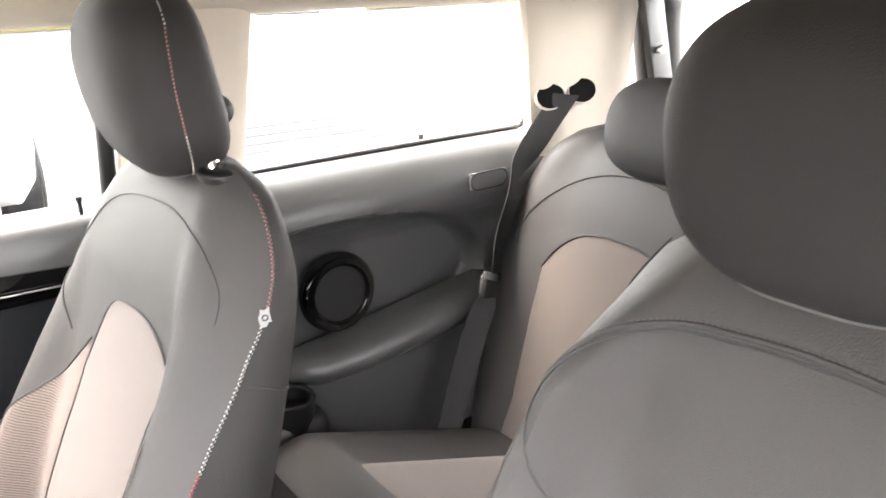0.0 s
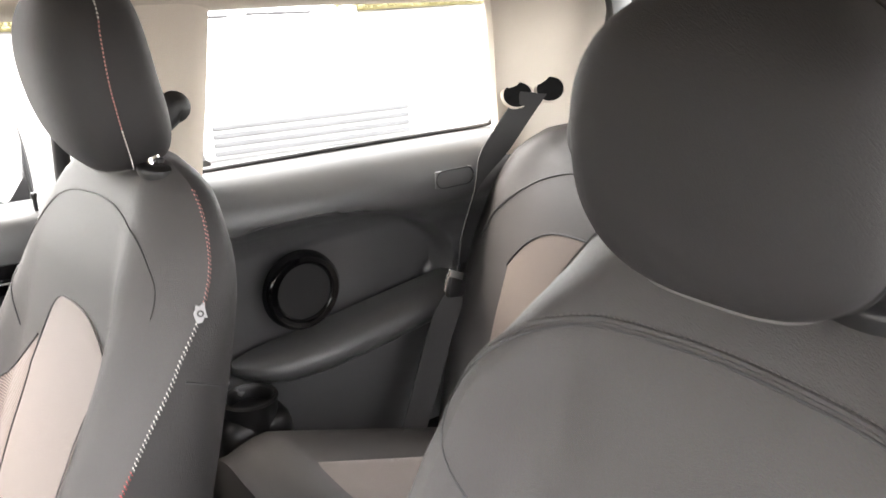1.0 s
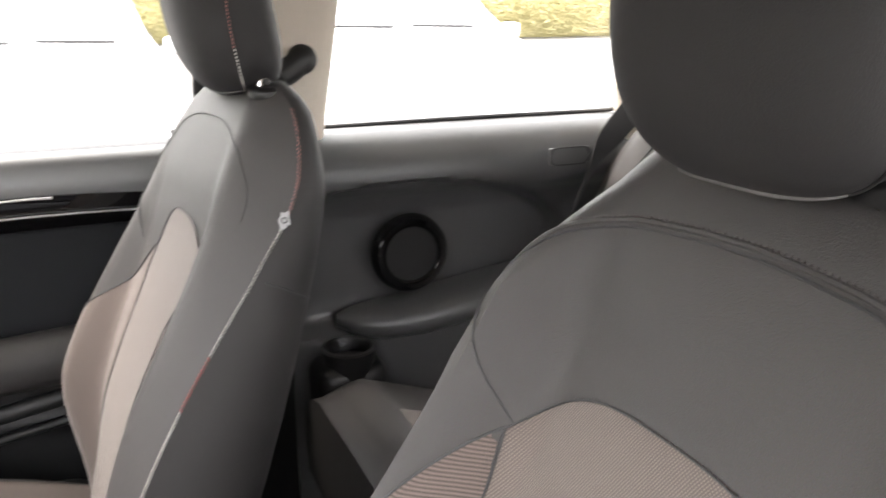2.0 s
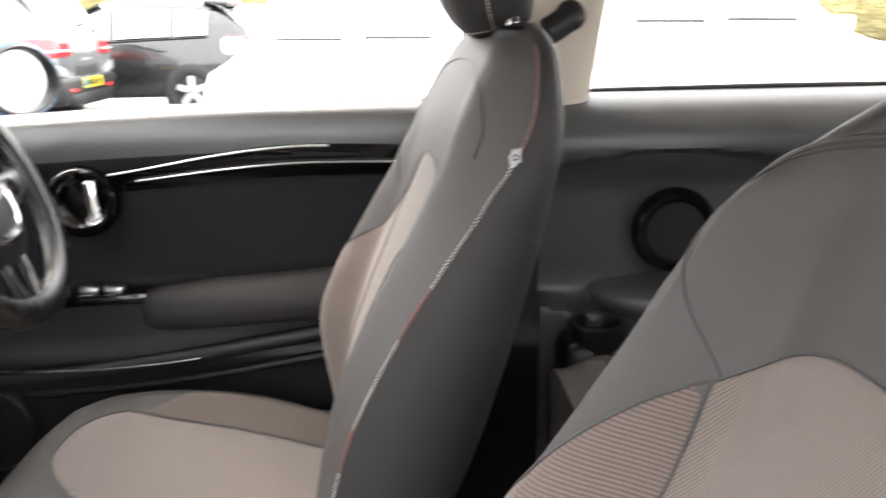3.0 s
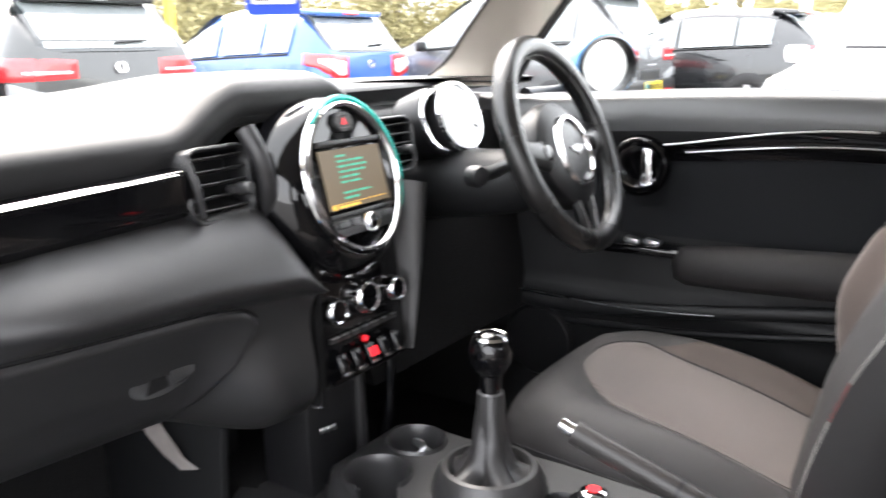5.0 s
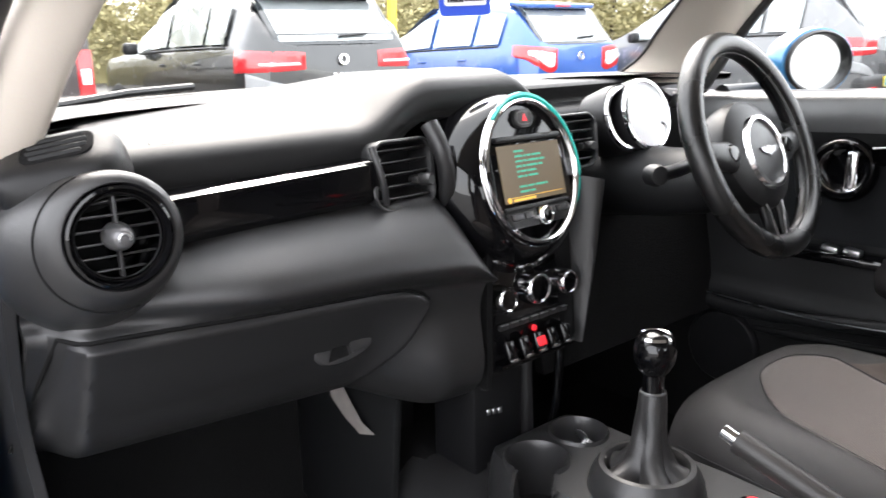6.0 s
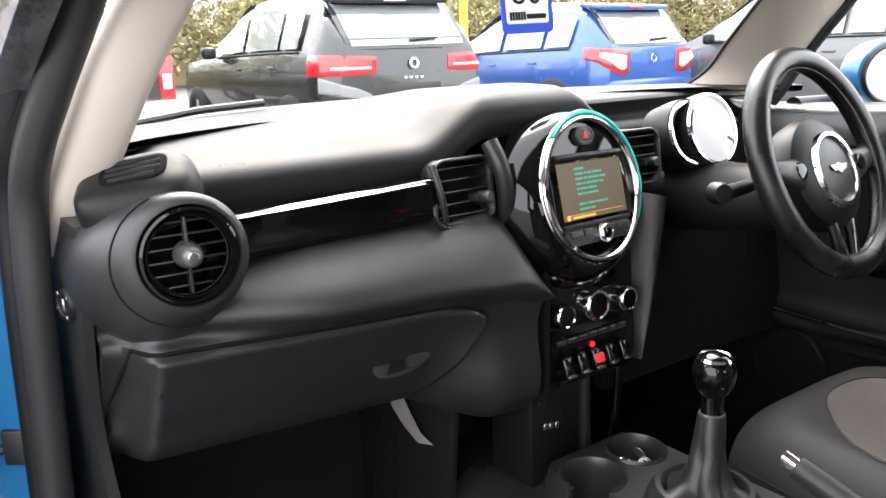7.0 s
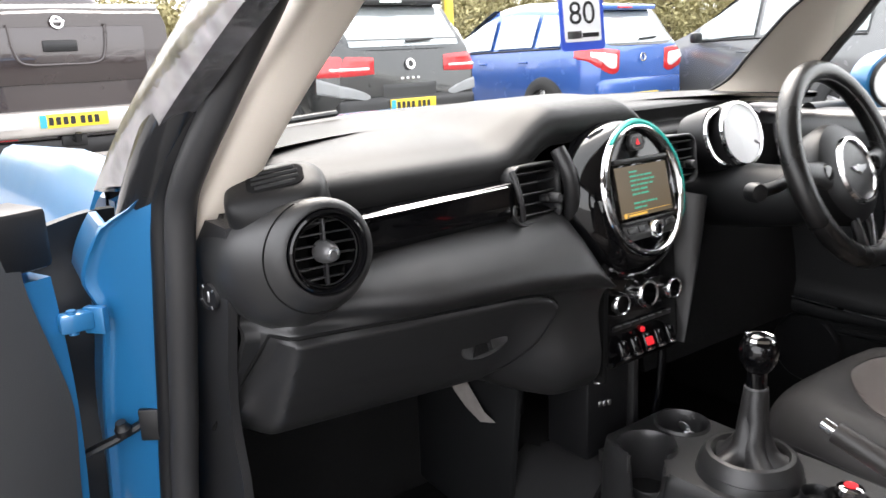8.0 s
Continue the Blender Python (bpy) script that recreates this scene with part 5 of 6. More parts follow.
part("pocket_rim", tube(smooth_line([(0.655, 0.86, 0.56), (0.635, 0.70, 0.545), (0.615, 0.45, 0.575), (0.612, 0.15, 0.622), (0.63, -0.1, 0.655)], 8), 0.012, 12, flat=1.2), PANEL, door)
part("pocket_line", tube(smooth_line([(0.640, 0.78, 0.565), (0.608, 0.55, 0.572), (0.598, 0.42, 0.582), (0.596, 0.33, 0.592)], 8), 0.0013, 8), SATIN, door, "thin bright line")
part("lower_ridge", tube(smooth_line([(0.66, 0.66, 0.505), (0.645, 0.40, 0.530), (0.64, 0.13, 0.572), (0.65, -0.1, 0.602)], 8), 0.008, 10), PANEL, door)
part("lock_pin", lathe([(0, 0.028), (0.004, 0.028), (0.005, 0.024), (0.003, 0.018), (0.003, 0)], Matrix.Translation((0.676, -0.085, 0.995)), 14), BLACK, door, "black lock pin")
part("speaker", lathe([(0, 0.002), (0.075, 0.004), (0.08, 0.0), (0.082, -0.01)], axes((0.645, 0.72, 0.45), (-1, 0, 0)), 40), BLACK, door)
part("window_seal", tube([(side_x(y, 1.0) + 0.026, y, 0.990 - 0.02 * ease(0.25, 0.9, y)) for y in steps(-0.24, 0.82, 20)], 0.006, 8), RUBBER, door)
part("window_frame", tube(smooth_line([(0.672, -0.125, 0.99), (0.650, -0.13, 1.12), (0.615, -0.135, 1.29)], 6), 0.012, 10), BLACK, door)

side = tagged(new("wall_rear_side"), "dark grey rear side panel with speaker and armrest", "side panel", kind="structure")
REAR = [(0.30, 0.0), (0.45, 0.0), (0.55, 0.004), (0.62, 0.010), (0.70, 0.004), (0.84, 0.010), (0.875, 0.030), (0.895, 0.050), (0.915, 0.060), (0.938, 0.060), (0.962, 0.050), (0.985, 0.033), (1.0, 0.013), (1.008, -0.01)]


def rear_at(y, z, lift=0.0):
    off, = curve_at(REAR, z)
    hollow = 0.046 * ease(0.0, 0.16, 1 - ((y + 0.46) / 0.36) ** 2 - ((z - 0.765) / 0.155) ** 2) * ease(0.60, 0.66, z)
    return Vector((side_x(y, z) - 0.016 - off - lift + hollow, y, z))


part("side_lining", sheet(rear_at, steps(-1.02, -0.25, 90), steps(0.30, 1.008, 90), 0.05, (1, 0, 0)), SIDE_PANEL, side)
sp = axes((0.672, -0.486, 0.769), (-1, 0.0, 0.0), (0, -1, 0)) @ Matrix.Diagonal((1.11, 1.11, 1, 1))
spk = part("speaker", lathe([(0.048, 0.010), (0.052, 0.016), (0.060, 0.016), (0.066, 0.008), (0.068, -0.004)], sp, 48), GLOSS, side, "round black loudspeaker")
part("speaker_ring", lathe([(0.0465, 0.011), (0.048, 0.0145), (0.0495, 0.0155), (0.051, 0.012)], sp, 48), GLOSS, spk)
part("speaker_mesh", lathe([(0, 0.006), (0.03, 0.007), (0.049, 0.008)], sp, 40), material("speaker_cloth", (0.004, 0.004, 0.0045), 0.6, bump=1.0, bump_scale=900), spk)
ra = loft([[(0.68 - d * max(0, math.cos(a)) ** 0.8, y, zc + h * math.sin(a)) for a in (math.pi * (k / 12 - 1) for k in range(24))] for y, d, zc, h in
           ((-0.34, 0.012, 0.655, 0.012), (-0.37, 0.05, 0.652, 0.026), (-0.42, 0.075, 0.650, 0.036), (-0.50, 0.085, 0.655, 0.040), (-0.62, 0.085, 0.670, 0.042), (-0.74, 0.08, 0.686, 0.042), (-0.96, 0.07, 0.712, 0.042))])
part("side_armrest", ra, SIDE_PANEL, side, "moulded armrest")
part("belt_slot", box(0.006, 0.085, 0.032, (0.590, -0.775, 0.944), 0.0155, 4), SIDE_PANEL, side, "oval belt guide")
part("belt_slot_rim", tube([Vector((0.586, -0.775 + x, 0.944 + y)) for x, y in rounded(0.085, 0.032, 0.0155, 6)], 0.0014, 6, closed=True), BLACK, side)
cupr = thing("rear_cup_holder", "black cup holder moulded beside the rear seat", "cup holder")
part("cup", lathe([(0, -0.07), (0.034, -0.07), (0.038, -0.005), (0.040, 0.0), (0.046, 0.003), (0.050, 0.0), (0.047, -0.02), (0.047, -0.10)], Matrix.Translation((0.622, -0.345, 0.622)), 40), BLACK, cupr)
part("cup_rim", lathe([(0.040, 0.0), (0.043, 0.0045), (0.048, 0.003)], Matrix.Translation((0.622, -0.345, 0.622)), 40), DASH, cupr)
part("holder_base", box(0.13, 0.13, 0.20, (0.640, -0.345, 0.500), 0.03, 3), BLACK, cupr)

tagged(part("wall_rear_left", sheet(lambda y, z: (-side_x(y, z) - 0.002, y, z), steps(-1.40, -0.335, 16), steps(0.25, 1.0, 12), 0.05, (-1, 0, 0)), SIDE_PANEL), "grey rear side lining behind the door opening", "side panel", kind="structure")


# ---- rear bench ----
rear = thing("rear_bench", "grey leatherette rear bench with beige cloth centres", "car seat")
RB = [(0.44, -0.66, 0.26), (0.55, -0.70, 0.285), (0.70, -0.745, 0.295), (0.82, -0.785, 0.290), (0.92, -0.82, 0.27), (0.99, -0.85, 0.235), (1.03, -0.885, 0.18), (1.045, -0.92, 0.12)]


def rear_front(x, z, lift=0.0):
    yf, w = curve_at(RB, z)
    q = min(1, abs(x) / w)
    return Vector((x, yf - 0.09 + 0.09 * max(0, 1 - q ** 3) ** (1 / 3) - 0.03 * (1 - ease(0.5, 0.85, q)) + lift, z))


for s in (-1, 1):
    xc = s * 0.325
    rings = []
    for z in steps(0.44, 1.045, 30):
        yf, w = curve_at(RB, z)
        rings.append([Vector((xc, 0, 0)) + rear_front(w * math.sin(a), z) for a in (math.pi * (k / 30 - 0.5) for k in range(31))] + [Vector((xc + x, yf - 0.15, z)) for x in steps(w, -w, 8)])
    bk2 = part("backrest", loft(rings), SEAT, rear)
    part("centre_insert", patch(lambda u, v, l: Vector((xc, 0, 0)) + rear_front(u, v, l), steps(-0.155, 0.155, 24), lambda x: 0.46, lambda x: 0.872 - 0.08 * (abs(x) / 0.155) ** 3, 26), INSERT, bk2, "beige woven cloth insert")
    arch = [Vector((xc, 0, 0)) + rear_front(0.235 * math.cos(a), 0.80 + 0.175 * math.sin(a), 0.001) for a in (math.pi * k / 40 for k in range(2, 39))]
    part("piping", tube(arch, 0.002, 6), PIPING, bk2)
    edge = [Vector((xc, 0, 0)) + rear_front(x, 0.874 - 0.08 * (abs(x) / 0.155) ** 3, 0.003) for x in steps(-0.155, 0.155, 24)]
    part("piping", tube(edge, 0.002, 6), PIPING, bk2)
    # the cushion falls towards the backrest
    kc = s * 0.315

    def top_at(x, y, lift=0.0, kc=kc):
        q = min(1, abs(x) / 0.288)
        return Vector((kc + x, y, 0.497 + (0.15 - 0.05 * ease(-0.34, -0.27, y)) * max(0, 1 - q ** 3.2) ** 0.42 - 0.010 * (1 - ease(0.4, 0.7, q)) - 0.36 * max(0, -0.29 - y) + lift))
    rings = [[top_at(0.288 * math.sin(a), y) for a in (math.pi * (k / 36 - 0.5) for k in range(37))] + [Vector((kc + x, y, 0.41 - 0.1 * max(0, -0.29 - y))) for x in steps(0.278, -0.278, 6)] for y in steps(-0.74, -0.255, 24)]
    cu = part("seat_cushion", loft(rings), SEAT, rear)
    part("centre_insert", patch(top_at, sorted(s * q for q in steps(-0.16, 0.062, 20)), lambda x: -0.70, lambda x: -0.345 - 0.04 * (abs(x) / 0.13) ** 3, 20, 0.003), INSERT, cu, "beige woven cloth insert")
    line = [top_at(s * 0.252, y, 0.001) for y in steps(-0.285, -0.50, 24)]
    part("piping", tube(line, 0.0010, 6), PIPING, cu)
    stitching(smooth_line(line, 3), 0.0045, 0.0016, lambda p: THREAD_WHITE, cu)
    m = Matrix.Translation((xc * 0.86, -0.905, 1.052)) @ Matrix.Rotation(radians(14), 4, "X")
    h2 = headrest_mesh(0.115, 0.045, 0.085)
    h2.transform(m)
    part("headrest", h2, SEAT_SIDE, rear)
    for q in (-1, 1):
        part("headrest_post", tube([(xc * 0.86 + q * 0.15, -0.93, 1.0), (xc * 0.86 + q * 0.15, -0.935, 1.065)], 0.005, 10), CHROME, rear, "chrome post")

# seat belts
belt = thing("rear_seat_belt", "black seat belt hanging beside the rear seat", "seat belt")
path_ = smooth_line([(0.572, -0.955, 1.082), (0.578, -0.89, 1.01), (0.583, -0.835, 0.94), (0.575, -0.78, 0.84), (0.556, -0.745, 0.745), (0.55, -0.70, 0.66), (0.54, -0.65, 0.55), (0.53, -0.60, 0.45)], 8)
wide = []
for i, p in enumerate(path_):
    t = i / (len(path_) - 1)
    twist = ease(0.16, 0.36, t) * (1 - ease(0.52, 0.66, t))
    d = Vector((0.42 - 0.35 * t, 0.88, 0.15)).normalized().lerp(Vector((-0.74, 0.60, 0.28)), twist).normalized() * 0.027
    wide.append([p - d, p + d, p + d + Vector((-0.002, 0, 0)), p - d + Vector((-0.002, 0, 0))])
part("webbing", loft(wide), BELT, belt)
part("tongue", box(0.012, 0.055, 0.05, pose(0.547, -0.742, 0.752, 15, 0, 20), 0.005), BLACK, belt)
part("tongue_plate", merge(box(0.004, 0.052, 0.014, pose(0.539, -0.735, 0.774, 25, 0, 20), 0.002), box(0.004, 0.014, 0.034, pose(0.538, -0.714, 0.764, 25, 0, 20), 0.002)), CHROME, belt, "chrome tongue plate")
front_belt = thing("front_seat_belt", "black front seat belt at the door pillar", "seat belt")
part("upper_anchor", tube(smooth_line([(0.596, -0.244, 1.106), (0.600, -0.264, 1.117), (0.604, -0.282, 1.130)], 6), 0.021, 14, flat=0.62, up=(1, 0, 0)), BLACK, front_belt)
part("anchor_cap", lathe([(0, 0.012), (0.016, 0.011), (0.023, 0.006), (0.024, 0.0), (0, 0)], axes((0.606, -0.282, 1.130), (-1, 0, 0.2)), 28), BLACK, front_belt)
part("webbing", tube(smooth_line([(0.600, -0.240, 1.11), (0.618, -0.205, 1.00), (0.640, -0.17, 0.80), (0.650, -0.15, 0.50)], 8), 0.023, 8, flat=0.08, up=(1, 0, 0)), BELT, front_belt)
part("belt_guide", box(0.02, 0.05, 0.02, pose(0.668, -0.300, 0.962, 0, 0, 0), 0.006), BLACK, front_belt)
hole = thing("belt_opening", "belt opening in the cream pillar, its dark inside a black disc", "belt guide")
for y, z in ((-0.925, 1.080), (-1.005, 1.083)):
    hm = axes((0.583 + 0.05 * (y + 0.925), y, z), (-1, 0.22, 0.25), (0, -1, 0))
    op = part("opening", lathe([(0, 0.0015), (0.022, 0.002), (0.027, 0.003), (0.028, 0.0)], hm @ Matrix.Diagonal((1.12, 0.85, 1, 1)), 32), CARPET_AND_SHADE, hole)
    part("opening_rim", lathe([(0.0265, 0.001), (0.0275, 0.0036), (0.0295, 0.0036), (0.032, 0.0)], hm @ Matrix.Diagonal((1.12, 0.85, 1, 1)), 32), CREAM_TRIM, op, "cream moulded rim")

# ---- open passenger's side: sill, hinge post, seal, open door ----
post = tagged(new("door_opening"), "blue painted door opening with black rubber seal", "car body", kind="structure")


def post_y(z):
    return 0.782 + 0.25 * max(0, 0.97 - z) - 0.12 * ease(0.5, 0.3, z)


POST_EDGE = [(0.22, 1.0), (0.60, 1.05), (0.70, 1.05), (0.80, 0.96), (0.835, 0.98), (0.855, 1.12), (0.875, 1.22), (0.90, 1.16), (0.92, 1.06), (0.95, 0.88), (0.965, 0.60), (0.985, 0.28)]


def post_edge(z):
    return curve_at(POST_EDGE, z)[0]


def post_at(u, z):
    e = post_edge(z)
    bead = 0.006 * math.exp(-((u - 0.93) / 0.06) ** 2)
    return (-0.738 - 0.062 * u * e - bead, post_y(z) + 0.074 * u * e - bead, z)


part("hinge_post", sheet(post_at, steps(0, 1, 24), steps(0.22, 0.985, 60), 0.02, (1, 0.6, 0)), BLUE, post, "blue painted hinge post")
part("post_return", sheet(lambda u, z: Vector(post_at(1, z)) + Vector((0.012 * u, 0.10 * u, 0)), steps(0, 1, 3), steps(0.22, 0.95, 40), 0.01, (1, 0, 0)), BLUE, post)
part("gap_liner", sheet(lambda x, z: (x, 0.985 + 0.01 * math.sin(30 * z), z + (0.02 * ease(-0.88, -0.76, x) - 0.015) * ease(0.8, 0.94, z)), steps(-0.93, -0.74, 12), steps(0.22, 0.94, 20), 0.02, (0, 1, 0)), BLACK, post, "black plastic wing liner")
part("post_front", sheet(lambda x, z: (x, 1.03, z), steps(-0.80, -0.70, 6), steps(0.22, 0.90, 10), 0.015, (0, 1, 0)), BLUE, post)
seal = smooth_line([(-0.725, -0.30, 0.28), (-0.725, 0.50, 0.27), (-0.725, 0.80, 0.31), (-0.724, 0.895, 0.48), (-0.724, 0.845, 0.70), (-0.723, 0.805, 0.86), (-0.718, 0.785, 0.97), (-0.712, 0.742, 1.03), (-0.692, 0.692, 1.10), (-0.662, 0.632, 1.19), (-0.648, 0.53, 1.285), (-0.655, 0.34, 1.338), (-0.660, 0.10, 1.345), (-0.66, -0.28, 1.345)], 8)
seal = [p + Vector((0, -0.012, 0)) for p in seal]
part("door_seal", tube(seal, 0.019, 14), RUBBER, post, "black rubber door seal")
part("seal_lip", tube([p + Vector((-0.016, 0.018, 0.006)) for p in seal], 0.013, 12), BLACK, post)
PILLAR = material("black_pillar_paint", (0.012, 0.012, 0.013), 0.25, coat=0.6)
part("a_pillar_outer", tube(smooth_line([(-0.742, 0.862, 0.945), (-0.738, 0.815, 0.998), (-0.728, 0.752, 1.068), (-0.702, 0.665, 1.175), (-0.682, 0.55, 1.29), (-0.685, 0.3, 1.375), (-0.685, 0.0, 1.385), (-0.685, -0.35, 1.38)], 8), 0.031, 16), PILLAR, post)
inner_edge = smooth_line([(-0.762, 0.825, 0.998), (-0.745, 0.70, 1.09), (-0.715, 0.52, 1.205), (-0.68, 0.36, 1.30)], 8)
outer_edge = smooth_line([(-0.775, 0.940, 0.978), (-0.760, 0.80, 1.085), (-0.730, 0.61, 1.21), (-0.69, 0.43, 1.315)], 8)
part("pillar_gloss", loft([[a, a.lerp(c, 0.5) + Vector((-0.008, 0, 0.004)), c, c + Vector((0.03, 0, -0.004)), a + Vector((0.03, 0, -0.004))] for a, c in zip(inner_edge, outer_edge)]), material("mottled_reflection_pillar", (0.40, 0.39, 0.40), 0.14, 0.85, vary=0.75, scale=38, bump=0.8, bump_scale=45), post, "glossy outer pillar panel, reflections mottled into its colour")
part("sill", box(0.10, 1.15, 0.12, (-0.72, 0.20, 0.215), 0.02), BLUE, post, "blue painted sill")
hg = part("hinge", box(0.040, 0.022, 0.024, pose(-0.832, 0.874, 0.830, 0, 0, 0), 0.003), BLUE, post, "blue painted door hinge")
part("hinge_leaf", box(0.013, 0.030, 0.036, pose(-0.808, 0.870, 0.828, 0, 0, 40), 0.003), BLUE, hg)
part("hinge_pin", tube([(-0.836, 0.872, 0.814), (-0.836, 0.872, 0.846)], 0.006, 12), BLUE, hg)
ck = part("check_strap", tube([(-0.845, 0.915, 0.628), (-0.80, 0.905, 0.643), (-0.762, 0.888, 0.664)], 0.010, 8, flat=0.6), BLACK, post, "black door check strap")
part("strap_bolt", lathe([(0, 0.020), (0.007, 0.020), (0.009, 0.012), (0.011, 0.010), (0.011, 0), (0, 0)], axes((-0.790, 0.893, 0.654), (-0.2, -0.2, 1)), 16), BLACK, ck)
part("strap_plate", box(0.030, 0.010, 0.046, pose(-0.758, 0.876, 0.664, 0, 0, -35), 0.003), BLACK, post)

od = thing("passenger_door", "open blue car door with black inner lining", "car door")
hinge = Matrix.Translation((-0.865, 0.905, 0.0)) @ Matrix.Rotation(radians(-68), 4, "Z")


def leaf(y, z, x=0.0):
    return hinge @ Vector((x, -y, z))


part("door_shell", sheet(lambda y, z: leaf(y, z, -0.03 - 0.03 * math.sin(math.pi * (z - 0.2) / 0.8)), steps(0.0, 1.10, 14), steps(0.25, 0.96, 12), 0.03, hinge.to_3x3() @ Vector((1, 0, 0))), BLUE, od, "blue painted door shell")
def skin_start(z):
    return -0.012 * math.sin(math.pi * min(1, max(0, (z - 0.5) / 0.42)))


LINING_EDGE = [(0.26, 0.010), (0.60, 0.006), (0.72, -0.002), (0.80, 0.014), (0.885, 0.034), (0.91, 0.036), (0.965, 0.05)]
part("inner_skin", sheet(lambda u, z: leaf(skin_start(z) + u * 1.08, z, 0.03), steps(0.0, 1, 14), steps(0.25, 0.892, 30), 0.05, hinge.to_3x3() @ Vector((-1, 0, 0))), BLUE, od, "blue painted inner edge")
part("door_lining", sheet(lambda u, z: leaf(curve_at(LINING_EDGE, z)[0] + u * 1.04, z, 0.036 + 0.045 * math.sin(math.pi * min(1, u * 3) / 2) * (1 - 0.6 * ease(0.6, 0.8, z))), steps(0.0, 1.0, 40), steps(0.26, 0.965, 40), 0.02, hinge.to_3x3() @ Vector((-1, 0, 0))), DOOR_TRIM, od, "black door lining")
part("mirror_mount", box(0.075, 0.15, 0.075, hinge @ Matrix.Translation((0.0, -0.068, 0.942)), 0.008), BLACK, od, "black mirror foot")
part("mount_step", box(0.05, 0.10, 0.03, hinge @ Matrix.Translation((0.0, -0.10, 0.99)), 0.006), BLACK, od)

# bonnet, wing and screen edge of the blue car
wing = thing("bonnet_and_wings", "metallic blue bonnet and wing of the car", "car body")
part("bonnet", sheet(lambda x, v: (x, 1.24 - 0.35 * x * x + 0.62 * v, 1.0 - 0.02 * v - 0.16 * v ** 3 - 0.085 * abs(x / 0.75) ** 4 + 0.012), steps(-0.72, 0.72, 24), steps(0, 1, 16), 0.02, (0, 0, -1)), BLUE, wing, "blue painted bonnet")
for s in (-1, 1):
    part("wing", sheet(lambda v, y: (s * (0.72 + 0.13 * math.sin(v * math.pi / 2)), y, 0.985 - 0.07 * max(0, y - 1.2) - 0.75 * (1 - math.cos(v * math.pi / 2)) + 0.02), steps(0, 1, 10), steps(0.995, 1.85, 16), 0.015, (0, 0, -1)), BLUE, wing, "blue painted front wing")
part("scuttle", sheet(lambda x, v: (x, 1.18 - 0.55 * x * x + 0.07 * v, 1.018 - 0.012 * math.sin(math.pi * v)), steps(-0.72, 0.72, 24), steps(0, 1, 5), 0.01, (0, 0, -1)), BLACK, wing, "black scuttle panel")
part("wiper", tube([(-0.56, 1.03, 1.02), (-0.42, 1.09, 1.03), (-0.30, 1.13, 1.032)], 0.006, 8), BLACK, wing, "black wiper")

# door mirror of the driver's side
mirror = thing("door_mirror", "door mirror with teal edged glass", "mirror")
mm = axes((0.885, 0.690, 1.034), (-0.40, -1, 0.0)) @ Matrix.Diagonal((1.06, 0.80, 1, 1))
part("mirror_shell", lathe([(0.082, 0.012), (0.088, 0.010), (0.090, -0.01), (0.082, -0.05), (0.05, -0.09), (0, -0.10)], mm, 40), BLUE, mirror, "blue painted mirror shell")
part("mirror_rim", lathe([(0.069, 0.0), (0.072, 0.016), (0.078, 0.020), (0.083, 0.014)], mm, 40), BLACK, mirror)
part("mirror_glass", lathe([(0, 0.004), (0.071, 0.004), (0.071, -0.002)], mm, 40), material("mirror_silver", (0.9, 0.92, 0.92), 0.02, 1.0, vary=0.01), mirror, "silvered mirror glass")
part("mirror_foot", tube([(0.88, 0.74, 0.985), (0.80, 0.77, 0.972), (0.70, 0.79, 0.972)], 0.022, 12), BLACK, mirror)

# small loose things
card = thing("price_card", "white card with blue border hanging in the windscreen", "card")
cm = axes((-0.015, 0.80, 1.20), (-0.25, -1, 0.12))
part("card_sheet", outline(rounded(0.085, 0.14, 0.008), 0.002, cm), material("card_blue", (0.03, 0.08, 0.5), 0.4), card, "blue bordered card")
part("card_white", outline(rounded(0.070, 0.118, 0.004), 0.0008, cm @ Matrix.Translation((0, 0.003, 0.0022))), material("card_white", (0.75, 0.75, 0.76), 0.5), card, "white print area")
def lettering(text, size, m, mat_, parent, name="lettering"):
    """Raised letters as a mesh, in the built-in font."""
    cu = bpy.data.curves.new("text", "FONT")
    cu.body, cu.size, cu.extrude, cu.align_x, cu.align_y = text, size, 0.0002, "CENTER", "CENTER"
    tmp = bpy.data.objects.new("text", cu)
    scene.collection.objects.link(tmp)
    me = bpy.data.meshes.new_from_object(tmp.evaluated_get(bpy.context.evaluated_depsgraph_get()))
    bpy.data.objects.remove(tmp)
    me.transform(m)
    me.materials.append(mat_)
    ob = new(name, me)
    ob.parent = parent
    return ob


for k, c in enumerate(((0.6, 0.05, 0.04), (0.04, 0.08, 0.5), (0.02, 0.35, 0.38))):
    part("stripe", box(0.022, 0.020, 0.0006, cm @ Matrix.Translation((-0.023 + 0.023 * k, 0.048, 0.0034)), 0, 1), material("card_stripe", c, 0.5), card)
lettering("80", 0.052, cm @ Matrix.Translation((0, -0.012, 0.0034)), BLACK, card, "number")
for k in range(6):
    part("print_bar", box(0.0035, 0.012, 0.0006, cm @ Matrix.Translation((-0.028 + 0.0045 * k, -0.045, 0.0034)), 0, 1), BLACK, card)
part("print_bar", box(0.032, 0.007, 0.0006, cm @ Matrix.Translation((0.014, -0.046, 0.0034)), 0, 1), BLACK, card)
part("hanger", tube([cm @ Vector((0, 0.07, 0)), cm @ Vector((0.01, 0.12, 0.0))], 0.0015, 6), BLACK, card)
lettering("AIRBAG", 0.0095, axes((-0.523, 0.709, 0.9985), (0, -0.42, 0.9)), BLACK, dashboard, "airbag_lettering")
foil = thing("paper_tag", "crumpled silver-white tag hanging under the dash", "paper")
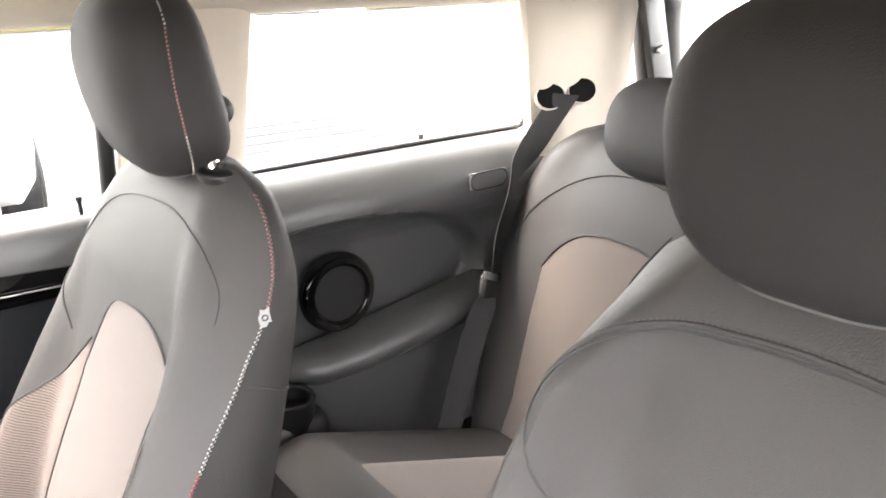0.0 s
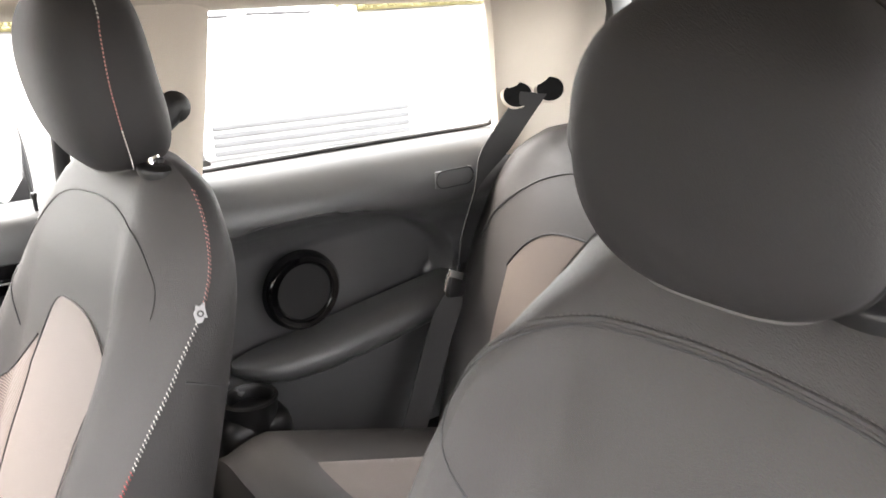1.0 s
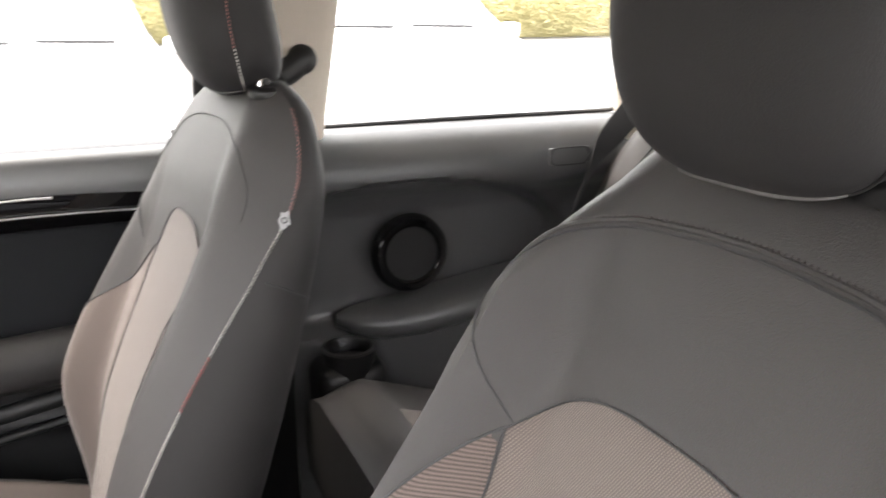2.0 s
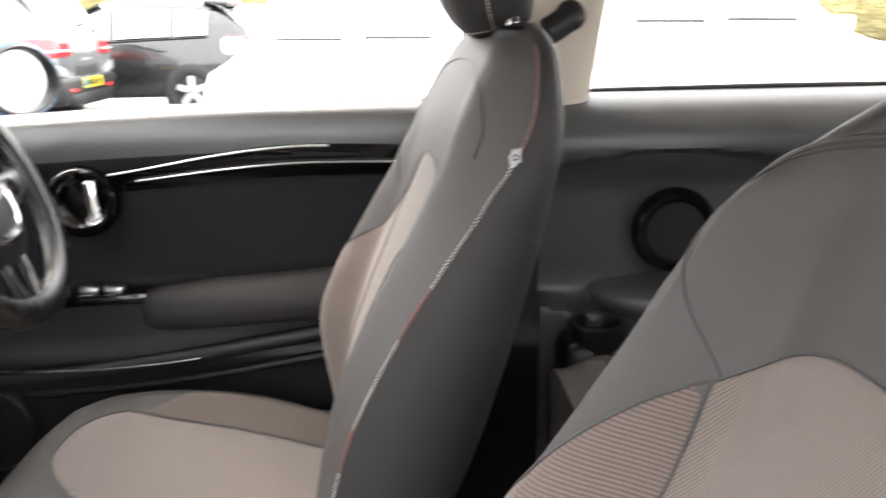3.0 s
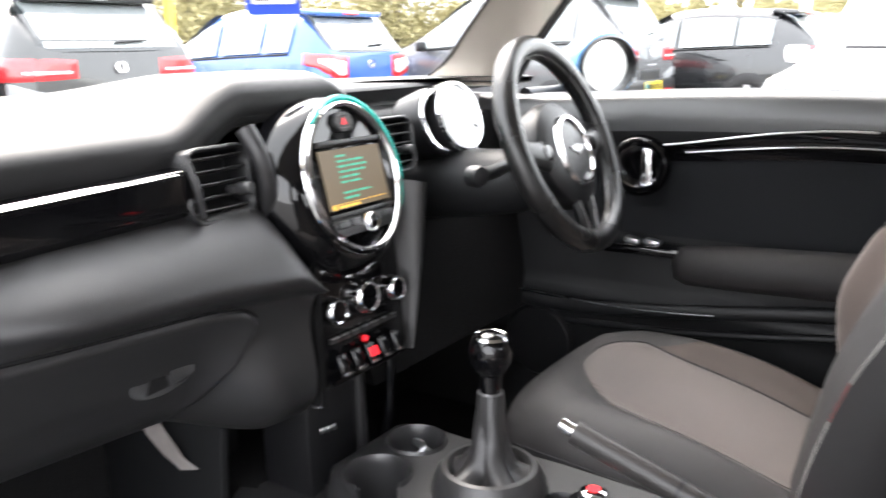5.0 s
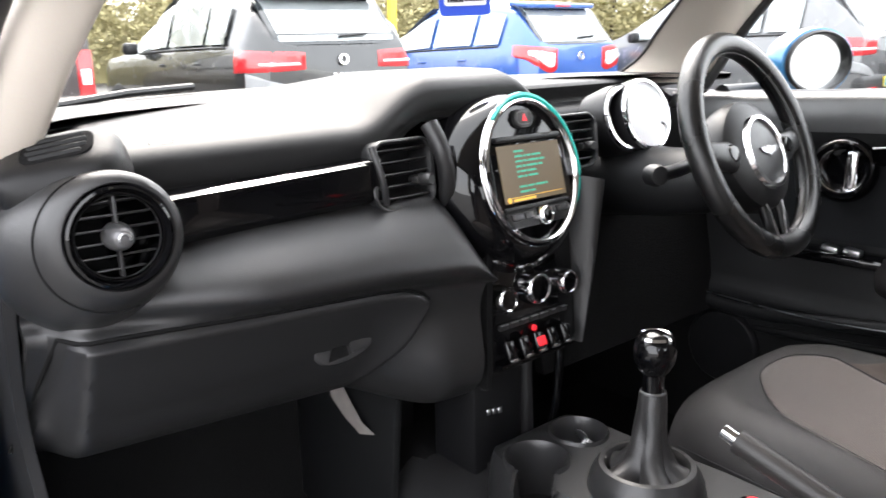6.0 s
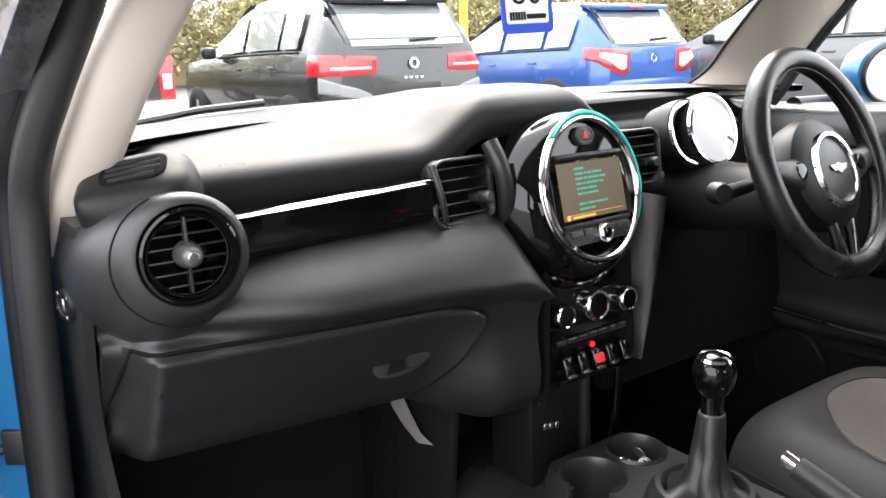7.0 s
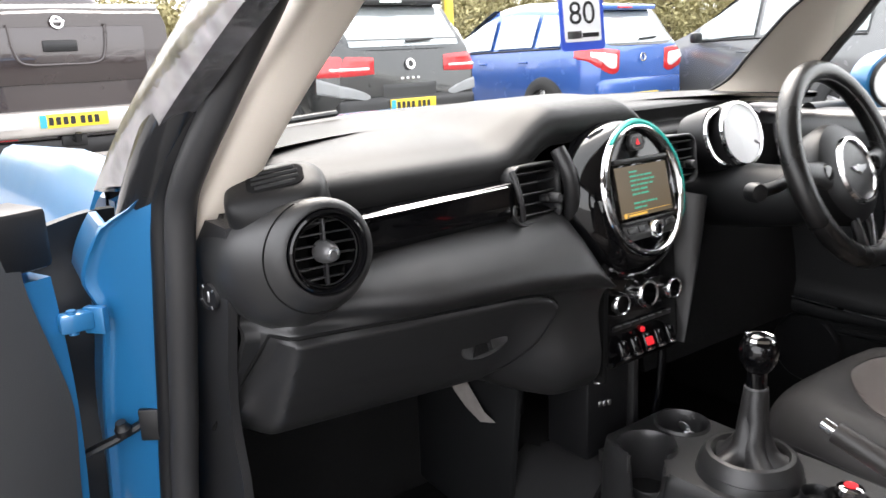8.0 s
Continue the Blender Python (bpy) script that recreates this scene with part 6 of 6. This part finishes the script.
part("sheet", loft([[(-0.181, 0.97, 0.535), (-0.181, 0.925, 0.548)], [(-0.184, 0.955, 0.515), (-0.190, 0.89, 0.535)], [(-0.182, 0.92, 0.49), (-0.192, 0.855, 0.508)], [(-0.181, 0.88, 0.475), (-0.181, 0.835, 0.490)]], wrap=False), material("foil_paper", (0.34, 0.31, 0.29), 0.45, vary=0.3, scale=40), foil)
mat = tagged(part("floor_mat", box(0.42, 0.62, 0.012, (-0.36, 0.72, 0.258), 0.004), CARPET_AND_SHADE), "black carpet floor mat", "floor mat")

hook = thing("coat_hook", "small cream coat hook over the side window", "hook")
part("hook_plate", lathe([(0, 0.006), (0.014, 0.006), (0.020, 0.003), (0.022, 0.0), (0, 0)], axes((0.596, -0.537, 1.298), (-1, 0, -0.3)), 28), CREAM_TRIM, hook)
part("hook_arm", tube([(0.592, -0.537, 1.300), (0.580, -0.537, 1.288), (0.578, -0.537, 1.298)], 0.004, 10), CREAM_TRIM, hook)


from mathutils.bvhtree import BVHTree


# ---- outside: car lot, parked cars, hedge ----
TARMAC = material("pale_tarmac", (0.14, 0.137, 0.132), 0.7, bump=0.8, bump_scale=60, vary=0.35, scale=0.6, grain=0.2)
ground = tagged(part("ground", sheet(lambda x, y: (x, y, 0.0), [-400, -60, -20, -8, 0, 8, 20, 60, 400], [-400, -60, -20, -8, 0, 8, 20, 60, 400]), TARMAC), "pale grey tarmac of a car lot", "ground", kind="structure")
TYRE = material("tyre", (0.02, 0.02, 0.021), 0.8, bump=0.3, bump_scale=200)
ALLOY = material("alloy", (0.6, 0.6, 0.61), 0.3, 0.9)
LAMP = material("red_lamp_glass", (0.45, 0.015, 0.02), 0.12, coat=0.8)
CLEAR = material("clear_lamp_glass", (0.7, 0.7, 0.7), 0.1, coat=0.8)
DARKGLASS = material("dark_car_glass", (0.02, 0.024, 0.026), 0.04, coat=0.5, vary=0.2)
SKYGLASS = material("sky_pale_car_glass", (0.34, 0.37, 0.375), 0.06, 0.5, coat=0.5, vary=0.3, scale=2)
GRILLE_BAR = material("grille_bar", (0.09, 0.092, 0.095), 0.5)
GREY_PANEL = material("grey_bumper_panel", (0.22, 0.225, 0.23), 0.4)
GREY_TRIM = material("dark_bumper_plastic", (0.02, 0.021, 0.022), 0.5)
GRILLE = material("grille_plastic", (0.26, 0.265, 0.27), 0.5)
STEEL = material("brushed_bumper", (0.50, 0.47, 0.44), 0.35, 0.6, vary=0.2, scale=5)
SILVER_TOP = material("tonneau_cloth", (0.45, 0.44, 0.43), 0.6)
PLATE = material("yellow_plate", (0.75, 0.55, 0.03), 0.4)


def paint(name, colour):
    return material(name, colour, 0.25, 0.2, coat=0.9, vary=0.05)


def parked_car(name, label, m, colour, kind="hatch", length=4.1, width=1.78, height=1.48, glass_mat=DARKGLASS, plate=True, group="parked cars"):
    """A whole parked car; local y runs forward, its tail lies at y = 0."""
    car = thing(name, label, "car", group)
    w = width / 2
    h = height
    # side outline: forward place, underside, shoulder, roof
    if kind == "pickup":
        rows = [(0.0, 0.45, 1.42, 1.44), (0.06, 0.42, 1.44, 1.48), (1.5, 0.40, 1.40, 1.48), (1.62, 0.38, 1.20, h - 0.1), (1.9, 0.36, 1.10, h), (3.2, 0.36, 1.08, h), (4.1, 0.36, 1.06, 1.12), (length - 0.2, 0.38, 0.95, 0.98), (length, 0.5, 0.8, 0.85)]
    elif kind == "suv":
        rows = [(0.0, 0.42, 0.98, 1.02), (0.08, 0.36, 1.02, 1.16), (0.42, 0.32, 1.03, h - 0.10), (0.75, 0.30, 1.03, h), (2.1, 0.30, 1.0, h), (3.05, 0.30, 0.98, 1.04), (length - 0.25, 0.30, 0.88, 0.92), (length, 0.4, 0.7, 0.75)]
    else:
        rows = [(0.0, 0.40, 0.92, 0.96), (0.08, 0.34, 0.95, 1.08), (0.40, 0.28, 0.97, h - 0.10), (0.75, 0.25, 0.96, h), (1.9, 0.25, 0.92, h - 0.01), (2.85, 0.25, 0.90, 0.96), (length - 0.25, 0.25, 0.80, 0.84), (length, 0.36, 0.62, 0.68)]
    tumble = 0.21 if kind == "hatch" else 0.16
    rings = []
    ys = sorted(set([r[0] for r in rows] + steps(0, length, 40)))
    for y in ys:
        lo, sh, top = curve_at(rows, y)
        top = max(top, sh + 0.01)
        end = 1 - (0.05 if kind == "pickup" else 0.16) * ease(0.35, 0.0, y) ** 2 - 0.20 * ease(length - 0.6, length, y) ** 2
        a = w * end
        up = min(1, (top - sh) / 0.4)
        half = [(a * 0.90, lo), (a * 0.98, lo + 0.10), (a, (lo + sh) / 2), (a * 0.985, sh - 0.08), (a * 0.95, sh), (a * (0.95 - tumble * up), sh + (top - sh) * 0.8), (a * (0.90 - (tumble + 0.06) * up), sh + (top - sh) * 0.94), (a * 0.45, top), (0, top + 0.01)]
        rings.append([Vector((x, y, z)) for x, z in half] + [Vector((-x, y, z)) for x, z in half[-2::-1]])
    shell = loft(rings)
    tree_ = BVHTree.FromBMesh(shell)
    body = part("body", shell, colour, car)

    def tail_skin(u, z, out):
        """On the tail's skin, u along it from the middle round the corner; out lifts it off."""
        turn_ = radians(62) * max(0, (abs(u) - 0.55) / 0.45)
        d = Vector((-math.copysign(math.sin(turn_), u), math.cos(turn_), 0))
        start = Vector((u * w * 0.84 * min(1, 0.55 / max(abs(u), 1e-6)) + math.copysign(max(0, abs(u) - 0.55) * w * 0.55, u), 0.42 * max(0, (abs(u) - 0.55) / 0.45), z)) - d * 3
        hit_ = tree_.ray_cast(start, d)[0]
        return (hit_ if hit_ is not None else start + d * 3) - d * out

    def tail_panel(name, u0, u1, low, high, mat_, parent, label="", out=0.012, nu=14, nv=8):
        """A panel on the tail between u0 and u1 and two heights given along it."""
        rows_ = [[tail_skin(u, low(t) + (high(t) - low(t)) * v, out * min(1, 6 * min(t + 0.04, 1.04 - t)) * min(1, 6 * min(v + 0.04, 1.04 - v))) for v in steps(0, 1, nv)] for t, u in ((k / nu, u0 + (u1 - u0) * k / nu) for k in range(nu + 1))]
        return part(name, loft(rows_, caps=False, wrap=False), mat_, parent, label)

    def skin(y, f, side=1, lift=0.014):
        """A place on the glasshouse's side, f from the shoulder to the roof edge."""
        lo, sh, top = curve_at(rows, y)
        end = 1 - (0.05 if kind == "pickup" else 0.16) * ease(0.35, 0.0, y) ** 2 - 0.20 * ease(length - 0.6, length, y) ** 2
        a = w * end
        up = min(1, (top - sh) / 0.4)
        return Vector((side * (a * (0.95 - tumble * up * f / 0.8) + lift), y, sh + (top - sh) * f))
    spans = {"pickup": ((1.75, 2.42), (2.48, 3.35)), "suv": ((0.62, 1.0), (1.06, 1.85), (1.93, 2.70)), "hatch": ((0.55, 0.95), (1.02, 1.70), (1.78, 2.5))}[kind]
    for s in (-1, 1):
        for a, b in spans:
            win = sheet(lambda y, f, s=s: skin(y, f, s, 0.028), steps(a, b, 8), steps(0.10, 0.76, 5))
            part("side_window", win, glass_mat, car, "side window")
        part("waist_trim", tube([skin(y, 0.05, s) for y in steps(spans[0][0], spans[-1][1], 12)], 0.009, 6), BLACK, car)
        for a, b in spans[1:]:
            part("door_handle", box(0.03, 0.15, 0.03, (s * (w * 0.985 + 0.006), a + 0.12, curve_at(rows, a)[1] - 0.12), 0.01), colour, car)
        part("wing_mirror", box(0.16, 0.10, 0.13, (s * (w + 0.07), spans[-1][1] - 0.05, curve_at(rows, 2.3)[1] + 0.06), 0.04, 3), BLACK if kind == "suv" and colour is not WHITE else colour, car)
        for yy in (0.78 if kind != "pickup" else 1.1, length - 0.85):
            arch = lathe([(0.0, 0.0), (0.345, 0.0), (0.358, -0.01), (0.36, -0.2)], axes((s * (w + 0.004), yy, 0.315), (s, 0, 0)), 32)
            part("wheel_arch", arch, BLACK, car)
            wh = part("wheel", lathe([(0.20, 0.016), (0.215, 0.028), (0.29, 0.028), (0.326, 0.012), (0.330, -0.18), (0.1, -0.18)], axes((s * (w + 0.004), yy, 0.325), (s, 0, 0)), 36), TYRE, car)
            part("rim", lathe([(0, -0.01), (0.19, -0.02), (0.20, 0.02), (0.212, 0.022)], axes((s * (w + 0.004), yy, 0.325), (s, 0, 0)), 28), BLACK, wh)
            for k in range(5):
                part("spoke", box(0.075, 0.19, 0.02, axes((s * (w + 0.006), yy, 0.325), (s, 0, 0)) @ Matrix.Rotation(2 * math.pi * k / 5, 4, "Z") @ Matrix.Translation((0, 0.10, 0.002)), 0.006, 1), ALLOY, wh)

    def tail_at(x, f):
        """On the tail from the shoulder (0) to the roof (1)."""
        z = curve_at(rows, 0.0)[1] + 0.0 + (h - curve_at(rows, 0.0)[1]) * f
        lo_, hi_ = 0.0, 0.75
        for _ in range(24):
            mid = (lo_ + hi_) / 2
            lo_, hi_ = (mid, hi_) if curve_at(rows, mid)[2] < z else (lo_, mid)
        return Vector((x, lo_ - 0.035 + 0.06 * (x / w) ** 2 * (1 - f), z))
    if kind != "pickup":
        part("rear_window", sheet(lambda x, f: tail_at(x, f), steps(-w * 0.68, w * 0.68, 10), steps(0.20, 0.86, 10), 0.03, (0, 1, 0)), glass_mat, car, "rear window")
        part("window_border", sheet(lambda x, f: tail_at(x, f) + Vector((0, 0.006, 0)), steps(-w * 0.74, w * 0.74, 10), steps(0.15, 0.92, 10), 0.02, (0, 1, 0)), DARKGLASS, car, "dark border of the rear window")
        spo = part("spoiler", box(w * 1.36, 0.34, 0.06, pose(0, 0.45, h - 0.045, 6, 0, 0), 0.02, 3), colour if kind == "hatch" else BLACK, car)
        part("brake_light", box(0.24, 0.02, 0.022, (0, 0.275, h - 0.062), 0.004), LAMP if kind == "hatch" else CLEAR, spo, "high brake light")
        part("rear_wiper", tube([tail_at(-0.02, 0.27) + Vector((0, -0.02, 0)), tail_at(0.30, 0.30) + Vector((0, -0.02, 0))], 0.012, 6), BLACK, car, "rear wiper")
    sh0 = curve_at(rows, 0.03)[1]
    for s in (-1, 1):
        if kind == "pickup":
            lm = part("tail_lamp", box(0.13, 0.10, 0.44, (s * (w * 0.95 - 0.055), 0.03, 0.85), 0.02), LAMP, car, "red tail lamp")
            part("lamp_lens", box(0.08, 0.03, 0.13, (s * (w * 0.95 - 0.055), -0.015, 0.85), 0.01), CLEAR, lm, "clear centre lens")
        elif kind == "suv":
            lm = tail_panel("tail_lamp", s * 0.52, s * 1.06, lambda t: sh0 - 0.14 - 0.02 * t, lambda t: sh0 + 0.01 + 0.03 * t, LAMP, car, "red wrap round tail lamp", 0.016)
            tail_panel("lamp_lens", s * 0.58, s * 0.90, lambda t: sh0 - 0.105, lambda t: sh0 - 0.07, CLEAR, lm, "clear lower lens", 0.026, 8, 3)
            tail_panel("bumper_corner", s * 0.60, s * 0.96, lambda t: sh0 - 0.40 + 0.10 * t, lambda t: sh0 - 0.33 + 0.17 * t, GREY_PANEL, car, "grey angled bumper panel", 0.02)
        else:
            lm = tail_panel("tail_lamp", s * 0.56, s * 1.0, lambda t: sh0 - 0.19 - 0.09 * math.sin(math.pi * min(1, t * 1.3)) + 0.14 * t, lambda t: sh0 + 0.03 + 0.05 * t, LAMP, car, "red outlined tail lamp", 0.018)
            tail_panel("lamp_lens", s * 0.62, s * 0.90, lambda t: sh0 - 0.165 - 0.07 * math.sin(math.pi * min(1, t * 1.3)) + 0.13 * t, lambda t: sh0 + 0.0 + 0.03 * t, CLEAR, lm, "clear centre lens", 0.030, 10, 5)
    if kind == "suv":
        tail_panel("plate_recess", -0.40, 0.40, lambda t: 0.60, lambda t: sh0 - 0.24, GREY_TRIM, car, "dark plate recess", 0.012)
    if kind == "pickup":
        part("bumper", box(width * 0.96, 0.22, 0.20, (0, -0.04, 0.60), 0.04, 3), STEEL, car, "wide pale steel bumper")
        part("tow_hitch", merge(tube([(0, 0.0, 0.46), (0, -0.20, 0.46), (0, -0.22, 0.52)], 0.025, 10), box(0.20, 0.06, 0.10, (0, -0.05, 0.45), 0.02)), BLACK, car, "tow hitch")
        part("tailgate_panel", box(width * 0.72, 0.03, 0.44, (0, -0.012, 1.12), 0.014, 2), colour, car)
        crease = smooth_line([(-0.36, -0.032, 1.36), (-0.34, -0.034, 1.16), (-0.27, -0.034, 1.06), (0, -0.034, 1.05), (0.27, -0.034, 1.06), (0.34, -0.034, 1.16), (0.36, -0.032, 1.36)], 6)
        part("tailgate_crease", tube(crease, 0.012, 8), colour, car, "pressed crease round the badge")
        part("badge_bar", box(0.11, 0.012, 0.022, (0, -0.04, 1.38), 0.004), CHROME, car)
        for s in (-1, 1):
            part("bumper_step", box(0.36, 0.03, 0.10, (s * 0.56, -0.152, 0.62), 0.01), SILVER_TOP, car, "pale bumper step pad")
        part("tonneau", box(width * 0.90, 1.45, 0.05, (0, 0.78, 1.49), 0.02), SILVER_TOP, car, "pale tonneau cover")
    else:
        part("bumper", box(width * 0.86, 0.20, 0.30, (0, 0.06, 0.50), 0.07, 3), BLACK if kind != "hatch" else colour, car)
    part("bumper_insert", box(width * 0.62, 0.10, 0.14, (0, -0.01, 0.40), 0.03), BLACK, car)
    for s in (-1, 1) if kind != "hatch" else ():
        part("reflector", box(0.20, 0.02, 0.04, (s * w * 0.55, -0.04, 0.50), 0.01), LAMP, car)
    pz = {"pickup": 0.62, "suv": 0.56, "hatch": 0.42}[kind]
    py = -0.155 if kind == "pickup" else -0.045
    if plate:
        pl = part("number_plate", box(0.52, 0.02, 0.11, (0, py, pz), 0.006), PLATE, car, "yellow plate with dark bars")
        for k in range(7):
            part("plate_bar", box(0.036, 0.006, 0.062, (-0.175 + 0.054 * k + (0.02 if k > 3 else 0), py - 0.011, pz), 0, 1), BLACK, pl)
    if plate:
        part("plate_band", box(0.05, 0.006, 0.10, (-0.232, py - 0.0105, pz), 0, 1), material("plate_blue", (0.02, 0.30, 0.42), 0.4), pl)
    part("badge", lathe([(0.030, 0.0), (0.034, 0.008), (0.048, 0.008), (0.052, 0.0)], axes((0, -0.035 if kind == "pickup" else -0.02, sh0 - 0.06), (0, -1, 0.1)), 28), CHROME, car, "round chrome badge")
    if kind == "pickup":
        part("grab_handle", box(0.26, 0.03, 0.09, (0, -0.03, sh0 - 0.24), 0.02), BLACK, car, "tailgate handle")
    elif kind == "suv":
        for k in range(4):
            part("badge_bar", box(0.035, 0.01, 0.022, (-0.09 + 0.06 * k, -0.012, sh0 - 0.19), 0.003, 1), CHROME, car)
    grille = part("front_grille", box(width * 0.74, 0.06, 0.24, (0, length - 0.024, 0.46), 0.05, 3), GRILLE, car)
    for k in range(4):
        part("grille_slat", box(width * 0.68, 0.02, 0.026, (0, length + 0.008, 0.385 + 0.050 * k), 0.004, 1), GRILLE_BAR, grille)
    part("lower_intake", box(width * 0.7, 0.05, 0.12, (0, length - 0.06, 0.30), 0.03), GRILLE, car)
    hood_y, roof_y = {"pickup": (4.05, 3.25), "suv": (3.0, 2.15), "hatch": (2.8, 1.95)}[kind]
    ws = sheet(lambda x, t: (x * (w * (0.88 - 0.16 * t)), hood_y + (roof_y - hood_y) * t - 0.10 * x * x, curve_at(rows, hood_y + (roof_y - hood_y) * t)[2] + 0.012), steps(-1, 1, 10), steps(0.06, 0.94, 8))
    part("windscreen", ws, glass_mat, car, "windscreen")
    for xa in (-0.55, 0.1):
        part("wiper", tube([(xa, hood_y + 0.02 - 0.10 * xa * xa, curve_at(rows, hood_y)[2] + 0.035), (xa + 0.5, hood_y - 0.02, curve_at(rows, hood_y)[2] + 0.045)], 0.012, 6), BLACK, car)
    for s in (-1, 1):
        part("headlamp", box(0.34, 0.20, 0.16, pose(s * w * 0.66, length - 0.14, 0.70, 0, 0, s * -22), 0.05, 3), CLEAR, car, "clear headlamp")
    car.matrix_world = m
    return car


GREY = paint("dark_grey_paint", (0.013, 0.0145, 0.015))
NAVY = paint("blue_car_paint", (0.028, 0.095, 0.34))
BROWN = paint("dark_brown_paint", (0.028, 0.020, 0.0195))
SLATE = paint("slate_paint", (0.12, 0.122, 0.125))
SILVER = paint("silver_paint", (0.42, 0.43, 0.44))
WHITE = paint("white_car_paint", (0.78, 0.78, 0.79))
INK = paint("black_car_paint", (0.015, 0.016, 0.018))
parked_car("suv", "dark grey compact suv parked in the next row", pose(3.40, 6.26, 0, 0, 0, 0), GREY, "suv", 4.2, 1.82, 1.57, SKYGLASS)
parked_car("hatchback", "bright blue small hatchback parked in the next row", pose(6.62, 6.15, 0, 0, 0, 0), NAVY, "hatch", 3.7, 1.68, 1.50, SKYGLASS)
parked_car("pickup_truck", "dark brown pickup truck parked in the next row", pose(0.5, 6.95, 0, 0, 0, 0), BROWN, "pickup", 5.2, 1.85, 1.85)
parked_car("suv", "dark silver suv parked beside the blue hatchback", pose(8.6, 3.49, 0, 0, 0, 0), SLATE, "suv", 4.5, 1.84, 1.66, SKYGLASS)
parked_car("hatchback", "black hatchback parked further along the row", pose(10.9, 1.95, 0, 0, 0, 0), INK, "hatch", 4.2, 1.8, 1.46, SKYGLASS)
parked_car("hatchback", "silver hatchback behind the black one", pose(17.0, 1.6, 0, 0, 0, 0), SILVER, "hatch", 4.3, 1.8, 1.50, SKYGLASS)
parked_car("hatchback", "white hatchback parked nose towards the car", pose(8.2, 0.32, 0, 0, 0, 90), WHITE, "hatch", 4.3, 1.8, 1.5, SKYGLASS)
parked_car("suv", "white suv with slatted grille parked alongside", pose(8.2, -2.62, 0, 0, 0, 83.5), WHITE, "suv", 4.4, 1.84, 1.62, SKYGLASS)

# hedge and trees behind the cars
LEAF = material("hedge_leaf", (0.31, 0.275, 0.135), 0.8, vary=0.45, scale=0.5)
BARK = material("bark", (0.10, 0.08, 0.06), 0.9, bump=0.8, bump_scale=30)


def leaves(count, shape, size, rng):
    vs, fs = [], []
    for _ in range(count):
        p = shape(rng)
        a, b = Vector([rng.gauss(0, 1) for _ in range(3)]).normalized(), Vector([rng.gauss(0, 1) for _ in range(3)])
        b = (b - a * a.dot(b)).normalized()
        s = size * rng.uniform(0.6, 1.5)
        i = len(vs)
        vs += [p - a * s, p + b * s * 0.5, p + a * s, p - b * s * 0.5]
        fs.append((i, i + 1, i + 2, i + 3))
    me = bpy.data.meshes.new("leaves")
    me.from_pydata([tuple(v) for v in vs], [], fs)
    me.materials.append(LEAF)
    return me


rng = random.Random(5)
hedge = tagged(new("hedge", leaves(110000, lambda r: Vector((r.uniform(-30, 45), 24 + r.gauss(0, 1.0), abs(r.gauss(0, 1)) * 1.5 + 0.2 + 1.2 * math.sin(r.random() * 3))), 0.075, rng)), "uneven hedge behind the car lot", "hedge", kind="stuff")
for name_, put in (("along", lambda u: (u, 25.2)), ("beside", lambda u: (35.2, 24 - (u + 30) * 0.75))):
    core = sheet(lambda u, v: (*put(u), v * (2.5 + 0.5 * math.sin(u * 0.7) + 0.4 * math.sin(u * 1.9 + 1) + 0.25 * math.sin(u * 5.1))), steps(-30, 45, 240), steps(0, 1, 6), 0.4, (0.4, 1, 0))
    tagged(part("hedge_core", core, LEAF), "dense inner growth of the hedge", "hedge", kind="stuff")
tagged(new("hedge", leaves(60000, lambda r: Vector((34 + r.gauss(0, 1.0), r.uniform(-30, 24), abs(r.gauss(0, 1)) * 1.5 + 0.2)), 0.075, rng)), "uneven hedge beside the car lot", "hedge", kind="stuff")
for x, y, h in ((4, 27, 8), (12, 28, 9), (20, 26, 7.5), (-6, 28, 9), (30, 24, 8), (36, 10, 9), (37, -4, 8)):
    tree = thing("tree", "half bare tree behind the hedge", "tree", "trees behind the lot", at=(x, y, 0))
    limbs = [tube([(0, 0, 0), (0.1, 0, h * 0.3), (0.0, 0.1, h * 0.6), (0.1, 0, h * 0.9)], 0.16, 8)]
    for k in range(9):
        a = rng.uniform(0, 6.28)
        z = h * rng.uniform(0.25, 0.7)
        limbs.append(tube([(0, 0, z), (math.cos(a) * 1.2, math.sin(a) * 1.2, z + 0.9), (math.cos(a) * 2.2, math.sin(a) * 2.2, z + 2.2)], 0.05, 6))
    part("trunk", merge(*limbs), BARK, tree)
    crown = new("crown", leaves(2600, lambda r: Vector((r.gauss(0, 1.3), r.gauss(0, 1.3), h * 0.62 + r.gauss(0, h * 0.18))), 0.17, rng))
    crown.parent = tree

# lamp posts behind the cars
post_paint = material("white_post_paint", (0.75, 0.75, 0.74), 0.5)
for x, y in ((22.3, 6.6), (22.7, 4.66), (23.2, 1.64)):
    lp = thing("lamp_post", "white lamp post beside the car lot", "lamp post", "lamp posts", at=(x, y, 0))
    part("pole", tube([(0, 0, 0), (0, 0, 3.5), (0, 0, 7)], 0.14, 14), post_paint, lp)
    part("base_plate", box(0.45, 0.45, 0.05, (0, 0, 0.025), 0.01), post_paint, lp)
yp = thing("marker_post", "yellow painted post behind the car lot", "post", at=(13.63, 19.0, 0))
part("pole", tube([(0, 0, 0), (0, 0, 1.8), (0, 0, 3.6)], 0.13, 14), material("yellow_post_paint", (0.65, 0.48, 0.05), 0.5), yp)
